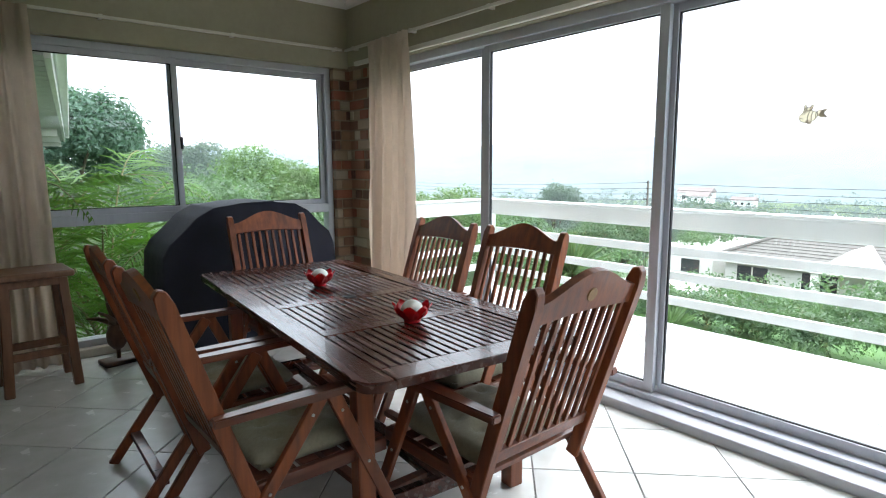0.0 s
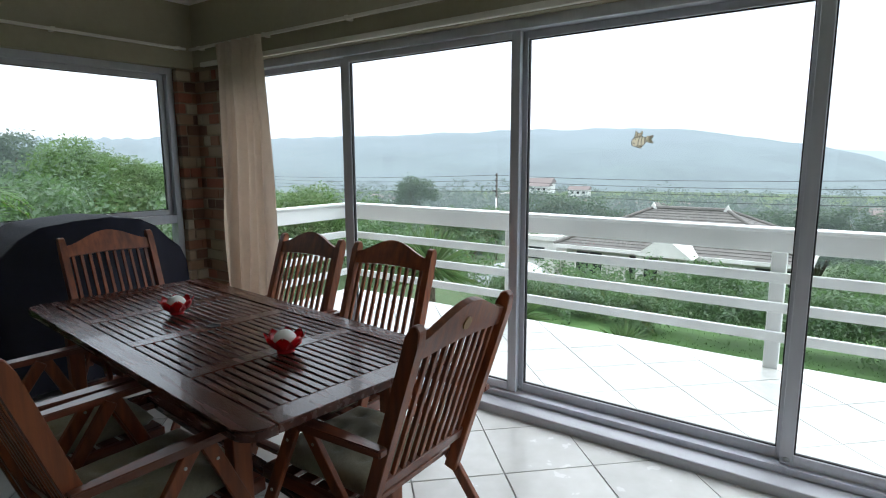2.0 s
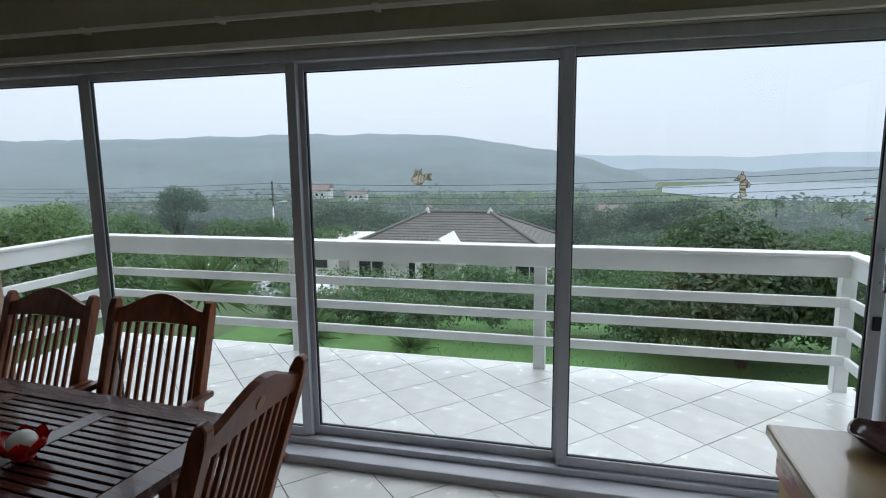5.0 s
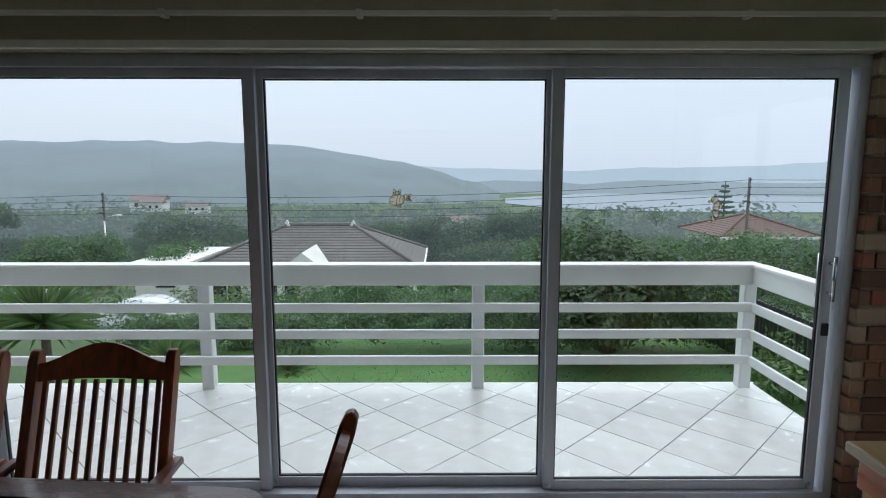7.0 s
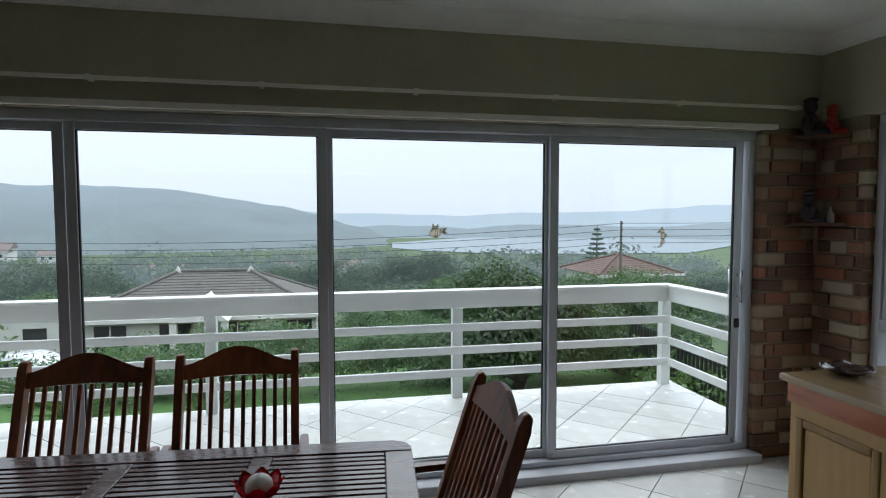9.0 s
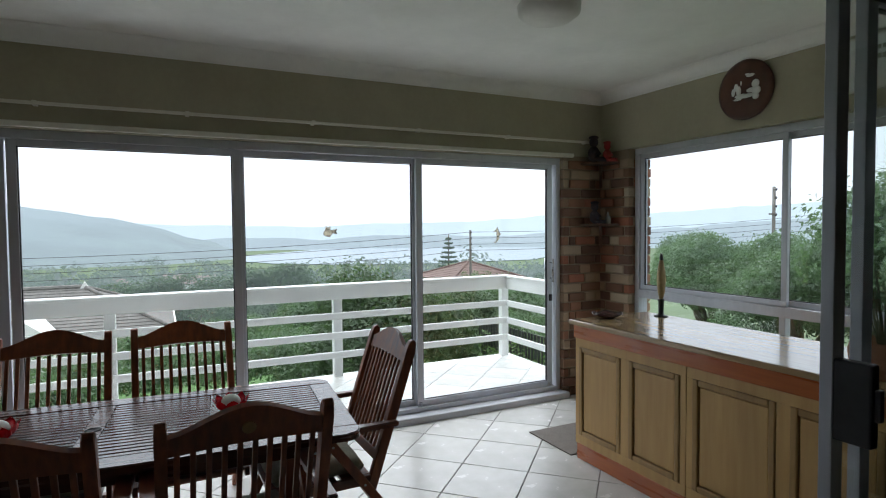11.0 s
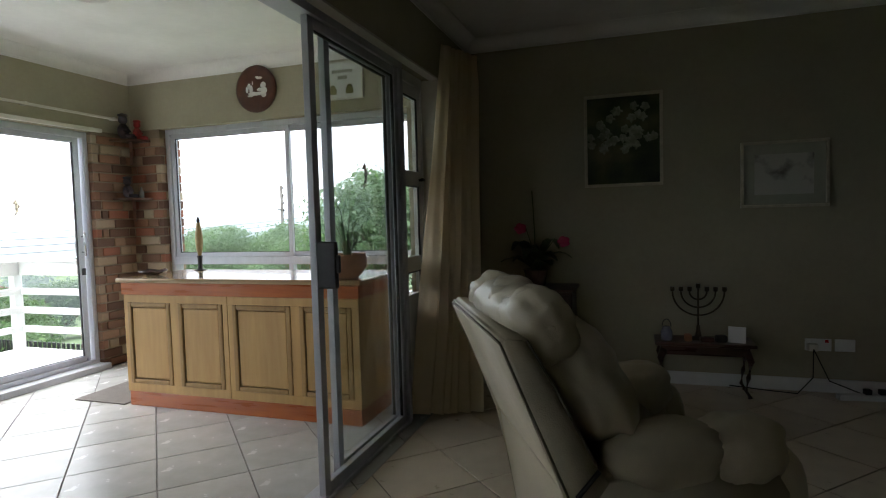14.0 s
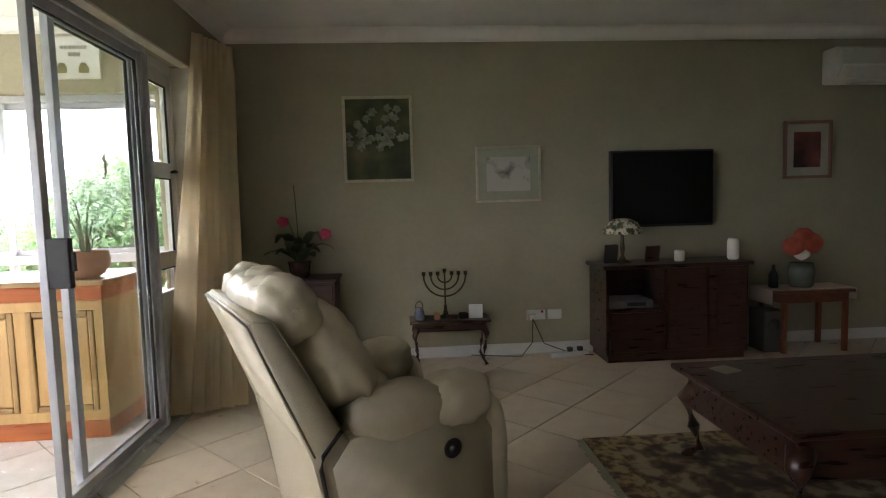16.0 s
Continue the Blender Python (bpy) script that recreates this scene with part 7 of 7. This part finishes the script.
for k, (x, w, h, mm) in enumerate([(-1.96, 0.05, 0.05, TERRA), (-2.08, 0.09, 0.035, BROWN), (-2.17, 0.07, 0.05, RUBBER)]):
    bm = bmesh.new()
    box(bm, (-w / 2, -0.03, 0), (w / 2, 0.03, h), 0.012)
    tagged(part("trinket_box", bm, mm, None), ("small terracotta trinket", "flat brown trinket box", "dark round trinket box")[k] + " on the mahogany table", "trinket").matrix_world = pose(x, -1.19, 0.371, 0, 0, 8 * k)

# skirting, sockets, cables
slab("baseboard", (L_W, L_S + 0.001, 0.001), (P_W - 0.001, L_S + 0.016, 0.095), RAIL_WHITE, "white painted skirting board", "skirting board", 0.003)
slab("baseboard_west", (L_W + 0.001, L_S + 0.02, 0.001), (L_W + 0.016, L_N, 0.095), RAIL_WHITE, "white painted skirting board", "skirting board", 0.003)
for x0, x1 in ((-2.89, -2.73), (-3.03, -2.91)):
    so = thing("wall_socket", "white plastic wall socket", "socket", None, "sockets on the wall")
    boxes("plate", [((x0, L_S + 0.001, 0.29), (x1, L_S + 0.012, 0.375))], RAIL_WHITE, so, bevel=0.004)
    boxes("switch", [((x0 + 0.02, L_S + 0.0125, 0.35), (x0 + 0.04, L_S + 0.018, 0.368))], RED if x0 > -2.9 else RAIL_WHITE, so)
bm = bmesh.new()
box(bm, (-0.03, -0.025, -0.025), (0.03, 0.025, 0.025), 0.008)
tagged(part("power_plug", bm, WAX, None), "white power plug in the wall socket", "plug").matrix_world = pose(-2.77, L_S + 0.038, 0.32)
bm = bmesh.new()
tube(bm, [(-2.77, -1.36, 0.31), (-2.76, -1.33, 0.12), (-2.66, -1.30, 0.012), (-2.5, -1.34, 0.01), (-2.25, -1.38, 0.02)], 0.004)
tube(bm, [(-2.77, -1.36, 0.31), (-2.86, -1.34, 0.1), (-3.1, -1.3, 0.01), (-3.25, -1.25, 0.01)], 0.004)
tagged(part("power_cable", bm, RUBBER, None, "", True), "thin dark cable trailing along the skirting", "cable")
strip_ob = thing("power_strip", "white multi-way power strip on the floor", "power strip", pose(-3.05, -1.28, 0, 0, 0, 8))
boxes("case", [((-0.17, -0.03, 0.001), (0.17, 0.03, 0.04))], RAIL_WHITE, strip_ob, bevel=0.006)
boxes("plug", [((-0.12, -0.02, 0.04), (-0.08, 0.02, 0.075)), ], BLACK, strip_ob, bevel=0.004)
boxes("plug", [((-0.03, -0.02, 0.04), (0.01, 0.02, 0.075)), ], BLACK, strip_ob, bevel=0.004)

# television and its cabinet
tv = thing("television", "flat black television hung on the wall", "television")
boxes("bezel", [((-4.31, L_S + 0.03, 1.05), (-3.435, L_S + 0.09, 1.685))], BLACK, tv, bevel=0.006)
boxes("screen", [((-4.295, L_S + 0.0905, 1.072), (-3.45, L_S + 0.093, 1.668))], material("dark_screen", (0.006, 0.006, 0.007), None, 20, 0.15), tv, "dark screen")
boxes("wall_bracket", [((-4.1, L_S, 1.3), (-3.8, L_S + 0.03, 1.55))], BLACK, tv)
tc = thing("tv_cabinet", "dark mahogany television cabinet with an open bay and doors", "tv cabinet")
X0, X1, Y0, Y1 = -4.42, -3.27, -1.40, -1.0
boxes("top", [((X0 - 0.03, Y0 - 0.01, 0.745), (X1 + 0.03, Y1 + 0.03, 0.775))], BROWN, tc, bevel=0.006)
for nm, lo, hi in (("side_panel", (X0, Y0, 0.06), (X0 + 0.025, Y1, 0.745)), ("side_panel", (X1 - 0.025, Y0, 0.06), (X1, Y1, 0.745)), ("divider", (-3.76, Y0 + 0.02, 0.086), (-3.735, Y1, 0.745)), ("bottom_panel", (X0 + 0.025, Y0, 0.06), (X1 - 0.025, Y1, 0.085)), ("back_panel", (X0 + 0.025, Y0, 0.085), (X1 - 0.025, Y0 + 0.015, 0.745))):
    boxes(nm, [(lo, hi)], BROWN, tc, bevel=0.002)
boxes("plinth", [((X0 + 0.02, Y0 + 0.02, 0), (X1 - 0.02, Y1 - 0.02, 0.06))], BROWN, tc)
boxes("shelf", [((-3.735, Y0 + 0.02, 0.41), (X1 - 0.025, Y1 - 0.03, 0.43))], BROWN, tc)
for a, b in ((-4.395, -4.085), (-4.075, -3.765)):
    d = boxes("door", [((a, Y1 - 0.0, 0.09), (b, Y1 + 0.02, 0.74))], BROWN, tc, "panelled door", 0.004)
    boxes("panel", [((a + 0.06, Y1 + 0.0205, 0.16), (b - 0.06, Y1 + 0.028, 0.70))], BROWN, d, "", 0.006)
boxes("drawer", [((-3.73, Y1 - 0.0, 0.09), (X1 - 0.03, Y1 + 0.02, 0.40))], BROWN, tc, "drawer front", 0.004)
dec = thing("tv_decoder", "grey television decoder in the cabinet bay", "decoder")
boxes("case", [((-3.66, -1.3, 0.431), (-3.30, -1.03, 0.49))], material("grey_plastic", (0.16, 0.17, 0.18), None, 30, 0.4), dec, bevel=0.004)
boxes("display", [((-3.60, -1.0299, 0.445), (-3.45, -1.028, 0.475))], BLACK, dec)
tl = thing("table_lamp", "small leaded glass lamp with a patterned domed shade", "table lamp", pose(-3.47, -1.18, 0.775))
bm = bmesh.new()
lathe(bm, [(0.07, 0), (0.072, 0.01), (0.03, 0.025), (0.014, 0.06), (0.02, 0.12), (0.012, 0.2), (0.01, 0.3)], 20)
part("base", bm, DARKMETAL, tl, "", True)
bm = bmesh.new()
lathe(bm, [(0.155, 0.235), (0.15, 0.27), (0.12, 0.32), (0.07, 0.35), (0.02, 0.36), (0.018, 0.35), (0.068, 0.34), (0.115, 0.312), (0.145, 0.265), (0.15, 0.235)], 28)
part("shade", bm, art("leaded_glass", (0.03, 0.05, 0.03), (0.25, 0.2, 0.12), (0.62, 0.58, 0.46), 28, 0.42, 0.56), tl, "pale leaded glass shade", True)
for k, (x, w, h, mm, lab) in enumerate([(-3.36, 0.11, 0.15, BLACK, "dark framed photograph on the cabinet"), (-3.70, 0.12, 0.13, BROWN, "wooden framed photograph on the cabinet"), (-3.93, 0.08, 0.09, WAX, "small white ornament on the cabinet"), (-4.38, 0.09, 0.17, WAX, "tall white candle jar on the cabinet")]):
    bm = bmesh.new()
    if k < 2:
        box(bm, (-w / 2, -0.012, 0), (w / 2, 0.012, h), 0.004, pose(0, 0, 0.003, -8, 0, 0))
        for v in bm.verts:
            v.co.z = max(0, v.co.z)
    else:
        lathe(bm, [(w * 0.4, 0), (w / 2, h * 0.1), (w / 2, h * 0.85), (w * 0.42, h), (w * 0.1, h)], 20)
    tagged(part("photo_frame" if k < 2 else "ornament", bm, mm, None, "", k > 1), lab, "ornament" if k > 1 else "photo frame").matrix_world = pose(x, -1.15, 0.775, 0, 0, 10)

# far table with cloth, flowers and speaker
ft = thing("hall_table", "small red-brown table with thin legs and a white cloth", "table")
boxes("top", [((-5.34, -1.40, 0.49), (-4.70, -1.02, 0.515))], WOOD, ft, bevel=0.006)
boxes("apron", [((-5.30, -1.37, 0.41), (-4.74, -1.05, 0.49))], WOOD, ft)
for x in (-5.28, -4.76):
    for y in (-1.36, -1.06):
        boxes("leg", [((x - 0.018, y - 0.018, 0), (x + 0.018, y + 0.018, 0.41))], WOOD_UP, ft, bevel=0.004)
bm = bmesh.new()
box(bm, (-5.38, -1.36, 0.516), (-4.66, -1.06, 0.52))
box(bm, (-4.662, -1.36, 0.40), (-4.658, -1.06, 0.519))
box(bm, (-5.382, -1.36, 0.42), (-5.378, -1.06, 0.519))
tagged(part("table_cloth", bm, LINEN, None), "white cloth runner over the small table", "table cloth")
fl = thing("flower_vase", "glass vase with red and white poppies", "vase of flowers", pose(-5.0, -1.2, 0.521))
bm = bmesh.new()
lathe(bm, [(0.08, 0), (0.09, 0.02), (0.10, 0.14), (0.085, 0.2), (0.08, 0.2), (0.08, 0.05)], 20)
part("vase", bm, material("green_grey_glass", (0.14, 0.17, 0.13), None, 20, 0.15), fl, "", True)
POPPY = material("poppy_red", (0.45, 0.10, 0.06), (0.36, 0.06, 0.04), 20, 0.6)
for dx, dz, r, mm in ((-0.06, 0.36, 0.11, POPPY), (0.08, 0.34, 0.10, POPPY), (0.01, 0.28, 0.07, WAX), (0.0, 0.42, 0.09, POPPY)):
    bm = bmesh.new()
    ball(bm, (dx, 0.02, dz), r, (1, 0.5, 0.8), 3)
    for v in bm.verts:
        v.co += Vector((0.012, 0.012, 0.012)) * noise.noise(v.co * 30)
    part("flower", bm, mm, fl, "", True)
bm = bmesh.new()
lathe(bm, [(0.035, 0), (0.037, 0.01), (0.037, 0.11), (0.014, 0.15), (0.014, 0.19), (0.01, 0.19)], 16)
tagged(part("bottle", bm, BLACK, None, "", True), "dark glass bottle on the cloth", "bottle").matrix_world = pose(-4.76, -1.2, 0.521)
spk = thing("speaker", "small grey floor loudspeaker with a round cone", "loudspeaker", pose(-4.72, -1.22, 0))
boxes("case", [((-0.09, -0.11, 0.0), (0.09, 0.11, 0.34))], material("grey_vinyl", (0.13, 0.12, 0.11), None, 40, 0.6), spk, bevel=0.006)
bm = bmesh.new()
cyl(bm, (0, 0.11, 0.22), (0, 0.116, 0.22), 0.055, 0.05, 24)
part("cone", bm, BLACK, spk, "", True)
ac = thing("air_conditioner", "white wall-mounted air conditioner", "air conditioner")
bm = bmesh.new()
prism(bm, [(L_S + 0.002, 2.20), (L_S + 0.002, 2.485), (L_S + 0.17, 2.485), (L_S + 0.215, 2.45), (L_S + 0.22, 2.32), (L_S + 0.17, 2.22)], -6.2, -5.30, "x")
bmesh.ops.bevel(bm, geom=list(bm.edges), offset=0.012, segments=2, affect="EDGES")
part("case", bm, WAX, ac)
boxes("louvre", [((-6.12, L_S + 0.12, 2.196), (-5.43, L_S + 0.19, 2.212))], TRIM, ac)

# coffee table and rug
ct = thing("coffee_table", "large dark mahogany coffee table with carved legs", "coffee table", pose(-3.03, 0.57, 0))
boxes("top", [((-1.30, -0.0, 0.43), (0.0, 0.92, 0.46))], BROWN, ct, bevel=0.01)
boxes("apron", [((-1.24, 0.06, 0.25), (-0.06, 0.86, 0.43))], BROWN, ct, bevel=0.01)
for x, dx in ((-0.10, 1), (-1.20, -1)):
    for y, dy in ((0.10, -1), (0.82, 1)):
        bm = bmesh.new()
        cabriole(bm, x, y, 0.36, 1.5, dx, dy)
        for v in bm.verts:
            v.co.z = max(0.012, v.co.z)
        part("leg", bm, BROWN, ct, "", True)
bm = bmesh.new()
box(bm, (-0.05, -0.05, 0), (0.05, 0.05, 0.008), 0.003)
co_t = tagged(part("coaster", bm, PALE, None), "pale square coaster on the coffee table", "coaster")
co_t.matrix_world = pose(-3.22, 0.74, 0.46, 0, 0, 20)
RUGM = art("persian_rug", (0.05, 0.03, 0.025), (0.16, 0.11, 0.07), (0.36, 0.30, 0.2), 9, 0.42, 0.6)
rug = thing("rug", "dark patterned rug with a tan border under the coffee table", "rug")
boxes("field", [((-4.70, 0.51, 0.001), (-2.77, 1.95, 0.010))], RUGM, rug)
RB = art("rug_border", (0.10, 0.06, 0.04), (0.26, 0.18, 0.09), (0.40, 0.31, 0.18), 22, 0.4, 0.58)
boxes("border", [((-4.84, 0.38, 0.001), (-2.64, 0.51, 0.011)), ((-4.84, 1.95, 0.001), (-2.64, 2.08, 0.011)), ((-2.77, 0.51, 0.001), (-2.64, 1.95, 0.011)), ((-4.84, 0.51, 0.001), (-4.70, 1.95, 0.011))], RB, rug, "tan patterned border")
bm = bmesh.new()
rf = random.Random(4)
for k in range(150):
    y = 0.38 + k * 1.7 / 150
    box(bm, (-2.64, y, 0.001), (-2.60 + rf.uniform(-0.01, 0.01), y + 0.006, 0.005))
part("fringe", bm, PALE, rug, "pale fringe")


# ---- floor tiles ----
def tile_mesh(name, p, gap, top, mat):
    bm = bmesh.new()
    h = (p - gap) / 2
    b = 0.002
    lo = [bm.verts.new((sx * h, sy * h, -0.006)) for sx, sy in ((-1, -1), (1, -1), (1, 1), (-1, 1))]
    md = [bm.verts.new((sx * h, sy * h, top - b)) for sx, sy in ((-1, -1), (1, -1), (1, 1), (-1, 1))]
    up = [bm.verts.new((sx * (h - b), sy * (h - b), top)) for sx, sy in ((-1, -1), (1, -1), (1, 1), (-1, 1))]
    for a, c in ((lo, md), (md, up)):
        for k in range(4):
            bm.faces.new((a[k], a[(k + 1) % 4], c[(k + 1) % 4], c[k]))
    bm.faces.new(up)
    me = bpy.data.meshes.new(name)
    bm.to_mesh(me)
    bm.free()
    me.materials.append(mat)
    return me


def clipped_tile(cx, cy, p, gap, top, mat, area):
    """A tile cut off at the walls."""
    bm = bmesh.new()
    h = (p - gap) / math.sqrt(2)
    box(bm, (-(p - gap) / 2, -(p - gap) / 2, -0.006), ((p - gap) / 2, (p - gap) / 2, top))
    bmesh.ops.transform(bm, matrix=pose(cx, cy, 0, 0, 0, 45), verts=bm.verts)
    for co, no in (((area[0], 0, 0), (-1, 0, 0)), ((area[2], 0, 0), (1, 0, 0)), ((0, area[1], 0), (0, -1, 0)), ((0, area[3], 0), (0, 1, 0))):
        r = bmesh.ops.bisect_plane(bm, geom=list(bm.verts) + list(bm.edges) + list(bm.faces), plane_co=co, plane_no=no, clear_outer=True)
        cut = [g for g in r["geom_cut"] if isinstance(g, bmesh.types.BMEdge)]
        if cut:
            bmesh.ops.contextual_create(bm, geom=cut)
    if len(bm.faces) < 4:
        bm.free()
        return None
    me = bpy.data.meshes.new("tile")
    bm.to_mesh(me)
    bm.free()
    me.materials.append(mat)
    return me


def tiles(parent, area, ox, oy, p, gap, top, mat):
    """Square tiles laid diagonally over a rectangle, cut at its edges."""
    whole = tile_mesh("tile", p, gap, top, mat)
    s = p / math.sqrt(2)
    h = p / math.sqrt(2)
    for i in range(-40, 41):
        for j in range(-40, 41):
            cx, cy = ox + (i - j) * s, oy + (i + j) * s
            if not (area[0] - h < cx < area[2] + h and area[1] - h < cy < area[3] + h):
                continue
            if area[0] + h < cx < area[2] - h and area[1] + h < cy < area[3] - h:
                ob = new("tile", whole)
                ob.matrix_world = pose(cx, cy, 0, 0, 0, 45)
            else:
                me = clipped_tile(cx, cy, p, gap, top, mat, area)
                if me is None:
                    continue
                ob = new("tile", me)
            ob.parent = parent


tiles(floor, (-0.34, L_S, E_IN - 0.02, N_IN), TX, TY, 0.427, 0.006, 0.0, TILE_IN)
tiles(floor, (L_W, L_S, -0.342, 4.2), LX, LY, 0.436, 0.006, 0.0, TILE_WARM)
tiles(balcony, (E_OUT, -1.33, 4.715, 4.91), BX, BY, 0.407, 0.005, 0.0, TILE)


# ---- brick piers ----
def bricks(parent, x0, y0, x1, y1, z0, z1, seed):
    """Courses of face brick round a rectangular pier, each brick slightly out of line."""
    rnd = random.Random(seed)
    L, H, D, J = 0.222, 0.073, 0.055, 0.012
    made = {}

    def mesh(l, d):
        key = (round(l, 3), round(d, 3))
        if key not in made:
            bm = bmesh.new()
            box(bm, (-l / 2, -d / 2, -H / 2), (l / 2, d / 2, H / 2))
            bmesh.ops.bevel(bm, geom=list(bm.edges), offset=0.005, segments=1, affect="EDGES")
            me = bpy.data.meshes.new("brick")
            bm.to_mesh(me)
            bm.free()
            me.materials.append(BRICK)
            made[key] = me
        return made[key]

    course = 0
    z = z0
    while z + H <= z1 + 0.02:
        for side in range(4):
            if side == 0:
                a, b, fixed, ax = x0, x1, y0, 0
            elif side == 1:
                a, b, fixed, ax = x0, x1, y1, 0
            elif side == 2:
                a, b, fixed, ax = y0, y1, x0, 1
            else:
                a, b, fixed, ax = y0, y1, x1, 1
            inset = 0.0 if (course + ax) % 2 == 0 else D + J
            u = a + inset
            end = b - inset
            first = course % 2 == 0
            while end - u > 0.04:
                l = (L if not first else L * (0.5 if rnd.random() < 0.6 else 1)) * rnd.choice((1, 1, 0.5))
                first = False
                l = min(l, end - u)
                if end - u - l < 0.06:
                    l = end - u
                ob = new("brick", mesh(round(l * 50) / 50 - 0.0 if l > 0.1 else l, D))
                off = rnd.uniform(-0.003, 0.006)
                inward = 1 if side in (0, 2) else -1
                c = fixed + inward * (D / 2 - off)
                place = (u + l / 2, c) if ax == 0 else (c, u + l / 2)
                ob.matrix_world = pose(place[0], place[1], z + H / 2, 0, 0, (0 if ax == 0 else 90) + rnd.uniform(-0.8, 0.8))
                ob.parent = parent
                u += l + J
        z += H + J
        course += 1


bricks(wall_east, E_IN, S_IN + 0.003, E_OUT, DOOR_S, 0.0, 2.12, 3)
bricks(wall_east, E_IN + 0.004, DOOR_N, E_OUT, N_IN - 0.002, 0.0, 2.12, 4)
bricks(wall_north, NX1 + 0.003, N_IN, E_OUT, N_OUT, 0.0, 2.11, 5)
bricks(wall_south, SX1 + 0.003, S_OUT, E_OUT, S_IN, 0.0, 2.15, 6)
